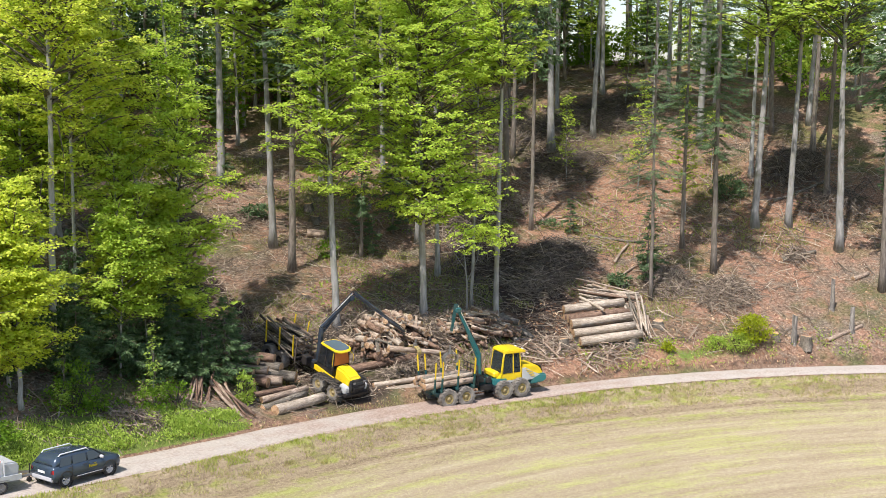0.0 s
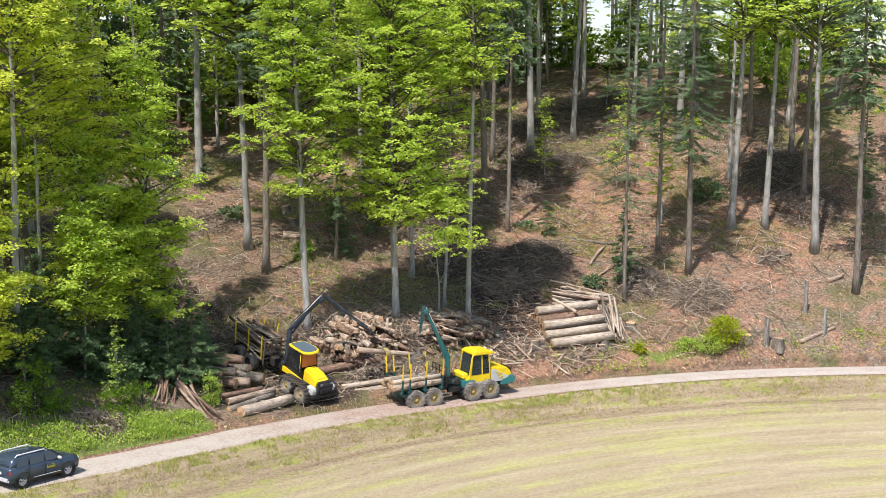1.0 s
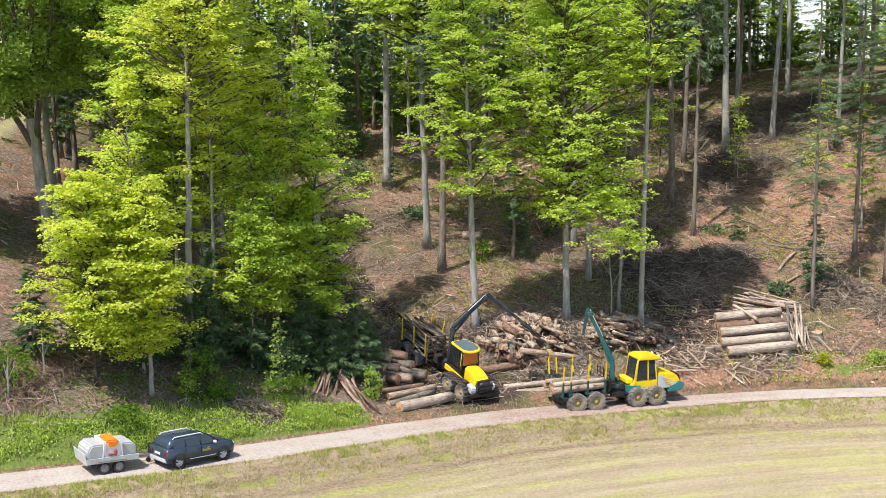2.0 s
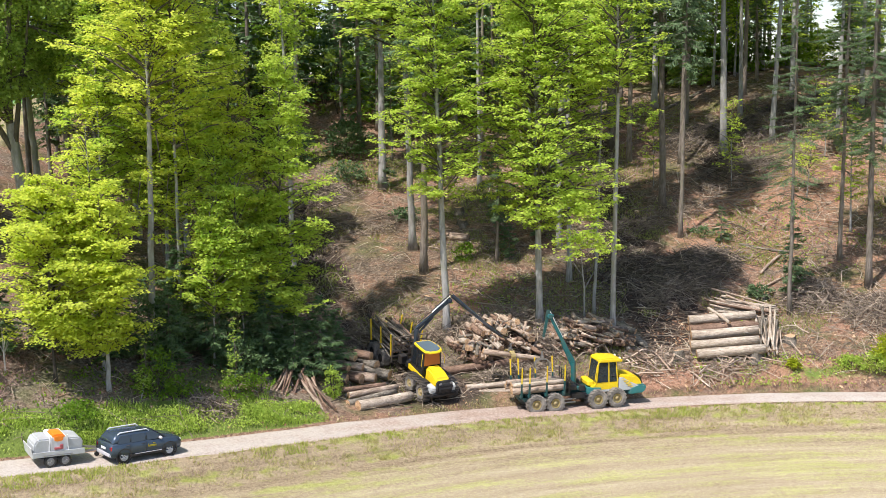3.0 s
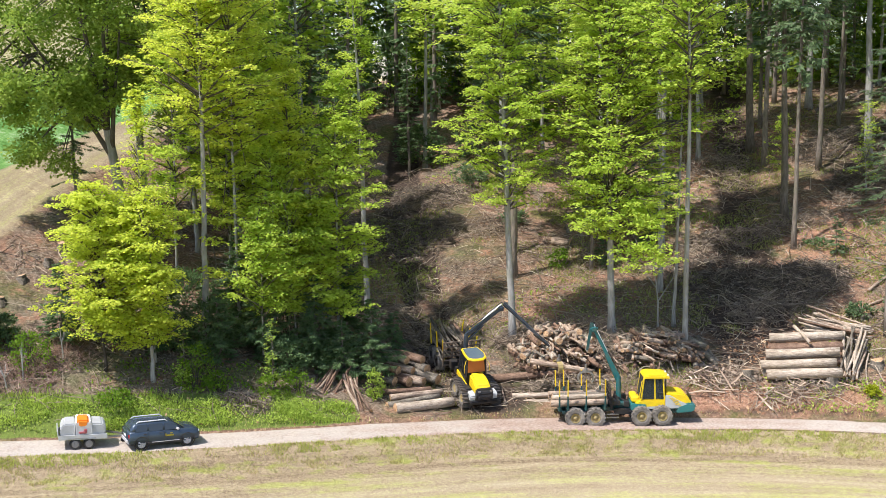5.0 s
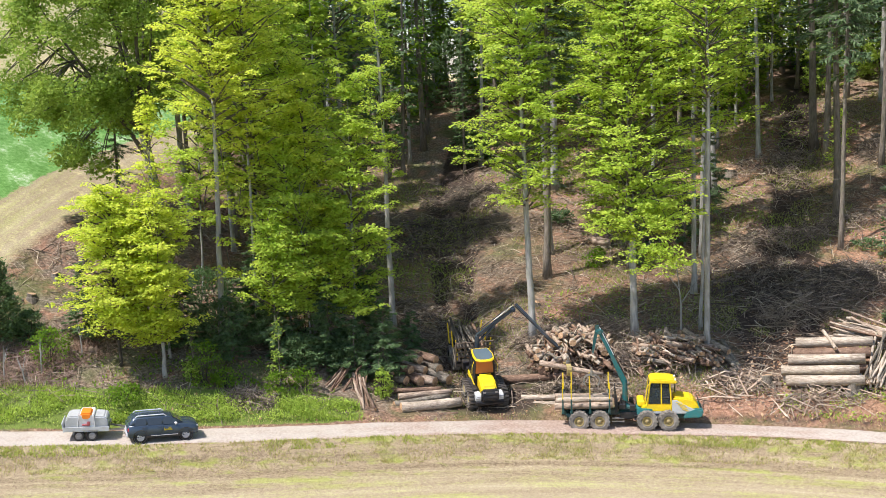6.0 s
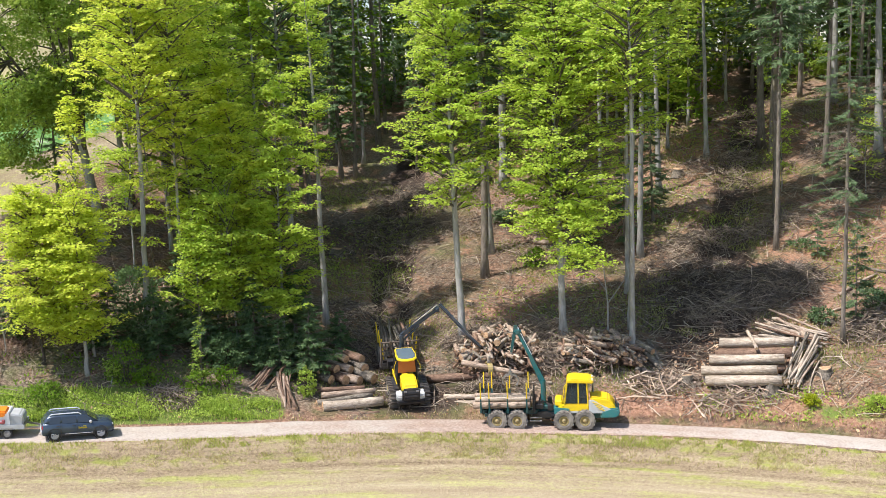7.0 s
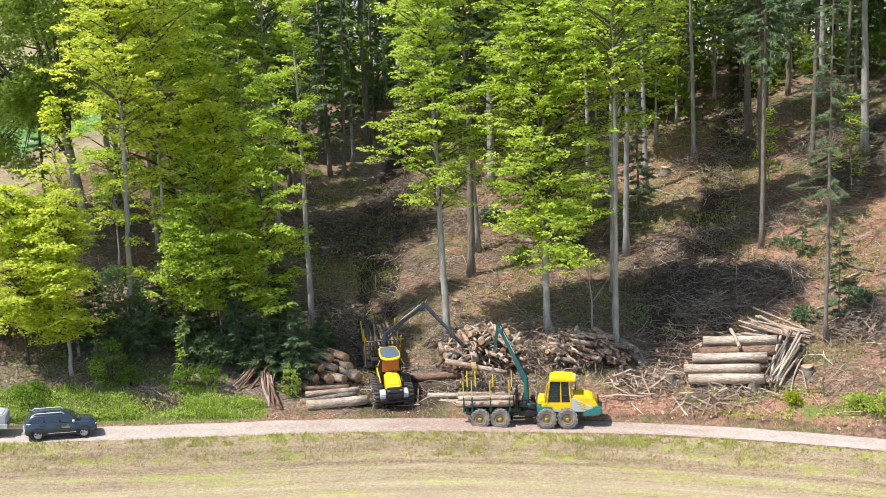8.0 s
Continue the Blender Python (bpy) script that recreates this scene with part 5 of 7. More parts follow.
def tracked_machine():
    """Forwarder on band tracks, nose towards +x, front of the nose at x = 1.9."""
    base = pose(42.1, 60.2, gz(42.1, 60.2) - 0.1, 0, 0, -84.5) @ pose(0, 0, 0, 0, 12, 0)
    f = thing("tracked_forwarder", base, "yellow and black tracked forwarder with folded crane standing on the slope", "forwarder")
    R = 0.55
    for y in (-1.05, 1.05):
        for x in (-0.75, 0.75):
            wheel(f, x, y, R + 0.08, R, 0.5, RIM_YELLOW, 10)
        # band track of separate shoes round the two front wheels
        tr = new("band_track")
        tr.parent = f
        loop, rr = [], R + 0.06
        n_arc, n_line = 9, 6
        for i in range(n_arc):
            a = -math.pi / 2 + math.pi * i / (n_arc - 1)
            loop.append((0.75 + rr * math.cos(a), R + 0.08 + rr * math.sin(a), a))
        for i in range(1, n_line):
            loop.append((0.75 - 1.5 * i / n_line, R + 0.08 + rr, math.pi / 2))
        for i in range(n_arc):
            a = math.pi / 2 + math.pi * i / (n_arc - 1)
            loop.append((-0.75 + rr * math.cos(a), R + 0.08 + rr * math.sin(a), a))
        for i in range(1, n_line):
            loop.append((-0.75 + 1.5 * i / n_line, R + 0.08 - rr, -math.pi / 2))
        shoe = boxed((0.09, 0.68, 0.17), (0, 0, 0), 0.02)
        box(shoe, (0.13, 0.6, 0.05), (0.05, 0, 0), 0.01)
        me = bpy.data.meshes.new("track_shoe")
        shoe.to_mesh(me)
        shoe.free()
        me.materials.append(TRACK_STEEL)
        for x, z, a in loop:
            ob = part("track_shoe", me, None, tr)
            ob.matrix_basis = Matrix.Translation((x, y, z)) @ Matrix.Rotation(-a, 4, "Y")
    for x in (-5.0, -6.3):
        for y in (-1.0, 1.0):
            wheel(f, x, y, 0.62, 0.62, 0.55, TRIM)
    part("front_chassis", prism([(-1.9, 0.6), (1.5, 0.55), (1.75, 0.8), (1.7, 1.1), (-1.9, 1.15)], -0.6, 0.6, 0.05), BLACK, f)
    part("bumper", prism([(1.25, 0.5), (1.8, 0.55), (1.85, 0.8), (1.25, 0.9)], -0.95, 0.95, 0.06), BLACK, f)
    for sy in (-0.76, 0.76):
        part("step_plate", prism([(0.95, 0.75), (1.62, 0.78), (1.66, 1.12), (1.5, 1.26), (0.95, 1.28)], sy - 0.2, sy + 0.2, 0.05), PALE, f, "dusty pale grey step beside the hood")
        part("head_lamp", boxed((0.06, 0.2, 0.14), (1.86, sy * 0.55, 1.55), 0.02), STEEL, f)
    part("hood", prism([(-0.05, 1.08), (1.50, 1.05), (1.56, 1.5), (1.42, 1.72), (0.8, 1.98), (-0.05, 2.06)], -0.52, 0.52, 0.14), YELLOW, f, "bright yellow engine hood")
    part("hood_nose", prism([(1.46, 0.80), (1.88, 0.84), (1.95, 1.30), (1.8, 1.62), (1.46, 1.70)], -0.6, 0.6, 0.12), BLACK, f, "black front grille")
    for k in range(4):
        part("grille_bar", boxed((0.03, 0.9, 0.035), (1.925 + 0.012 * k, 0, 0.98 + 0.1 * k), 0.01), TRIM, f)
    for sy in (-0.85, 0.85):
        part("fender", boxed((1.7, 0.35, 0.08), (0.0, sy, 1.30), 0.03), BLACK, f)
    cab = new("cab")
    cab.parent = f
    part("cab_base", prism([(-1.7, 1.05), (-0.05, 1.05), (-0.05, 1.75), (-1.7, 1.75)], -0.72, 0.72, 0.06), BLACK, cab)
    for sy in (-0.75, 0.75):
        part("side_panel", prism([(-1.9, 1.15), (-0.1, 1.1), (0.3, 1.2), (0.2, 1.36), (-1.7, 1.55), (-1.9, 1.5)], sy - 0.03, sy + 0.03, 0.02), YELLOW, cab, "yellow side panel")
    for sy in (-0.7, 0.7):
        for x0, x1 in ((-1.62, -1.55), (-0.9, -0.9), (-0.1, -0.25)):
            part("cab_pillar", beam(bmesh.new(), (x0, sy, 1.7), (x1, sy * 0.9, 3.05), 0.1, 0.1), BLACK, cab)
        pane("side_window", [(-1.55, sy, 1.78), (-0.95, sy, 1.78), (-0.95, sy * 0.92, 3.0), (-1.5, sy * 0.92, 3.0)], DARK_GLASS, cab)
        pane("side_window", [(-0.85, sy, 1.78), (-0.17, sy, 1.78), (-0.3, sy * 0.92, 3.0), (-0.85, sy * 0.92, 3.0)], DARK_GLASS, cab)
    amber = painted("amber_guard", (0.42, 0.13, 0.025), 0.3, amount=0.1)
    pane("windscreen", [(-0.06, -0.62, 2.05), (-0.06, 0.62, 2.05), (-0.24, 0.56, 3.0), (-0.24, -0.56, 3.0)], amber, cab)
    # rounded roof, wider towards the front
    def roof_outline(k, z0, z1):
        bm = bmesh.new()
        pts = [(-1.72, -0.5), (-1.6, -0.62), (-0.6, -0.72), (-0.05, -0.66), (0.16, -0.4), (0.2, 0), (0.16, 0.4), (-0.05, 0.66), (-0.6, 0.72), (-1.6, 0.62), (-1.72, 0.5)]
        rings = [[bm.verts.new((-0.76 + (x + 0.76) * k * q, y * k * q, z + 0.10 * (1 - ((x + 0.7) / 1.2) ** 2) - 0.02 * x)) for x, y in pts] for z, q in ((z0, 1.0), ((z0 + z1) / 2, 1.02), (z1, 0.96))]
        bm.faces.new(rings[0][::-1])
        bm.faces.new(rings[2])
        for lo, hi in zip(rings, rings[1:]):
            for i in range(len(pts)):
                j = (i + 1) % len(pts)
                bm.faces.new((lo[i], lo[j], hi[j], hi[i]))
        bmesh.ops.recalc_face_normals(bm, faces=bm.faces)
        return bm
    part("roof_rim", roof_outline(1.0, 2.94, 3.08), YELLOW, cab, "yellow roof rim")
    part("roof_glass", roof_outline(0.86, 3.07, 3.12), ROOF_GLASS, cab, "dark glass roof hatch")
    for sy in (-0.9, 0.9):
        part("mirror_arm", rod(rod(bmesh.new(), (-0.2, sy * 0.8, 2.9), (0.05, sy, 2.6), 0.02, segs=5), (0.05, sy, 2.6), (0.05, sy, 2.1), 0.02, segs=5), YELLOW, cab)
    part("rear_chassis", box(boxed((5.0, 0.55, 0.32), (-4.6, 0, 0.95), 0.04), (0.3, 1.9, 0.3), (-7.0, 0, 1.0), 0.04), BLACK, f)
    grate = new("headboard")
    grate.parent = f
    for k in range(6):
        part("grate_bar", rod(bmesh.new(), (-3.2, -1.35, 1.2 + 0.34 * k), (-3.2, 1.35, 1.2 + 0.34 * k), 0.055, segs=6), GRATE_STEEL, grate)
    for y in (-1.35, -0.7, 0, 0.7, 1.35):
        part("grate_post", rod(bmesh.new(), (-3.2, y, 1.1), (-3.2, y, 2.98), 0.055, segs=6), GRATE_STEEL, grate)
    part("valve_block", box(box(boxed((0.6, 1.0, 0.5), (-2.6, 0.5, 1.5), 0.04), (0.5, 0.5, 0.6), (-2.7, -0.75, 1.5), 0.04), (0.3, 0.5, 0.4), (-2.0, -0.6, 1.4), 0.03), BLACK, f, "black hydraulic valve block")
    for x in (-3.7, -5.2, -6.7):
        part("bolster", boxed((0.16, 2.4, 0.2), (x, 0, 1.2), 0.03), BLACK, f)
        for s in (-1, 1):
            part("stake", beam(bmesh.new(), (x, s * 1.12, 1.2), (x, s * 1.28, 2.95), 0.08, 0.09, 0.06, 0.07), YELLOW, f, "yellow stake")
    inv = base.inverted()

    def local(p):
        return inv @ Vector(p)
    crane(f, (-2.35, 0, 1.15), (-2.45, 0, 3.75), local((44.5, 61.9, 7.0)), local((47.2, 59.6, 4.7)), local((47.75, 58.95, 4.15)), CRANE_DARK, CRANE_DARK, RIM_YELLOW, "dull yellow log grapple")
    return f, base


def estate_car():
    a, b = Vector((20.37, 52.14, 0)), Vector((22.9, 52.9, 0))
    yaw = math.degrees(math.atan2(b.y - a.y, b.x - a.x))
    c = (a + b) / 2 + Vector((-math.sin(radians(yaw)), math.cos(radians(yaw)), 0)) * 0.86
    zc = float(road_z(c.x)) + 0.045
    m = pose(c.x, c.y, zc, 0, 0, yaw) @ pose(0, 0, 0, 0, 4.3, 0)
    car = thing("sport_utility_car", m, "dark blue-grey sport utility car with roof rails parked on the track", "car")

    def loft(sections, mat, name, parent, label=""):
        """A skin through cross-sections given as (x, [(half width, z), ...]) from sill to top."""
        n = len(sections[0][1])
        verts, faces = [], []
        for x, prof in sections:
            verts += [(x, -w, z) for w, z in prof] + [(x, w, z) for w, z in prof[::-1]]
        k = 2 * n
        for i in range(len(sections) - 1):
            for j in range(k - 1):
                faces.append((i * k + j, (i + 1) * k + j, (i + 1) * k + j + 1, i * k + j + 1))
            faces.append((i * k + k - 1, (i + 1) * k + k - 1, (i + 1) * k, i * k))
        faces.append(tuple(range(k)))
        faces.append(tuple((len(sections) - 1) * k + j for j in range(k))[::-1])
        me = mesh_np(name, verts, faces, mat)
        bm = bmesh.new()
        bm.from_mesh(me)
        bmesh.ops.recalc_face_normals(bm, faces=bm.faces)
        bm.to_mesh(me)
        bm.free()
        return part(name, smooth(me), None, parent, label)
    body = [(-2.08, [(0.78, 0.42), (0.82, 0.62), (0.80, 0.92), (0.74, 0.98)]), (-1.98, [(0.86, 0.36), (0.90, 0.62), (0.88, 1.0), (0.80, 1.08)]), (-1.3, [(0.88, 0.30), (0.92, 0.62), (0.90, 1.0), (0.84, 1.08)]),
            (0.0, [(0.88, 0.28), (0.91, 0.6), (0.90, 0.98), (0.85, 1.05)]), (0.9, [(0.88, 0.30), (0.92, 0.6), (0.89, 0.97), (0.80, 1.05)]), (1.6, [(0.88, 0.34), (0.91, 0.60), (0.88, 0.94), (0.76, 1.02)]),
            (1.97, [(0.84, 0.36), (0.88, 0.60), (0.84, 0.88), (0.68, 0.95)]), (2.10, [(0.74, 0.40), (0.78, 0.58), (0.74, 0.78), (0.60, 0.84)])]
    shell = loft(body, CAR_PAINT, "body", car)
    house = [(-1.94, [(0.80, 1.02), (0.74, 1.14), (0.66, 1.22), (0.60, 1.24)]), (-1.68, [(0.84, 1.04), (0.74, 1.36), (0.62, 1.50), (0.5, 1.53)]), (-0.9, [(0.85, 1.04), (0.75, 1.38), (0.64, 1.55), (0.5, 1.58)]),
             (0.0, [(0.85, 1.04), (0.75, 1.38), (0.63, 1.54), (0.5, 1.57)]), (0.5, [(0.84, 1.03), (0.75, 1.30), (0.64, 1.42), (0.5, 1.45)]), (1.15, [(0.80, 1.0), (0.76, 1.04), (0.70, 1.07), (0.6, 1.08)])]
    loft(house, CAR_PAINT, "roof", shell)
    for s in (-1, 1):
        for x0, x1, t0, t1 in ((-1.72, -1.02, -1.55, -1.0), (-0.92, -0.1, -0.9, -0.12), (0.0, 0.86, -0.02, 0.42)):
            pane("side_window", [(x0, s * 0.848, 1.05), (x1, s * 0.848, 1.05), (t1, s * 0.738, 1.45), (t0, s * 0.738, 1.45)], CAR_GLASS, car, 0.02 if s < 0 else -0.02)
        part("roof_rail", rod(rod(rod(bmesh.new(), (-1.5, s * 0.62, 1.60), (0.05, s * 0.62, 1.62), 0.032), (-1.5, s * 0.62, 1.60), (-1.62, s * 0.62, 1.5), 0.025), (0.05, s * 0.62, 1.62), (0.2, s * 0.62, 1.5), 0.025), WHITE, car, "silver roof rail")
        part("side_skirt", boxed((2.0, 0.06, 0.16), (0.0, s * 0.905, 0.36), 0.02), TRIM, car)
        part("skirt_strip", boxed((1.6, 0.03, 0.035), (0.05, s * 0.94, 0.42), 0.008), ALLOY, car)
        part("door_line", boxed((0.015, 0.012, 0.66), (-0.98, s * 0.915, 0.72), 0), TRIM, car)
        part("door_line", boxed((0.015, 0.012, 0.66), (-0.05, s * 0.915, 0.72), 0), TRIM, car)
        part("door_handle", boxed((0.2, 0.04, 0.035), (-0.25, s * 0.93, 0.93), 0.01), TRIM, car)
        part("door_handle", boxed((0.2, 0.04, 0.035), (-1.15, s * 0.93, 0.93), 0.01), TRIM, car)
        part("wing_mirror", boxed((0.16, 0.24, 0.15), (0.72, s * 1.0, 1.12), 0.05), ALLOY if s < 0 else CAR_PAINT, car)
        part("headlight", boxed((0.3, 0.3, 0.14), (1.92, s * 0.68, 0.82), 0.05), WHITE, car, "clear headlight")
        part("tail_light", boxed((0.12, 0.22, 0.26), (-2.02, s * 0.74, 0.84), 0.04), LAMP_RED, car, "red tail light")
        for x in (-1.34, 1.33):
            av, af = lathe([(0.40, -0.03), (0.44, -0.04), (0.44, 0.04), (0.40, 0.03)], 24)
            part("wheel_arch", mesh_np("wheel_arch", np.array(av) + np.array([x, s * 0.89, 0.36]), af, TRIM), None, car)
            wheel(car, x, s * 0.80, 0.345, 0.345, 0.22, ALLOY, 24, tyre_mat=TYRE_DARK)
        # gold lettering on the doors as plain bars
        part("door_lettering", box(box(box(bmesh.new(), (0.05, 0.012, 0.16), (0.05, s * 0.928, 0.78), 0), (0.42, 0.012, 0.09), (0.30, s * 0.928, 0.745), 0.005), (0.16, 0.012, 0.05), (0.38, s * 0.92, 0.86), 0.01), GOLD, car, "gold lettering bars")
    pane("rear_window", [(-1.97, -0.6, 1.12), (-1.97, 0.6, 1.12), (-1.76, 0.52, 1.44), (-1.76, -0.52, 1.44)], CAR_GLASS, car)
    pane("windscreen", [(1.14, -0.68, 1.07), (1.14, 0.68, 1.07), (0.53, 0.58, 1.45), (0.53, -0.58, 1.45)], CAR_GLASS, car, 0.03)
    part("rear_bumper", prism([(-2.14, 0.38), (-1.9, 0.34), (-1.9, 0.66), (-2.12, 0.62)], -0.8, 0.8, 0.05), ALLOY, car)
    part("number_plate", boxed((0.02, 0.5, 0.12), (-2.1, 0, 0.78), 0.005), WHITE, car)
    part("front_bumper", prism([(1.9, 0.32), (2.11, 0.38), (2.12, 0.58), (1.9, 0.6)], -0.72, 0.72, 0.05), TRIM, car)
    return car


def tank_trailer():
    x, y = 16.95, 53.4
    yaw = 7.0
    m = pose(x, y, float(road_z(x)) + 0.045, 0, 0, yaw) @ pose(0, 0, 0, 0, 4.3, 0)
    t = thing("tank_trailer", m, "pale grey twin-axle trailer carrying a water tank with orange lid", "trailer")
    for sx in (-0.38, 0.38):
        for sy in (-0.82, 0.82):
            wheel(t, sx, sy, 0.31, 0.31, 0.2, STEEL, 20, tyre_mat=TYRE_DARK)
    part("deck", boxed((2.6, 1.75, 0.12), (0.05, 0, 0.66), 0.02), STEEL, t)
    for sy in (-0.9, 0.9):
        part("side_wall", boxed((2.65, 0.05, 0.28), (0.05, sy, 0.72), 0.01), PALE, t)
        part("mudguard", boxed((1.5, 0.24, 0.04), (0, sy * 0.92, 0.66), 0.01), STEEL, t)
    part("tail_board", boxed((0.05, 1.75, 0.6), (-1.3, 0, 0.82), 0.01, Matrix.Rotation(-0.2, 3, "Y")), PALE, t)
    bm = beam(bmesh.new(), (1.3, -0.6, 0.58), (2.75, 0, 0.48), 0.1, 0.1)
    beam(bm, (1.3, 0.6, 0.58), (2.75, 0, 0.48), 0.1, 0.1)
    part("drawbar", bm, STEEL, t)
    part("jockey_wheel", rod(rod(bmesh.new(), (2.3, 0.15, 0.2), (2.3, 0.15, 0.95), 0.035), (2.3, 0.09, 0.14), (2.3, 0.21, 0.14), 0.12, segs=12), TRIM, t)
    part("rear_tank", prism([(-1.2, 0.73), (-0.36, 0.73), (-0.36, 1.5), (-1.0, 1.5), (-1.2, 1.22)], -0.8, 0.8, 0.07), TANK, t, "grey tank with chamfered shoulders")
    part("front_tank", prism([(0.48, 0.73), (1.28, 0.73), (1.30, 1.28), (1.1, 1.44), (0.48, 1.48)], -0.8, 0.8, 0.07), TANK, t, "grey tank with chamfered shoulders")
    part("middle_cabinet", prism([(-0.35, 0.73), (0.47, 0.73), (0.48, 1.58), (-0.36, 1.6)], -0.84, 0.84, 0.04), WHITE, t)
    part("orange_bag", prism([(-0.26, 1.36), (-0.1, 1.28), (0.16, 1.28), (0.32, 1.38), (0.36, 1.7), (-0.30, 1.72)], -0.9, 0.4, 0.08), ORANGE, t, "bright orange cover")
    part("pump", box(boxed((0.42, 0.1, 0.12), (0.02, -0.88, 0.98), 0.03), (0.16, 0.12, 0.26), (0.18, -0.88, 1.06), 0.03), RED, t, "faded red pump")
    for sx in (-0.46, 0.54):
        part("strap_post", beam(bmesh.new(), (sx, -0.86, 0.73), (sx * 0.85, -0.86, 1.66), 0.06, 0.05), WHITE, t)
    return t


FORW, FORW_M = forwarder()
TRACKED, TRACKED_M = tracked_machine()
estate_car()
tank_trailer()


# ---- logs ----
log_rng = np.random.default_rng(21)


def lay_log(p0, p1, r, mat, label, group, name="log", taper=0.88, bend=0.03, segs=11):
    """One felled log from p0 to p1, bark outside and cut wood at the ends."""
    p0, p1 = Vector(p0), Vector(p1)
    L = (p1 - p0).length
    n = 6
    zz = np.linspace(0, L, n)
    b = log_rng.normal(0, bend, 2)
    path = np.stack([b[0] * np.sin(zz / L * 3.1) * L * 0.5, b[1] * np.sin(zz / L * 3.1) * L * 0.5, zz], 1)
    v, f = tube(path, r * np.linspace(1, taper, n) * (1 + log_rng.normal(0, 0.03, n)), segs)
    v = v + log_rng.normal(0, r * 0.035, v.shape) * np.array([1, 1, 0.2])
    me = mesh_np("log", v, f, [mat, CUT_WOOD])
    me.polygons[len(f) - 1].material_index = 1
    me.polygons[len(f) - 2].material_index = 1
    for q in me.polygons[:len(f) - 2]:
        q.use_smooth = True
    ob = new(name, me)
    ob.matrix_world = Matrix.Translation(p0) @ (p1 - p0).to_track_quat("Z", "Y").to_matrix().to_4x4()
    return tagged(ob, label, "log", group)


def on_slope(x, y, up):
    return (x, y, gz(x, y) + up)


# big pale logs stacked up the slope
PILE = "thick pale debarked log in a stack on the slope"
for x0, y0, z0, L, r, mat in [(62.25, 57.15, 2.05, 5.0, 0.36, LOG_CLEAN), (62.15, 57.75, 2.62, 5.0, 0.33, LOG_CLEAN), (62.4, 57.95, 1.95, 5.0, 0.33, LOG_CLEAN), (63.1, 58.9, 3.02, 5.0, 0.36, LOG_CLEAN), (63.2, 59.0, 2.35, 5.0, 0.33, LOG_BARK),
                              (63.9, 60.0, 3.10, 5.1, 0.30, LOG_BARK), (64.55, 61.1, 3.62, 5.1, 0.36, LOG_CLEAN), (64.4, 60.9, 2.95, 5.1, 0.32, LOG_BARK)]:
    dz = 0.35
    lay_log((x0, y0, z0), (x0 + L * 0.89, y0 - L * 0.45, z0 + dz), r, mat, PILE if mat is LOG_CLEAN else "thick reddish barked log in a stack on the slope", "stack of thick logs", taper=0.95, bend=0.005)
lay_log((66.6, 61.3, 4.3), (66.2, 58.3, 3.75), 0.13, LOG_CLEAN, "short thin pole lying across the stacked logs", "stack of thick logs")
for i in range(26):
    a, b, c = log_rng.uniform(-0.8, 0.8), log_rng.uniform(0.0, 1.1) * (1 - i / 60), log_rng.normal(0, 0.22)
    lay_log(on_slope(68.4 + a * 1.0 + c * 2, 62.4 + a * 0.6 + log_rng.normal(0, 0.5), 0.2 + b), on_slope(71.0 + a * 0.9 + log_rng.normal(0, 0.4), 59.0 + a * 0.7 + c, 0.12 + b * 0.8), log_rng.uniform(0.05, 0.13), (LOG_CLEAN, LOG_PALE, LOG_CLEAN, LOG_BARK)[i % 4], "thin pale pole in a loose bundle beside the stack", "loose poles", bend=0.04)
for i in range(20):
    a, b, c = log_rng.uniform(-0.6, 0.6), log_rng.uniform(0, 1.0), log_rng.normal(0, 0.16)
    lay_log(on_slope(70.4 + a * 0.7 + c * 1.6, 58.4 - a * 0.8 + log_rng.normal(0, 0.5), 0.2 + b), on_slope(67.6 + a * 0.9 + log_rng.normal(0, 0.35), 55.0 - a * 0.6 + c * 2, 0.10 + b * 0.5), log_rng.uniform(0.045, 0.11), (LOG_CLEAN, LOG_PALE, LOG_GREY, LOG_CLEAN)[i % 4], "thin pale pole leaning against the stack", "loose poles", bend=0.05)

# thick logs beside the tracked machine
for x0, y0, z0, x1, y1, z1, r, mat in [(36.3, 58.75, 1.42, 40.4, 59.45, 1.36, 0.36, LOG_CLEAN), (36.15, 58.35, 0.80, 40.1, 58.7, 0.68, 0.24, LOG_BARK), (36.2, 59.1, 0.88, 40.2, 59.7, 0.78, 0.33, LOG_GREY),
                                       (35.9, 59.55, 1.38, 39.7, 60.5, 1.5, 0.26, LOG_GREY), (35.8, 59.9, 1.15, 39.6, 60.9, 1.2, 0.28, LOG_BARK), (36.2, 60.2, 1.75, 39.9, 60.6, 1.78, 0.22, LOG_PALE), (36.0, 60.7, 1.5, 39.5, 61.3, 1.55, 0.26, LOG_GREY), (35.9, 61.1, 1.9, 39.2, 61.0, 1.9, 0.20, LOG_BARK)]:
    lay_log((x0, y0, z0), (x1, y1, z1), r, mat, "thick freshly cut log in a pile beside the track", "logs beside the machine", bend=0.01)
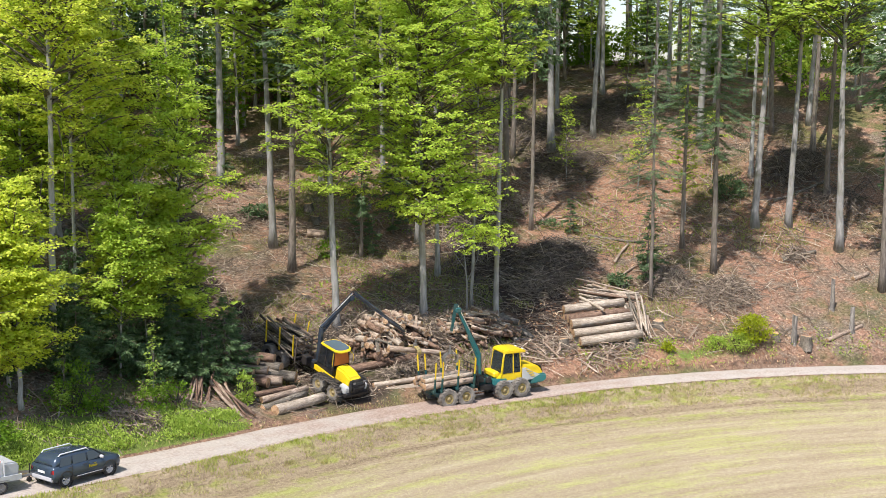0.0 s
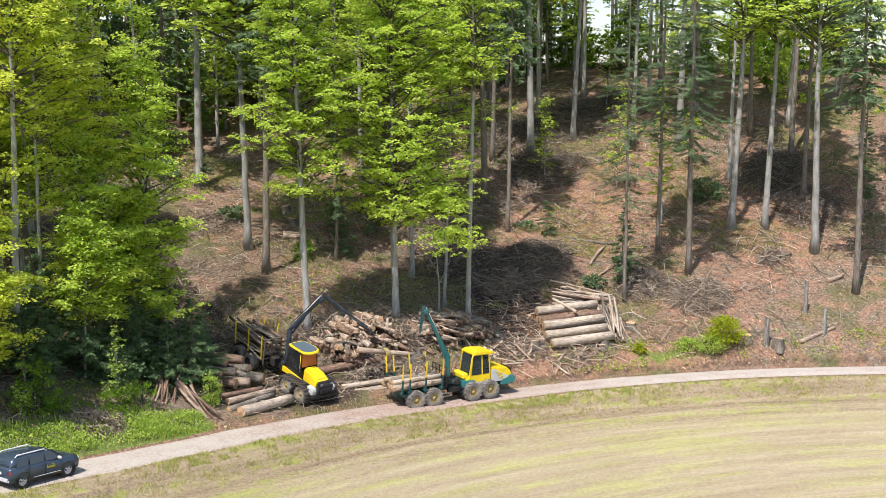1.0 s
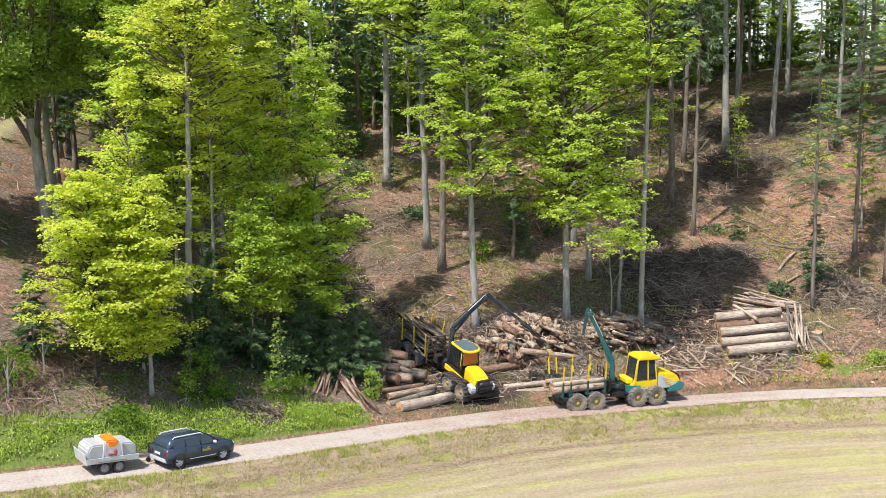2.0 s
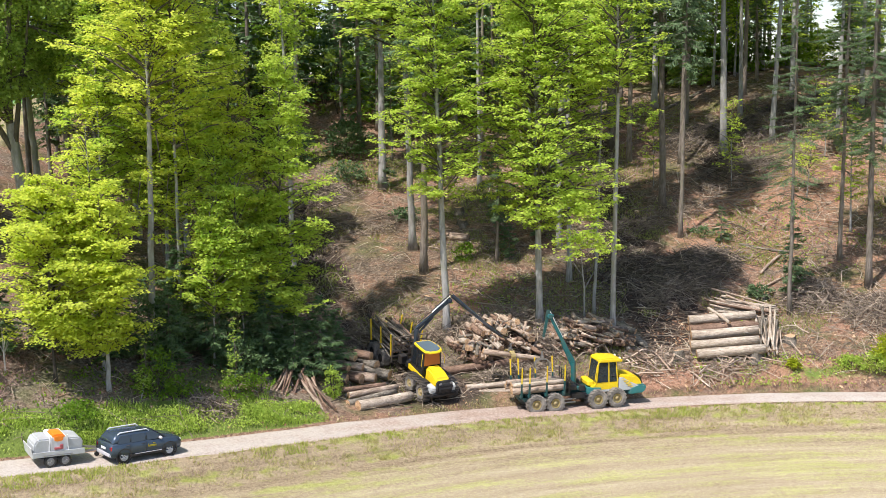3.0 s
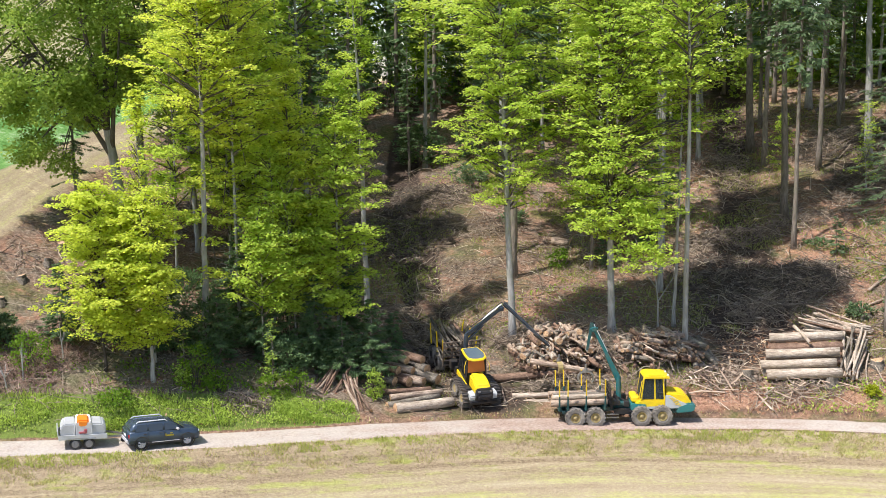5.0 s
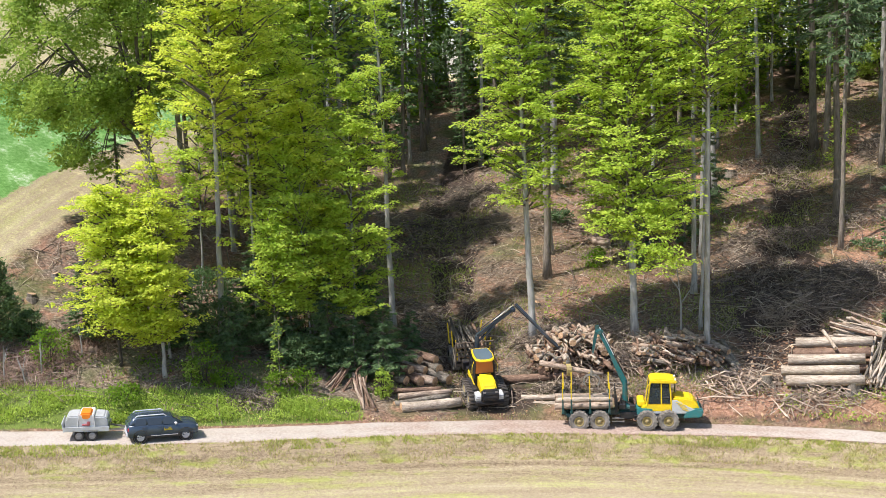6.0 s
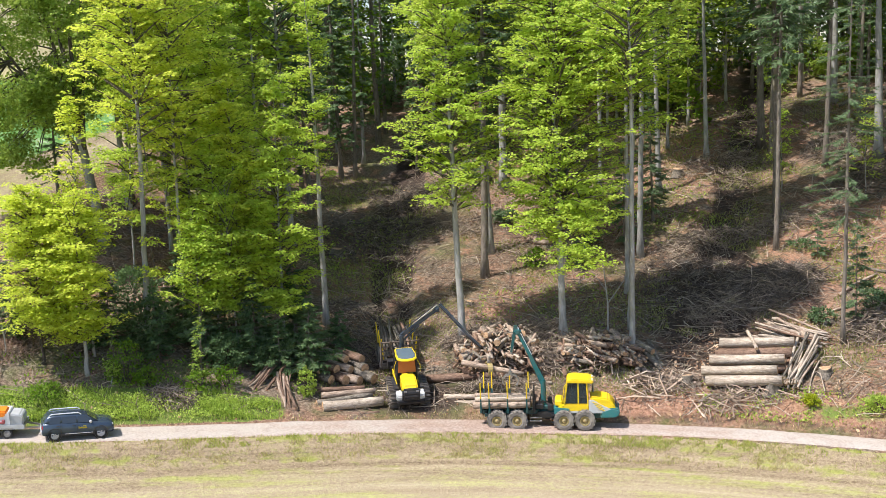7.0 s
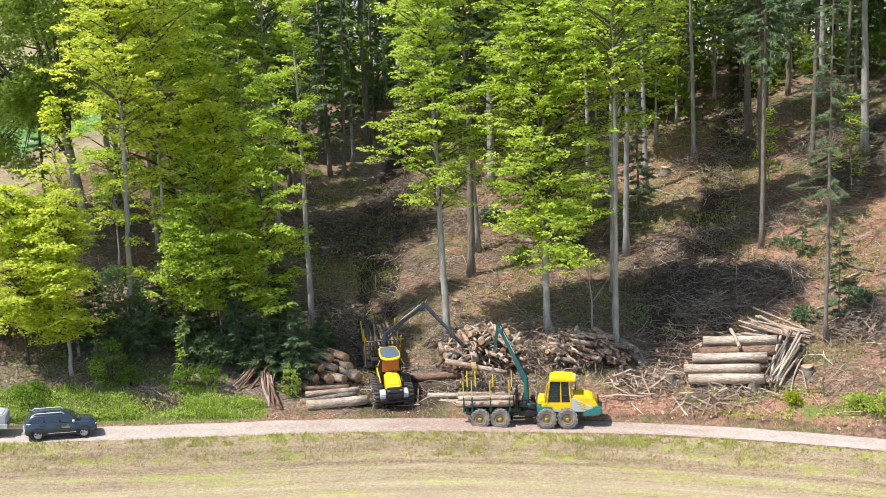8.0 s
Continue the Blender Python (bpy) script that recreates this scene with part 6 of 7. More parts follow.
for x, y, z, r in [(39.9, 61.9, 2.25, 0.36), (38.9, 62.0, 2.15, 0.32), (37.9, 62.1, 2.2, 0.35), (36.9, 62.2, 2.3, 0.32), (39.3, 62.7, 2.85, 0.31), (38.3, 62.8, 2.8, 0.28), (37.3, 62.9, 2.85, 0.33), (39.1, 63.2, 3.4, 0.30), (38.0, 63.4, 3.4, 0.28), (36.2, 62.9, 2.8, 0.27)]:
    lay_log((x, y, z), (x - 1.7 + 0.4 * math.sin(x * 9), y + 1.9 + 0.3 * math.sin(x * 5), z + 0.25), r, (LOG_GREY, LOG_BARK, LOG_PALE)[int(x * 10) % 3], "thick barked log with a fresh cut end in a stack", "logs beside the machine", bend=0.01)
# long logs lying between the two machines
for x0, y0, z0, x1, y1, z1, r in [(44.5, 59.45, 0.85, 50.4, 58.1, 0.95, 0.24), (44.7, 59.95, 0.95, 50.6, 58.7, 1.05, 0.22), (44.6, 59.65, 1.30, 50.0, 58.45, 1.38, 0.2), (46.4, 60.6, 1.35, 51.6, 59.6, 1.45, 0.17), (46.9, 61.0, 1.6, 52.2, 60.0, 1.7, 0.16)]:
    lay_log((x0, y0, z0), (x1, y1, z1), r, LOG_CLEAN, "long pale log lying on the ground beside the track", "long logs on the ground", bend=0.008)
lay_log(on_slope(43.6, 61.9, 0.3), on_slope(50.6, 61.0, 0.35), 0.3, LOG_BARK, "long reddish log under the heap", "long logs on the ground")

# the heap of short logs
def heap(x0, x1, yf, yb, high, n, group, tilt):
    """A tangled heap; the logs deep inside are one mesh, those on the outside are things."""
    core = []
    for i in range(n):
        u, w = log_rng.uniform(0, 1), log_rng.uniform(0, 1)
        x, y = x0 + (x1 - x0) * u, yf + (yb - yf) * w
        cap = high * (0.25 + 0.75 * math.sin(math.pi * min(max(u, 0.04), 0.96)) ** 0.6) * (0.30 + 0.70 * math.sin(math.pi * (0.12 + 0.68 * w)))
        lev = log_rng.uniform(0.0, 1.0) ** 0.45
        z = gz(x, y) + 0.1 + cap * lev
        ang = math.radians(-90 + log_rng.normal(tilt, 33))
        L, r = log_rng.uniform(0.7, 1.8), log_rng.choice([0.08, 0.1, 0.12, 0.16, 0.2, 0.27], p=[0.22, 0.22, 0.2, 0.16, 0.12, 0.08])
        dx, dy, dz = math.cos(ang) * L / 2, math.sin(ang) * L / 2, log_rng.normal(-0.12, 0.16) * L
        p0, p1 = (x - dx, y - dy, z - dz * 0.5), (x + dx, y + dy, z + dz * 0.5)
        if lev < 0.70:
            core.append(tube(np.array([p0, p1]), [r, r * 0.9], 8))
            continue
        mat = (LOG_BARK, LOG_PALE, LOG_CLEAN, LOG_GREY, LOG_PALE, LOG_PALE)[i % 6]
        lay_log(p0, p1, r, mat, "short crooked log in a tangled heap" if r < 0.18 else "thick short log with a fresh cut end in the heap", group, bend=0.09, segs=8)
    tagged(new("log_heap_core", mesh_np("log_heap_core", *join_np(core), LOG_BARK)), "short brown logs deep inside the heap", "logs", group, "stuff")


heap(46.0, 51.8, 61.2, 64.8, 2.3, 210, "heap of short logs", -12)
heap(53.0, 58.9, 60.4, 63.6, 1.7, 140, "second heap of short logs", 25)
for p0, p1, r in [((59.2, 62.4, 3.3), (60.0, 59.9, 2.1), 0.26), ((58.3, 63.3, 3.9), (59.7, 61.2, 3.2), 0.27), ((57.2, 62.2, 3.3), (58.5, 60.2, 2.7), 0.24), ((58.9, 62.0, 2.7), (58.2, 59.7, 2.2), 0.24), ((59.9, 63.3, 3.5), (60.2, 60.4, 2.2), 0.22)]:
    lay_log(p0, p1, r, LOG_GREY, "thick grey log on the end of the heap", "second heap of short logs", bend=0.02)
# split and rotten timber by the bushes
for i in range(13):
    a = log_rng.uniform(-0.8, 0.8)
    lay_log((33.1 + a + log_rng.normal(0, 0.3), 62.0 + log_rng.normal(0, 0.25), 3.7 + log_rng.normal(0, 0.25)), (31.5 + a * 1.2, 59.9 + log_rng.normal(0, 0.25), 2.0 + log_rng.uniform(0, 0.5)), log_rng.uniform(0.045, 0.10), (SPLIT_WOOD, LOG_BARK, LOG_PALE)[i % 3], "split reddish-brown timber leaning in a heap", "split timber", bend=0.05)
for i in range(8):
    a = log_rng.uniform(-0.4, 0.4)
    lay_log((33.6 + a + log_rng.normal(0, 0.2), 60.9 + log_rng.normal(0, 0.2), 2.9 + log_rng.uniform(0, 0.5)), (34.3 + a * 1.3 + log_rng.normal(0, 0.15), 58.4 + log_rng.normal(0, 0.2), 1.15 + log_rng.uniform(0, 0.45)), log_rng.uniform(0.045, 0.12), (LOG_BARK, LOG_PALE, SPLIT_WOOD)[i % 3], "split reddish-brown timber leaning in a heap", "split timber", bend=0.07)
lay_log((30.6, 63.0, 3.3), (34.5, 62.4, 3.3), 0.2, DARK_BARK, "dark mossy log under the firs", "split timber")

# loads
fm = FORW_M
for i, (y, z, r) in enumerate([(-0.75, 1.55, 0.22), (-0.25, 1.52, 0.2), (0.25, 1.53, 0.21), (0.72, 1.54, 0.22), (-0.5, 1.88, 0.17), (0.05, 1.86, 0.17), (0.5, 1.88, 0.16)]):
    lay_log(fm @ Vector((-7.3 + 0.1 * (i % 3), y, z)), fm @ Vector((-3.55, y * 0.95, z + 0.04)), r, (LOG_PALE, LOG_CLEAN, LOG_GREY)[i % 3], "log lying in the load space of the forwarder", "logs on the forwarder", bend=0.006)
tm = TRACKED_M
for i in range(34):
    y, k = -0.95 + 1.9 * ((i * 0.618) % 1), i // 8
    z = 1.42 + 0.26 * k + log_rng.uniform(0, 0.1)
    lay_log(tm @ Vector((-7.4 + log_rng.uniform(-0.9, 0.9), y * 1.05 + log_rng.normal(0, 0.22), z + log_rng.normal(0.1, 0.2))), tm @ Vector((-3.35 - log_rng.uniform(0, 0.8), y + log_rng.normal(0, 0.12), z + log_rng.normal(0, 0.1))), log_rng.uniform(0.05, 0.14), (LOG_GREY, DARK_BARK, DARK_BARK, LOG_GREY, LOG_BARK)[i % 5], "thin log loaded on the tracked machine", "logs on the tracked machine")
lay_log((45.9, 59.6, 3.7), (50.0, 58.5, 2.9), 0.2, LOG_PALE, "pale log hanging in the yellow grapple", "long logs on the ground", bend=0.005)


# ---- stumps and posts ----
def stump(x, y, r, h, group="stumps on the slope", mat=None, label="grey stump with a pale fresh cut top"):
    n = 14
    a = np.linspace(0, 2 * np.pi, n, endpoint=False)
    lob = 1 + 0.12 * np.sin(3 * a + x) + log_rng.normal(0, 0.05, n)
    rings = []
    for k, (rr, z) in enumerate([(1.65, -0.25), (1.25, 0.12), (1.05, h * 0.5), (1.0, h - 0.03), (0.93, h)]):
        lobe = 1 + (lob - 1) * (2.0 if k == 0 else 1.0)
        rings.append(np.stack([np.cos(a) * r * rr * lobe, np.sin(a) * r * rr * lobe, np.full(n, z) + (0.06 * np.cos(a + y) if k >= 3 else 0)], 1))
    v = np.concatenate(rings)
    f = [(i * n + k, i * n + (k + 1) % n, (i + 1) * n + (k + 1) % n, (i + 1) * n + k) for i in range(4) for k in range(n)] + [tuple(4 * n + k for k in range(n))]
    me = mesh_np("stump", v, f, [mat or LOG_GREY, CUT_WOOD])
    me.polygons[len(f) - 1].material_index = 1
    ob = new("stump", me)
    ob.location = (x, y, gz(x, y))
    return tagged(ob, label, "stump", group)


for x, y, r, h in [(66.15, 55.35, 0.40, 0.9), (70.1, 56.0, 0.40, 0.45), (61.2, 57.9, 0.36, 0.6), (77.7, 47.5, 0.42, 0.8), (37.4, 85.2, 0.48, 0.45), (56.2, 82.6, 0.5, 0.6), (57.6, 85.8, 0.42, 0.45), (58.4, 88.0, 0.4, 0.6), (91.3, 78.7, 0.4, 0.5), (70.8, 92.5, 0.5, 0.6), (69.0, 94.0, 0.4, 0.5),
                   (112, 90, 0.6, 0.7), (108.5, 88.5, 0.5, 0.7), (76.5, 49.5, 0.25, 0.4), (73.0, 62.0, 0.3, 0.4), (13.5, 71.5, 0.3, 0.4), (14.2, 74.0, 0.28, 0.4), (12.0, 69.0, 0.3, 0.35), (11.0, 66.0, 0.3, 0.4), (64.0, 86.5, 0.4, 0.5), (44.5, 98.0, 0.4, 0.4), (48.0, 73.0, 0.3, 0.3), (85.5, 92.0, 0.4, 0.5)]:
    stump(x, y, r, h)
for x, y, r, h in [(77.2, 48.3, 0.19, 2.3), (83.4, 48.8, 0.15, 2.6), (82.0, 46.2, 0.16, 2.0)]:
    stump(x, y, r, h, "tall cut posts", POST_WOOD, "tall grey weathered post-like stump")
for p0, p1, r, mat in [((79.5, 46.8), (83.2, 46.0), 0.16, LOG_PALE), ((86.6, 55.8), (90.0, 54.6), 0.2, LOG_GREY), ((88.5, 50.0), (90.2, 49.6), 0.22, LOG_PALE), ((56.4, 82.2), (55.0, 83.2), 0.42, LOG_PALE), ((71.0, 62.5), (76.0, 63.5), 0.10, LOG_PALE), ((75.0, 65.0), (78.6, 66.5), 0.12, LOG_PALE),
                       ((77.0, 70.0), (79.5, 66.2), 0.13, LOG_GREY), ((82.0, 78.5), (86.5, 77.5), 0.12, LOG_GREY), ((80.5, 77.6), (85.5, 77.0), 0.10, LOG_BARK), ((89.5, 98.5), (101.0, 101.5), 0.25, LOG_GREY), ((95, 62.5), (101, 60.5), 0.15, LOG_GREY), ((58.5, 60.2), (61.6, 57.6), 0.13, LOG_PALE), ((57.6, 59.6), (60.2, 57.2), 0.11, LOG_PALE),
                       ((13.8, 57.2), (15.0, 56.3), 0.07, LOG_PALE), ((60.2, 58.4), (62.0, 57.3), 0.18, LOG_PALE)]:
    lay_log(on_slope(*p0, r * 0.8), on_slope(*p1, r * 0.8), r, mat, "felled log lying on the slope", "felled logs on the slope", bend=0.02)


def shed():
    x, y = 5.5, 58.7
    s = thing("wooden_shed", pose(x, y, gz(x, y) - 0.1, 0, 0, 8), "small weathered wooden shed at the wood's edge", "shed")
    w, d, h = 3.4, 2.6, 2.35
    for i in range(21):
        px = -w / 2 + (i + 0.5) * w / 21
        part("board", boxed((w / 21 - 0.012, 0.03, h + log_rng.uniform(-0.03, 0.03)), (px, -d / 2, h / 2), 0.004), SHED_WOOD, s)
    for i in range(17):
        py = -d / 2 + (i + 0.5) * d / 17
        for sx in (-1, 1):
            part("board", boxed((0.03, d / 17 - 0.012, h + log_rng.uniform(-0.03, 0.03)), (sx * w / 2, py, h / 2), 0.004), SHED_WOOD, s)
    part("back_wall", boxed((w, 0.05, h), (0, d / 2, h / 2), 0.01), SHED_WOOD, s)
    part("roof", boxed((w + 0.9, d + 0.6, 0.07), (0, 0, h + 0.14), 0.02, Matrix.Rotation(0.10, 3, "X")), SHED_WOOD, s, "weathered flat board roof")
    window = new("window")
    window.parent = s
    for px, pz, sw, sh in ((0.62, 1.92, 0.62, 0.07), (0.62, 1.28, 0.62, 0.07), (0.34, 1.6, 0.06, 0.7), (0.90, 1.6, 0.06, 0.7), (0.62, 1.6, 0.04, 0.6), (0.62, 1.6, 0.5, 0.04)):
        part("window_bar", boxed((sw, 0.06, sh), (px, -d / 2 - 0.04, pz), 0.008), POST_WOOD, window, "weathered pale window bar")
    part("pane", boxed((0.52, 0.02, 0.6), (0.62, -d / 2 - 0.025, 1.6), 0), CAR_GLASS, window, "dark dusty pane")
    part("door", boxed((0.75, 0.05, 1.95), (-0.75, -d / 2 - 0.045, 1.0), 0.01), POST_WOOD, s, "pale grey weathered door")
    part("foundation", boxed((w - 0.1, d - 0.1, 0.3), (0, 0, 0.0), 0.03), POST_WOOD, s)



shed()


# ---- brushwood, chips, herbs and grass ----
def stick_mesh(name, base, azim, length, radius, rise, rng, mat):
    """Crooked three-sided sticks: all arrays of one length."""
    n = len(base)
    k = np.stack([np.cos(azim), np.sin(azim), rise], 1)
    k /= np.linalg.norm(k, axis=1, keepdims=True)
    side = np.stack([-np.sin(azim), np.cos(azim), np.zeros(n)], 1)
    up = np.cross(k, side)
    crook = rng.normal(0, 0.09, (n, 2)) * length[:, None]
    rows = []
    for t, taper in ((-0.5, 1.0), (0.05, 0.8), (0.5, 0.35)):
        c = base + k * (t * length)[:, None]
        if t == 0.05:
            c = c + side * crook[:, :1] + np.array([0, 0, 1.0]) * np.abs(crook[:, 1:])
        for a in (0.0, 2.1, 4.2):
            rows.append(c + (side * math.cos(a) + up * math.sin(a)) * (radius * taper)[:, None])
    v = np.stack(rows, 1).reshape(-1, 3)
    quad = np.array([(r * 3 + j, r * 3 + (j + 1) % 3, (r + 1) * 3 + (j + 1) % 3, (r + 1) * 3 + j) for r in (0, 1) for j in range(3)])
    f = (np.arange(n)[:, None, None] * 9 + quad[None]).reshape(-1, 4)
    return mesh_np(name, v, f, mat)


def slope_tilt(x, y, az):
    e = 0.4
    return (ground_z(x + np.cos(az) * e, y + np.sin(az) * e) - ground_z(x - np.cos(az) * e, y - np.sin(az) * e)) / (2 * e)


def scatter_sticks(name, label, n, area, seed, size=(0.5, 2.6), thick=(0.014, 0.042), lift=0.12, keep=None, mat=None, upright=0.12):
    rng = np.random.default_rng(seed)
    x, y = rng.uniform(area[0], area[1], n), rng.uniform(area[2], area[3], n)
    ok = (from_road(x, y) > 2.2) & (x > wood_edge(y) + 0.5)
    if keep:
        ok &= keep(x, y, rng)
    x, y = x[ok], y[ok]
    az = rng.uniform(0, 2 * np.pi, len(x))
    L = rng.uniform(0, 1, len(x)) ** 2 * (size[1] - size[0]) + size[0]
    r = rng.uniform(thick[0], thick[1], len(x)) * (0.6 + 0.4 * L / size[1])
    base = np.stack([x, y, ground_z(x, y) + r + np.abs(rng.normal(0, lift, len(x)))], 1)
    me = stick_mesh(name, base, az, L, r, slope_tilt(x, y, az) + rng.normal(0, upright, len(x)), rng, mat or STICK)
    return tagged(new(name, me), label, "brushwood", kind="stuff")


def patchy(x, y, rng):
    p = 0.5 + 0.5 * np.sin(x * 0.55 + 1.5 * np.sin(y * 0.33)) * np.sin(y * 0.5 + 1.1 * np.sin(x * 0.27))
    return rng.uniform(0, 1, len(x)) < 0.18 + 0.9 * p


scatter_sticks("fallen_branches", "grey-brown cut branches and twigs strewn over the slope", 15000, (8, 106, 52, 104), 5, keep=patchy)
scatter_sticks("fallen_branches", "fine pale twigs strewn over the lower slope", 11000, (30, 95, 44, 84), 6, (0.3, 1.4), (0.010, 0.026), 0.10, keep=patchy, upright=0.25)
scatter_sticks("fallen_branches", "pale dry twigs and stalks beside the skid trail", 9000, (34, 62, 60, 84), 8, (0.3, 1.5), (0.010, 0.026), 0.12, keep=patchy, upright=0.35)
scatter_sticks("fallen_branches", "grey branches strewn under the trees on the upper slope", 4500, (74, 108, 56, 104), 9, (0.8, 3.0), (0.02, 0.05), 0.15, keep=patchy, upright=0.2)
scatter_sticks("fallen_branches", "bleached and barkless branches lying on the slope", 2200, (38, 102, 50, 96), 10, (0.5, 2.0), (0.018, 0.04), 0.14, keep=patchy, mat=PALE_STICK, upright=0.2)
scatter_sticks("fallen_branches", "thicker broken branches lying on the slope", 900, (40, 104, 46, 104), 7, (1.2, 4.0), (0.03, 0.065), 0.12)


def brush_heap(x, y, rx, ry, high, n, seed, label, size=(0.8, 3.0), thick=(0.014, 0.042), mat=None, upright=0.45):
    rng = np.random.default_rng(seed)
    a, q = rng.uniform(0, 2 * np.pi, n), np.sqrt(rng.uniform(0, 1, n))
    px, py = x + np.cos(a) * q * rx, y + np.sin(a) * q * ry
    az = rng.uniform(0, 2 * np.pi, n)
    L = rng.uniform(size[0], size[1], n)
    top = high * (1 - q ** 2) * (0.8 + 0.2 * np.sin(px * 1.7) * np.sin(py * 2.1))
    base = np.stack([px, py, ground_z(px, py) + 0.05 + top * rng.uniform(0.1, 1, n) ** 0.5], 1)
    me = stick_mesh("brush_heap", base, az, L, rng.uniform(thick[0], thick[1], n), slope_tilt(px, py, az) + rng.normal(0, upright, n), rng, mat or STICK)
    return tagged(new("brush_heap", me), label, "brush heap", "brush heaps", kind="stuff")


# stick wood darkened for heaps under the trees: the shade is in the colour
SHADED_STICK = island_mat("shaded_twigs", [(0.0, (0.04, 0.033, 0.026)), (0.6, (0.15, 0.125, 0.098)), (1.0, (0.36, 0.30, 0.23))])
brush_heap(71.2, 68.6, 4.2, 2.6, 1.5, 1100, 1, "dark heap of cut brushwood on the slope", mat=SHADED_STICK)
brush_heap(70.6, 67.6, 4.2, 2.6, 1.2, 500, 31, "paler branches on the brush heap")
brush_heap(66.3, 66.0, 2.6, 2.0, 0.8, 350, 2, "low heap of dark brushwood")
brush_heap(78.2, 55.4, 3.0, 2.2, 1.1, 700, 3, "heap of bleached grey brushwood", (0.8, 2.6), (0.012, 0.04))
brush_heap(75.6, 59.8, 2.6, 1.8, 1.0, 420, 4, "heap of pale branches under the firs")
POLE_STICK = island_mat("pale_crooked_branches", [(0.0, (0.16, 0.11, 0.08)), (0.4, (0.38, 0.28, 0.20)), (1.0, (0.66, 0.55, 0.42))])
brush_heap(48.9, 63.0, 2.9, 1.8, 2.3, 170, 24, "crooked pale branches on top of the log heap", (0.7, 2.0), (0.035, 0.075), POLE_STICK, 0.35)
brush_heap(56.0, 62.1, 3.0, 1.6, 1.7, 120, 25, "crooked pale branches on top of the log heap", (0.8, 2.4), (0.035, 0.075), POLE_STICK, 0.25)
brush_heap(64.0, 55.6, 3.2, 1.2, 0.5, 60, 26, "broken pale poles below the stacked logs", (1.0, 3.0), (0.03, 0.07), POLE_STICK, 0.25)
brush_heap(58.6, 58.2, 1.8, 1.2, 0.5, 40, 27, "broken pale poles at the end of the heap", (1.0, 3.2), (0.03, 0.08), POLE_STICK, 0.25)
brush_heap(52.3, 62.6, 1.3, 1.6, 1.5, 420, 5, "tangle of dry branches between the log heaps", (0.8, 2.4))
brush_heap(50.0, 66.8, 5.0, 1.6, 0.8, 800, 6, "row of brushwood behind the log heap")
brush_heap(40.2, 68.3, 3.6, 2.4, 0.8, 600, 7, "dry brushwood beside the skid trail")
brush_heap(55.8, 64.2, 3.4, 1.0, 0.9, 350, 8, "dry branches behind the heap")
brush_heap(88.2, 55.4, 1.5, 1.0, 0.8, 160, 9, "broken branches round an uprooted stump", (0.6, 2.0), (0.02, 0.05))
brush_heap(64.5, 55.2, 3.4, 1.3, 0.4, 170, 10, "pale broken branches below the stacked logs", (0.5, 2.2))
brush_heap(59.8, 57.6, 2.4, 1.4, 0.4, 120, 11, "pale broken branches at the end of the heap", (0.5, 2.4))
brush_heap(85.5, 80.5, 5.0, 3.2, 1.2, 900, 18, "dark brushwood in the shade on the slope", mat=SHADED_STICK)
brush_heap(101.0, 64.0, 4.5, 3.0, 1.2, 700, 19, "dark brushwood in the shade under the trees", mat=SHADED_STICK)
brush_heap(41.0, 88.0, 6.5, 5.0, 0.5, 1100, 20, "dark twigs strewn beside the upper skid trail", (0.5, 2.0), mat=SHADED_STICK)
brush_heap(95.5, 87.0, 6.0, 3.6, 1.3, 1100, 32, "dark brushwood heaped under the crest", mat=SHADED_STICK)
brush_heap(101.0, 85.0, 5.0, 3.5, 1.2, 800, 33, "dark brushwood heaped under the crest", mat=SHADED_STICK)
brush_heap(69.0, 78.0, 5.5, 1.7, 0.7, 520, 34, "windrow of pale branches across the slope", (0.6, 2.4))
brush_heap(75.5, 77.5, 4.0, 1.5, 0.6, 320, 35, "windrow of pale branches across the slope", (0.6, 2.4))
brush_heap(47.5, 96.0, 4.5, 2.4, 0.8, 500, 36, "grey brushwood on the upper slope", (0.6, 2.4))
brush_heap(50.5, 88.0, 4.0, 2.2, 0.6, 380, 37, "grey brushwood on the upper slope", (0.6, 2.2))
brush_heap(74.5, 92.5, 4.5, 2.4, 0.7, 420, 38, "grey brushwood on the upper slope", (0.6, 2.4))
brush_heap(38.0, 73.5, 2.6, 2.2, 0.7, 450, 21, "bleached twigs beside the skid trail", (0.6, 2.0))
brush_heap(65.5, 72.0, 4.5, 4.5, 0.4, 700, 22, "dark twigs strewn on the shaded slope", (0.5, 2.0), mat=SHADED_STICK)
brush_heap(45.5, 96.5, 5.0, 3.0, 0.8, 600, 12, "dark brushwood beside the upper skid trail", mat=SHADED_STICK)
brush_heap(88.5, 89.5, 6.5, 3.0, 1.2, 900, 13, "dark brushwood under the crest", mat=SHADED_STICK)
brush_heap(97.5, 57.5, 3.6, 3.0, 1.4, 500, 14, "dark brushwood under the trees", mat=SHADED_STICK)
RED_TWIG = island_mat("red_brown_twigs", [(0.0, (0.11, 0.065, 0.05)), (0.55, (0.28, 0.18, 0.14)), (1.0, (0.50, 0.38, 0.30))])
brush_heap(11.6, 58.9, 3.8, 1.8, 0.7, 900, 15, "thorny dry brushwood at the wood's edge", (0.4, 1.5), (0.010, 0.024), RED_TWIG)
brush_heap(14.5, 61.5, 3.0, 2.2, 0.6, 500, 28, "dry red-brown stalks on the bank", (0.4, 1.6), (0.008, 0.02), RED_TWIG, 0.8)
brush_heap(26.5, 57.7, 1.7, 0.9, 0.5, 260, 16, "dry twigs at the foot of the bank", (0.5, 1.5))
brush_heap(48.5, 60.3, 3.4, 0.7, 0.5, 300, 17, "dry twigs in front of the heap", (0.4, 1.6))


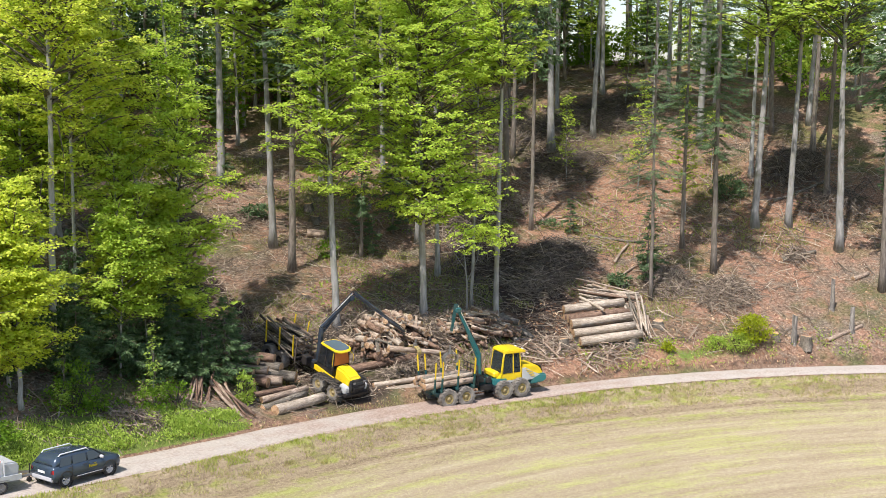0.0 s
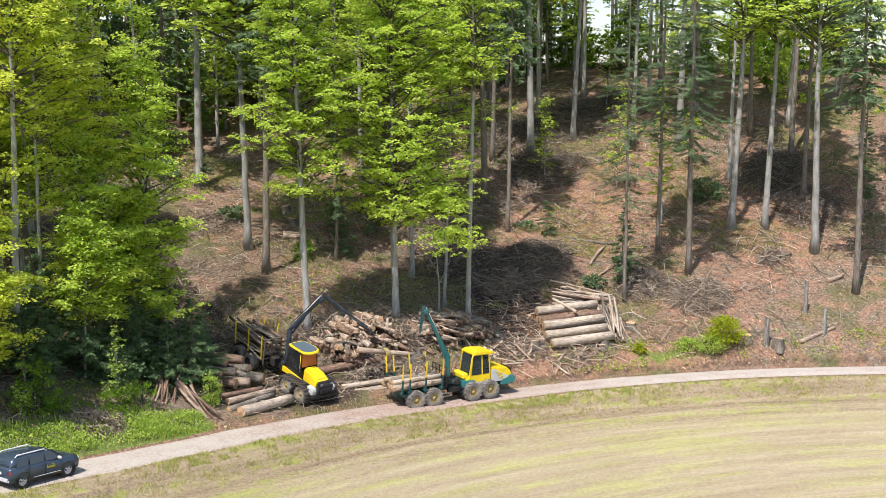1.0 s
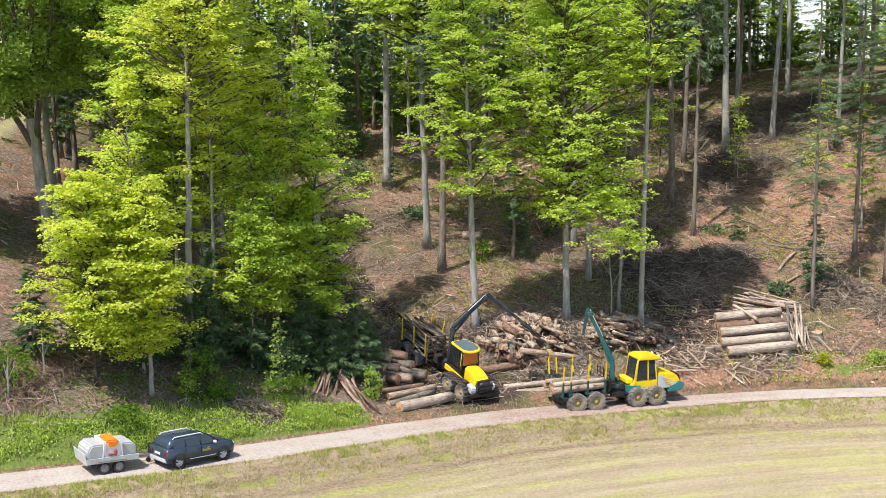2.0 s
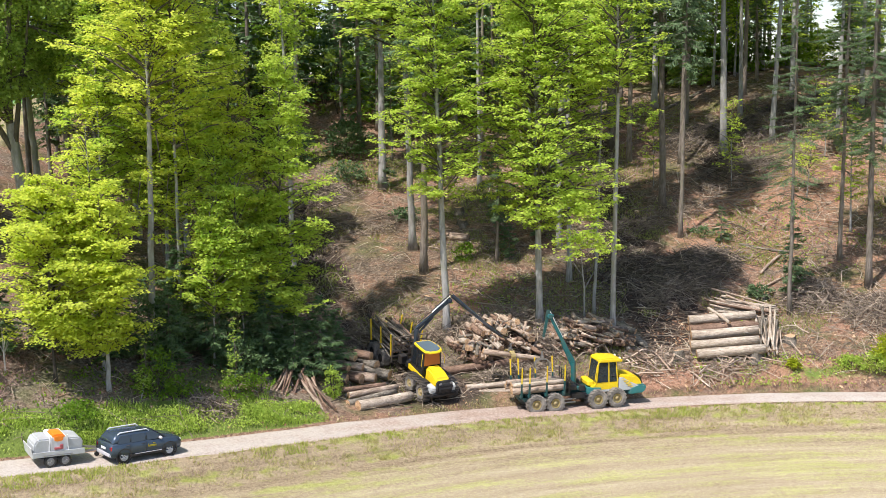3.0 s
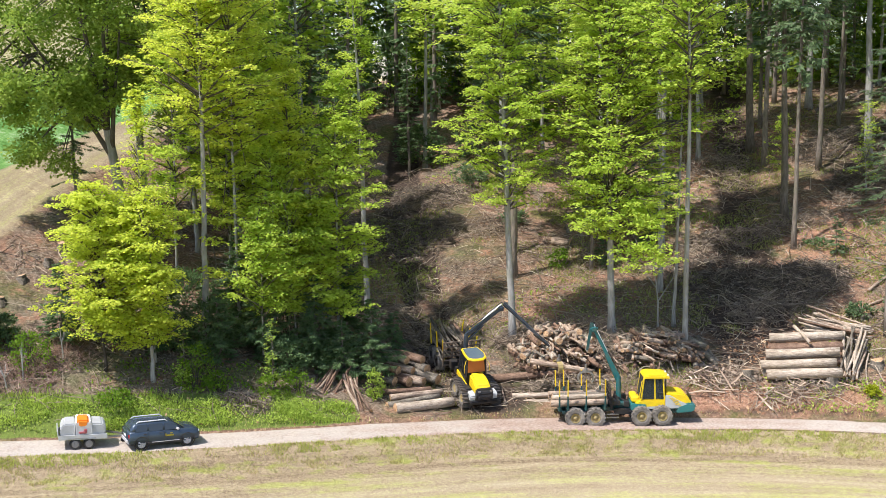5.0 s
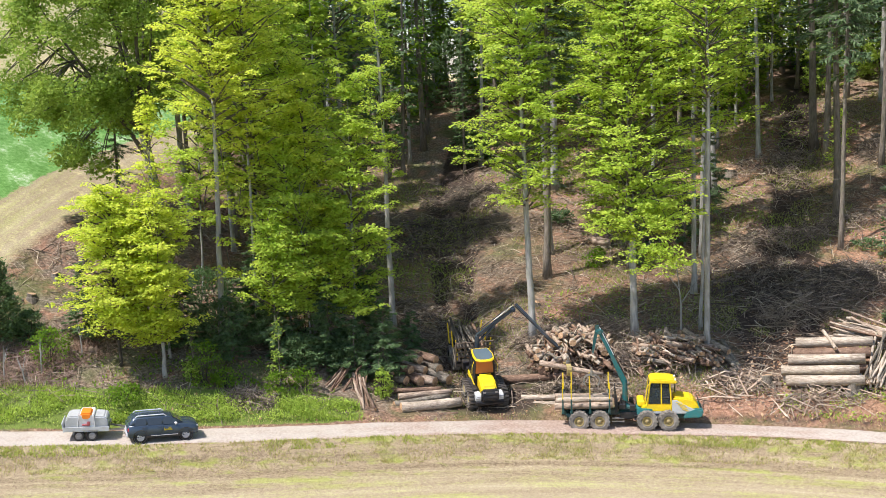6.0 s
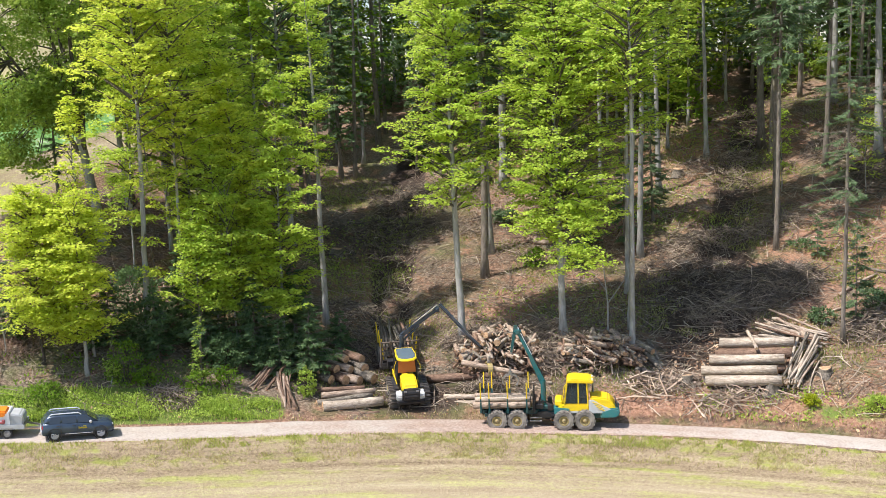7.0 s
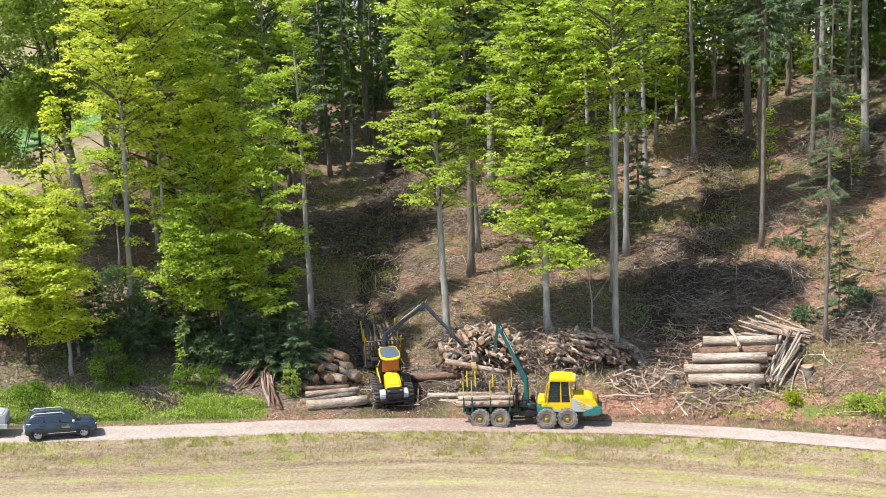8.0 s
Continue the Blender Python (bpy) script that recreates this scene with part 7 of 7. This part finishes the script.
def litter_chips(n, area, seed, mat, label, size=(0.06, 0.26), keep=patchy):
    rng = np.random.default_rng(seed)
    x, y = rng.uniform(area[0], area[1], n), rng.uniform(area[2], area[3], n)
    ok = (from_road(x, y) > 1.7) & (x > wood_edge(y) + 0.3) & keep(x, y, rng)
    x, y = x[ok], y[ok]
    m = len(x)
    a = rng.uniform(0, 6.283, m)
    gx, gy = slope_tilt(x, y, np.zeros(m)), slope_tilt(x, y, np.full(m, np.pi / 2))
    nrm = np.stack([-gx + rng.normal(0, 0.3, m), -gy + rng.normal(0, 0.3, m), np.ones(m)], 1)
    ax = np.cross(nrm, np.stack([np.cos(a), np.sin(a), np.zeros(m)], 1))
    L = rng.uniform(size[0], size[1], m)
    v, f = rhombs(np.stack([x, y, ground_z(x, y) + 0.04], 1), ax, nrm, L, L * rng.uniform(0.3, 0.7, m))
    return tagged(new("wood_chips", mesh_np("wood_chips", v, f, mat)), label, "wood chips", kind="stuff")


litter_chips(34000, (20, 104, 44, 100), 31, CHIP, "pale and rusty bark chips littering the slope")
litter_chips(5000, (55, 80, 47, 64), 32, CHIP, "fresh pale chips round the stacked logs", (0.08, 0.4))


def leaf_patch(name, label, x, y, n, seed, mat, height=(0.05, 0.45), leaf=0.16, category="herbs"):
    """Upright and arching leaves standing on the ground at the given places."""
    rng = np.random.default_rng(seed)
    z = ground_z(x, y)
    a = rng.uniform(0, 6.283, len(x))
    h = rng.uniform(height[0], height[1], len(x))
    c = np.stack([x, y, z + h * 0.8], 1)
    ax = np.stack([np.cos(a) * 0.6, np.sin(a) * 0.6, rng.uniform(0.1, 1.0, len(x))], 1)
    nm = np.stack([rng.normal(0, 0.6, len(x)), rng.normal(-0.3, 0.6, len(x)), np.ones(len(x)) * 0.8], 1)
    L = rng.uniform(0.7, 1.5, len(x)) * leaf
    v, f = rhombs(c, ax, nm, L, L * rng.uniform(0.35, 0.7, len(x)))
    return tagged(new(name, mesh_np(name, v, f, mat)), label, category, kind="stuff")


def grass_blades(name, label, x, y, seed, mat, height, width=0.03):
    rng = np.random.default_rng(seed)
    n = len(x)
    z = ground_z(x, y)
    a = rng.uniform(0, 6.283, n)
    h = rng.uniform(height[0], height[1], n)
    b = np.stack([x, y, z - 0.02], 1)
    w = np.stack([np.cos(a), np.sin(a), np.zeros(n)], 1) * width
    tip = b + np.stack([rng.normal(0, 0.35, n) * h, rng.normal(0, 0.35, n) * h, h], 1)
    v = np.stack([b - w, b + w, tip], 1).reshape(-1, 3)
    return tagged(new(name, mesh_np(name, v, np.arange(3 * n).reshape(-1, 3), mat)), label, "grass", kind="stuff")


def strip_points(n, x0, x1, d0, d1, seed, dense=None):
    rng = np.random.default_rng(seed)
    x, d = rng.uniform(x0, x1, n), rng.uniform(d0, d1, n)
    s = road_y(x + 0.5) - road_y(x - 0.5)
    px, py = x - d * s / np.sqrt(1 + s * s), road_y(x) + d / np.sqrt(1 + s * s)
    if dense is not None:
        ok = rng.uniform(0, 1, n) < dense(px, py)
        px, py = px[ok], py[ok]
    return px, py


def clumpy(x, y):
    return np.clip(0.45 + 0.6 * np.sin(x * 1.3 + 1.2 * np.sin(y * 2.1)) * np.sin(y * 1.9 + np.sin(x * 0.8)) + 0.25 * np.sin(x * 0.31), 0.03, 1)


def lush(x):
    """Thick growth along the bank, thin beside the shed and at the brown patch under the beeches."""
    return np.clip(0.25 + 0.75 * ease(7.5, 9.5, x) - 0.85 * np.exp(-((x - 26.7) / 1.2) ** 2) - 0.3 * np.exp(-((x - 20.5) / 1.2) ** 2), 0.05, 1)


x, y = strip_points(30000, -6, 34, 1.8, 3.6, 41, lambda a, b: np.clip(1.3 * clumpy(a, b) - 0.1, 0.02, 1) * lush(a))
leaf_patch("roadside_herbs", "lush green herbs and nettles on the bank", x, y, 0, 42, HERB, (0.02, 0.55), 0.13)
x, y = strip_points(26000, -6, 34, 1.7, 4.4, 49, lambda a, b: np.clip(1.6 * clumpy(a * 0.6 + 2, b) - 0.4, 0, 1) * lush(a))
grass_blades("bank_grass", "long green grass on the bank above the track", x, y, 50, HERB, (0.12, 0.55), 0.03)
x, y = strip_points(5000, 6, 36, 4.2, 7.5, 43, lambda a, b: clumpy(a, b) * 0.6)
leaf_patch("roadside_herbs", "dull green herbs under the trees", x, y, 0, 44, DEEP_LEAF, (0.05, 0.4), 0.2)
x, y = strip_points(9000, 60, 92, 1.9, 5.0, 45, lambda a, b: np.clip(clumpy(a, b) - 0.25, 0, 1))
leaf_patch("roadside_herbs", "green herbs sprouting on the clearing", x, y, 0, 46, HERB, (0.03, 0.3), 0.17)
rng = np.random.default_rng(47)
x, y = rng.uniform(34, 100, 24000), rng.uniform(58, 108, 24000)
ok = (from_road(x, y) > 4) & (np.sin(x * 0.23 + 2.0) * np.sin(y * 0.19 + 1.0) + 0.35 * np.sin(x * 0.9) * np.sin(y * 0.8) > 0.36)
leaf_patch("forest_herbs", "patches of low green herbs on the slope", x[ok], y[ok], 0, 48, OAK_LEAF, (0.03, 0.35), 0.22)


VERGE_GRASS = foliage("verge_grass", (0.31, 0.31, 0.10), (0.66, 0.59, 0.30), (0.64, 0.60, 0.25), 0.5)
VERGE_GREEN = foliage("verge_green", (0.26, 0.33, 0.06), (0.58, 0.62, 0.17), (0.6, 0.66, 0.15), 0.5)
x, y = strip_points(80000, -4, 92, -4.2, -1.45, 51, lambda a, b: np.clip(1.1 * clumpy(a * 2.3, b * 2.1) * (0.4 + clumpy(a * 0.5, b)) - 0.12, 0, 1))
grass_blades("verge_grass", "tufts of long green and straw-coloured grass beside the track", x, y, 52, VERGE_GRASS, (0.04, 0.22), 0.028)
x, y = strip_points(40000, -4, 92, -2.6, -1.4, 59, lambda a, b: np.clip(1.3 * clumpy(b * 2.0 + 3, a * 1.7) * (0.2 + clumpy(a * 0.4 + 2, b * 0.5)) - 0.3, 0, 1))
grass_blades("verge_grass", "bright green grass tufts along the lower edge of the track", x, y, 60, VERGE_GREEN, (0.05, 0.24), 0.028)
x, y = strip_points(50000, 4, 88, -22, -4.2, 53)
grass_blades("stubble", "short pale stubble on the mown field", x, y, 54, GRASS, (0.03, 0.08), 0.03)
x, y = strip_points(9000, -4, 90, 1.45, 2.2, 55, lambda a, b: clumpy(a, b) * 0.5)
grass_blades("verge_grass", "sparse grass along the upper edge of the track", x, y, 56, VERGE_GRASS, (0.06, 0.25), 0.03)


rng = np.random.default_rng(57)
x, y = rng.uniform(36, 98, 150000), rng.uniform(56, 104, 150000)
ok = (from_road(x, y) > 3.5) & (np.sin(x * 0.37 + 0.5 + np.sin(y * 0.3)) * np.sin(y * 0.31 + 2.0) + 0.45 * np.sin(x * 1.1 + 1.0) * np.sin(y * 1.3) > 0.22)
SLOPE_GRASS = foliage("slope_grass", (0.14, 0.19, 0.04), (0.40, 0.43, 0.13), (0.44, 0.48, 0.12), 0.4)
grass_blades("slope_grass", "tufts of olive green grass on the slope", x[ok], y[ok], 58, SLOPE_GRASS, (0.08, 0.36), 0.036)


# ---- bushes and saplings ----
def bush(x, y, r, h, n, seed, mat, label, leaf=0.16, name="bush", stems=7, cone=0.0, group="bushes"):
    rng = np.random.default_rng(seed)
    b = thing(name, pose(x, y, gz(x, y)), label, "bush", group)
    stalks, ends = [], []
    for i in range(stems):
        a = i * 2.4 + rng.normal(0, 0.3)
        q = rng.uniform(0.3, 0.95)
        tip = np.array([math.cos(a) * r * q * (1 - cone * 0.5), math.sin(a) * r * q * (1 - cone * 0.5), h * (1 - 0.5 * q) * rng.uniform(0.8, 1.1)])
        stalks.append(tube(np.stack([np.array([0.1 * math.cos(a), 0.1 * math.sin(a), -0.1]), tip * np.array([0.5, 0.5, 0.6]), tip]), [0.035, 0.02, 0.008], 4, False))
    part("stem", mesh_np("stem", *join_np(stalks), DARK_BARK), None, b)
    k = n // 14
    u, a, q = rng.uniform(0.04, 1, k), rng.uniform(0, 6.283, k), rng.uniform(0.35, 1.0, k) ** 0.5
    prof = np.where(cone > 0, (1 - u) ** 0.75 * (0.75 + 0.5 * np.minimum(u * 4, 1)) + 0.05, np.sqrt(np.clip(1 - (2 * u - 0.85) ** 2 / 1.4, 0.05, 1)))
    lump = 1 + 0.22 * np.sin(a * 3 + u * 9 + seed) + rng.normal(0, 0.1, k)
    c = np.stack([np.cos(a) * r * prof * q * lump, np.sin(a) * r * prof * q * lump, u * h], 1)
    c = np.repeat(c, 14, 0) + rng.normal(0, 0.16 * r ** 0.5, (k * 14, 3)) * np.array([1, 1, 0.6])
    m = len(c)
    ax = c * np.array([1, 1, 0.3]) + rng.normal(0, 0.8, (m, 3))
    nm = rng.normal(0, 0.5, (m, 3)) + np.array([0, 0, 0.9])
    L = rng.uniform(0.7, 1.4, m) * leaf
    v, f = rhombs(c, ax, nm, L, L * rng.uniform(0.45, 0.75, m))
    part("leaves", mesh_np("leaves", v, f, mat), None, b)
    return b


bush(74.5, 50.3, 1.35, 2.1, 2600, 1, BUSH_LEAF, "bright yellow-green bush on the clearing beside the track", 0.17)
bush(73.0, 50.6, 1.1, 1.1, 1300, 2, HERB, "low green bush with arching stems on the clearing", 0.15)
bush(71.8, 51.6, 0.9, 0.8, 900, 3, HERB, "low green bush on the clearing", 0.15)
bush(68.1, 53.4, 0.5, 0.65, 600, 4, BUSH_LEAF, "small bright yellow-green bush near the stacked logs", 0.14)
bush(9.5, 61.2, 2.0, 6.2, 11000, 5, DARK_NEEDLE, "dense dark evergreen bush shaped like a cone", 0.2, cone=1.0, stems=5)
bush(11.9, 61.6, 0.9, 2.0, 1200, 6, DARK_NEEDLE, "dark evergreen bush at the wood's edge", 0.18)
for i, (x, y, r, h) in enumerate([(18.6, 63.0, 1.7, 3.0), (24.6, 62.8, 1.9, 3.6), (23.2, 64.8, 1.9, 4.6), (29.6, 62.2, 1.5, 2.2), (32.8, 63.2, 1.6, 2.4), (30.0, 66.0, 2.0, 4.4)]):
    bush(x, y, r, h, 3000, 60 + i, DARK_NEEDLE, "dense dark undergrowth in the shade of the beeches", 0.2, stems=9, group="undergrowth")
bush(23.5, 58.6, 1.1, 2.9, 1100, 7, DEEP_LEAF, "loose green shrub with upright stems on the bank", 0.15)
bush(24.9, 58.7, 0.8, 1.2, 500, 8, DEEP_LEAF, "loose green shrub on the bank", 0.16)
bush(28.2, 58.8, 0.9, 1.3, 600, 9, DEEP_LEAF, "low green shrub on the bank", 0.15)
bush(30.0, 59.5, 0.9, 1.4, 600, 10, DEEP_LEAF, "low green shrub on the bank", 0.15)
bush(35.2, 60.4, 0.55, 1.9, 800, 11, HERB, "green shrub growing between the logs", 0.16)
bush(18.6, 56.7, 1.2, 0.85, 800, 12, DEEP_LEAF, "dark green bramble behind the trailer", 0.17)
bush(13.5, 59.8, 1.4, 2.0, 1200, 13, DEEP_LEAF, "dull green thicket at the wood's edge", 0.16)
bush(5.0, 61.8, 1.8, 2.2, 1800, 14, OAK_LEAF, "green thicket behind the shed", 0.18)
bush(92.5, 66.0, 1.6, 2.2, 1500, 15, FIR_NEEDLE, "dark green young conifer scrub on the slope", 0.25)
bush(75.6, 73.4, 1.2, 0.6, 420, 16, DARK_NEEDLE, "dark low conifer scrub on the slope", 0.2)
bush(72.6, 62.4, 0.9, 1.0, 600, 17, FIR_NEEDLE, "young green fir scrub", 0.22)
bush(76.6, 62.6, 1.0, 1.3, 700, 18, FIR_NEEDLE, "young green fir scrub", 0.22)
bush(54.2, 78.8, 0.9, 1.6, 700, 19, DEEP_LEAF, "small green bush on the slope", 0.2)
bush(51.5, 99.0, 1.8, 2.0, 1200, 20, FIR_NEEDLE, "grey-green conifer scrub on the upper slope", 0.26)
bush(53.0, 88.6, 1.2, 1.2, 800, 21, FIR_NEEDLE, "grey-green conifer scrub on the upper slope", 0.26)
bush(47.5, 106.0, 2.6, 4.0, 2600, 22, DARK_NEEDLE, "dark conifer scrub at the top of the skid trail", 0.3)
bush(54.0, 106.0, 2.4, 3.6, 2400, 23, DARK_NEEDLE, "dark conifer scrub at the top of the skid trail", 0.3)
plant("sapling", broadleaf("sap1", 200, 4.4, 0.03, 0.8, 0.85, 24, 4, 12, 0.17, 0.3, leaf_mat=OAK_LEAF), 28.4, 59.0, "thin sapling with pale leaves on the bank", group="saplings")
plant("sapling", broadleaf("sap2", 201, 3.2, 0.03, 0.6, 0.8, 20, 4, 12, 0.18, 0.3, leaf_mat=HERB), 22.6, 58.4, "thin sapling with pale leaves on the bank", group="saplings")
plant("dead_sapling", (mesh_np("dead_trunk", *join_np([tube(np.array([(0, 0, -0.2), (0.1, 0, 3.0), (-0.2, 0, 6.5)]), [0.09, 0.06, 0.02], 6), tube(np.array([(0.1, 0, 3.0), (1.4, 0.2, 4.6), (1.8, 0.3, 6.0)]), [0.05, 0.03, 0.01], 5)]), GREY_BARK),
       mesh_np("dead_twigs", *join_np([tube(np.array([(0, 0, 4.0), (-1.0, 0.2, 5.5)]), [0.03, 0.01], 4)]), GREY_BARK)), 57.2, 64.4, "bare dead sapling with forked grey stem", group="saplings")

for i, (x, y, h) in enumerate([(8.2, 58.2, 3.0), (11.0, 58.0, 2.2), (12.4, 57.7, 1.9), (13.2, 58.6, 2.4), (15.4, 60.6, 2.6)]):
    q = np.random.default_rng(700 + i)
    lean = q.normal(0, 0.35, 2)
    stemline = np.array([(0, 0, -0.2), (lean[0] * 0.3, lean[1] * 0.3, h * 0.45), (lean[0], lean[1], h)])
    forks = [tube(np.array([stemline[1], stemline[1] + np.array([q.normal(0, 0.5), q.normal(0, 0.4), h * q.uniform(0.25, 0.5)])]), [0.03, 0.008], 4) for _ in range(4)]
    plant("dead_sapling", (mesh_np("dead_trunk", *tube(stemline, [0.06, 0.045, 0.012], 5), GREY_BARK), mesh_np("dead_twigs", *join_np(forks), GREY_BARK)), x, y, "bare pale forked sapling among the brush", group="saplings")

# young growth behind the crest
for i in range(24):
    q = np.random.default_rng(400 + i)
    bush(float(q.uniform(113, 142)), float(q.uniform(68, 100)), float(q.uniform(2.0, 3.2)), float(q.uniform(4.0, 8.5)), 1000, 400 + i, (OAK_LEAF, DEEP_LEAF, BEECH_LEAF, DEEP_LEAF)[i % 4], "leafy green young growth behind the crest", 0.42, stems=5, group="young growth")
for i in range(26):
    q = np.random.default_rng(500 + i)
    bush(54 + 2.3 * i + float(q.uniform(-1, 1)), float(q.uniform(114, 126)), float(q.uniform(2.2, 3.4)), float(q.uniform(6.0, 9.5)), 1000, 500 + i, (DEEP_LEAF, DARK_NEEDLE, OAK_LEAF)[i % 3], "tall dark thicket at the back of the wood", 0.45, stems=5, group="young growth")
for i in range(26):
    q = np.random.default_rng(600 + i)
    bush(27 + 1.5 * i + float(q.uniform(-1, 1)), float(q.uniform(122, 134)), float(q.uniform(2.2, 3.4)), float(q.uniform(6.0, 10.0)), 1000, 600 + i, (DARK_NEEDLE, DEEP_LEAF)[i % 2], "tall dark thicket at the back of the wood", 0.45, stems=5, group="young growth")
for i in range(30):
    q = np.random.default_rng(300 + i)
    x, y = float(q.uniform(58, 128)), float(q.uniform(103, 122))
    if x > 92:
        y = float(q.uniform(96, 116))
    bush(x, y, float(q.uniform(1.8, 3.2)), float(q.uniform(3.0, 6.5)), 1000, 300 + i, (DEEP_LEAF, OAK_LEAF, DEEP_LEAF)[i % 3], "leafy green young growth behind the crest", 0.42, stems=5, group="young growth")
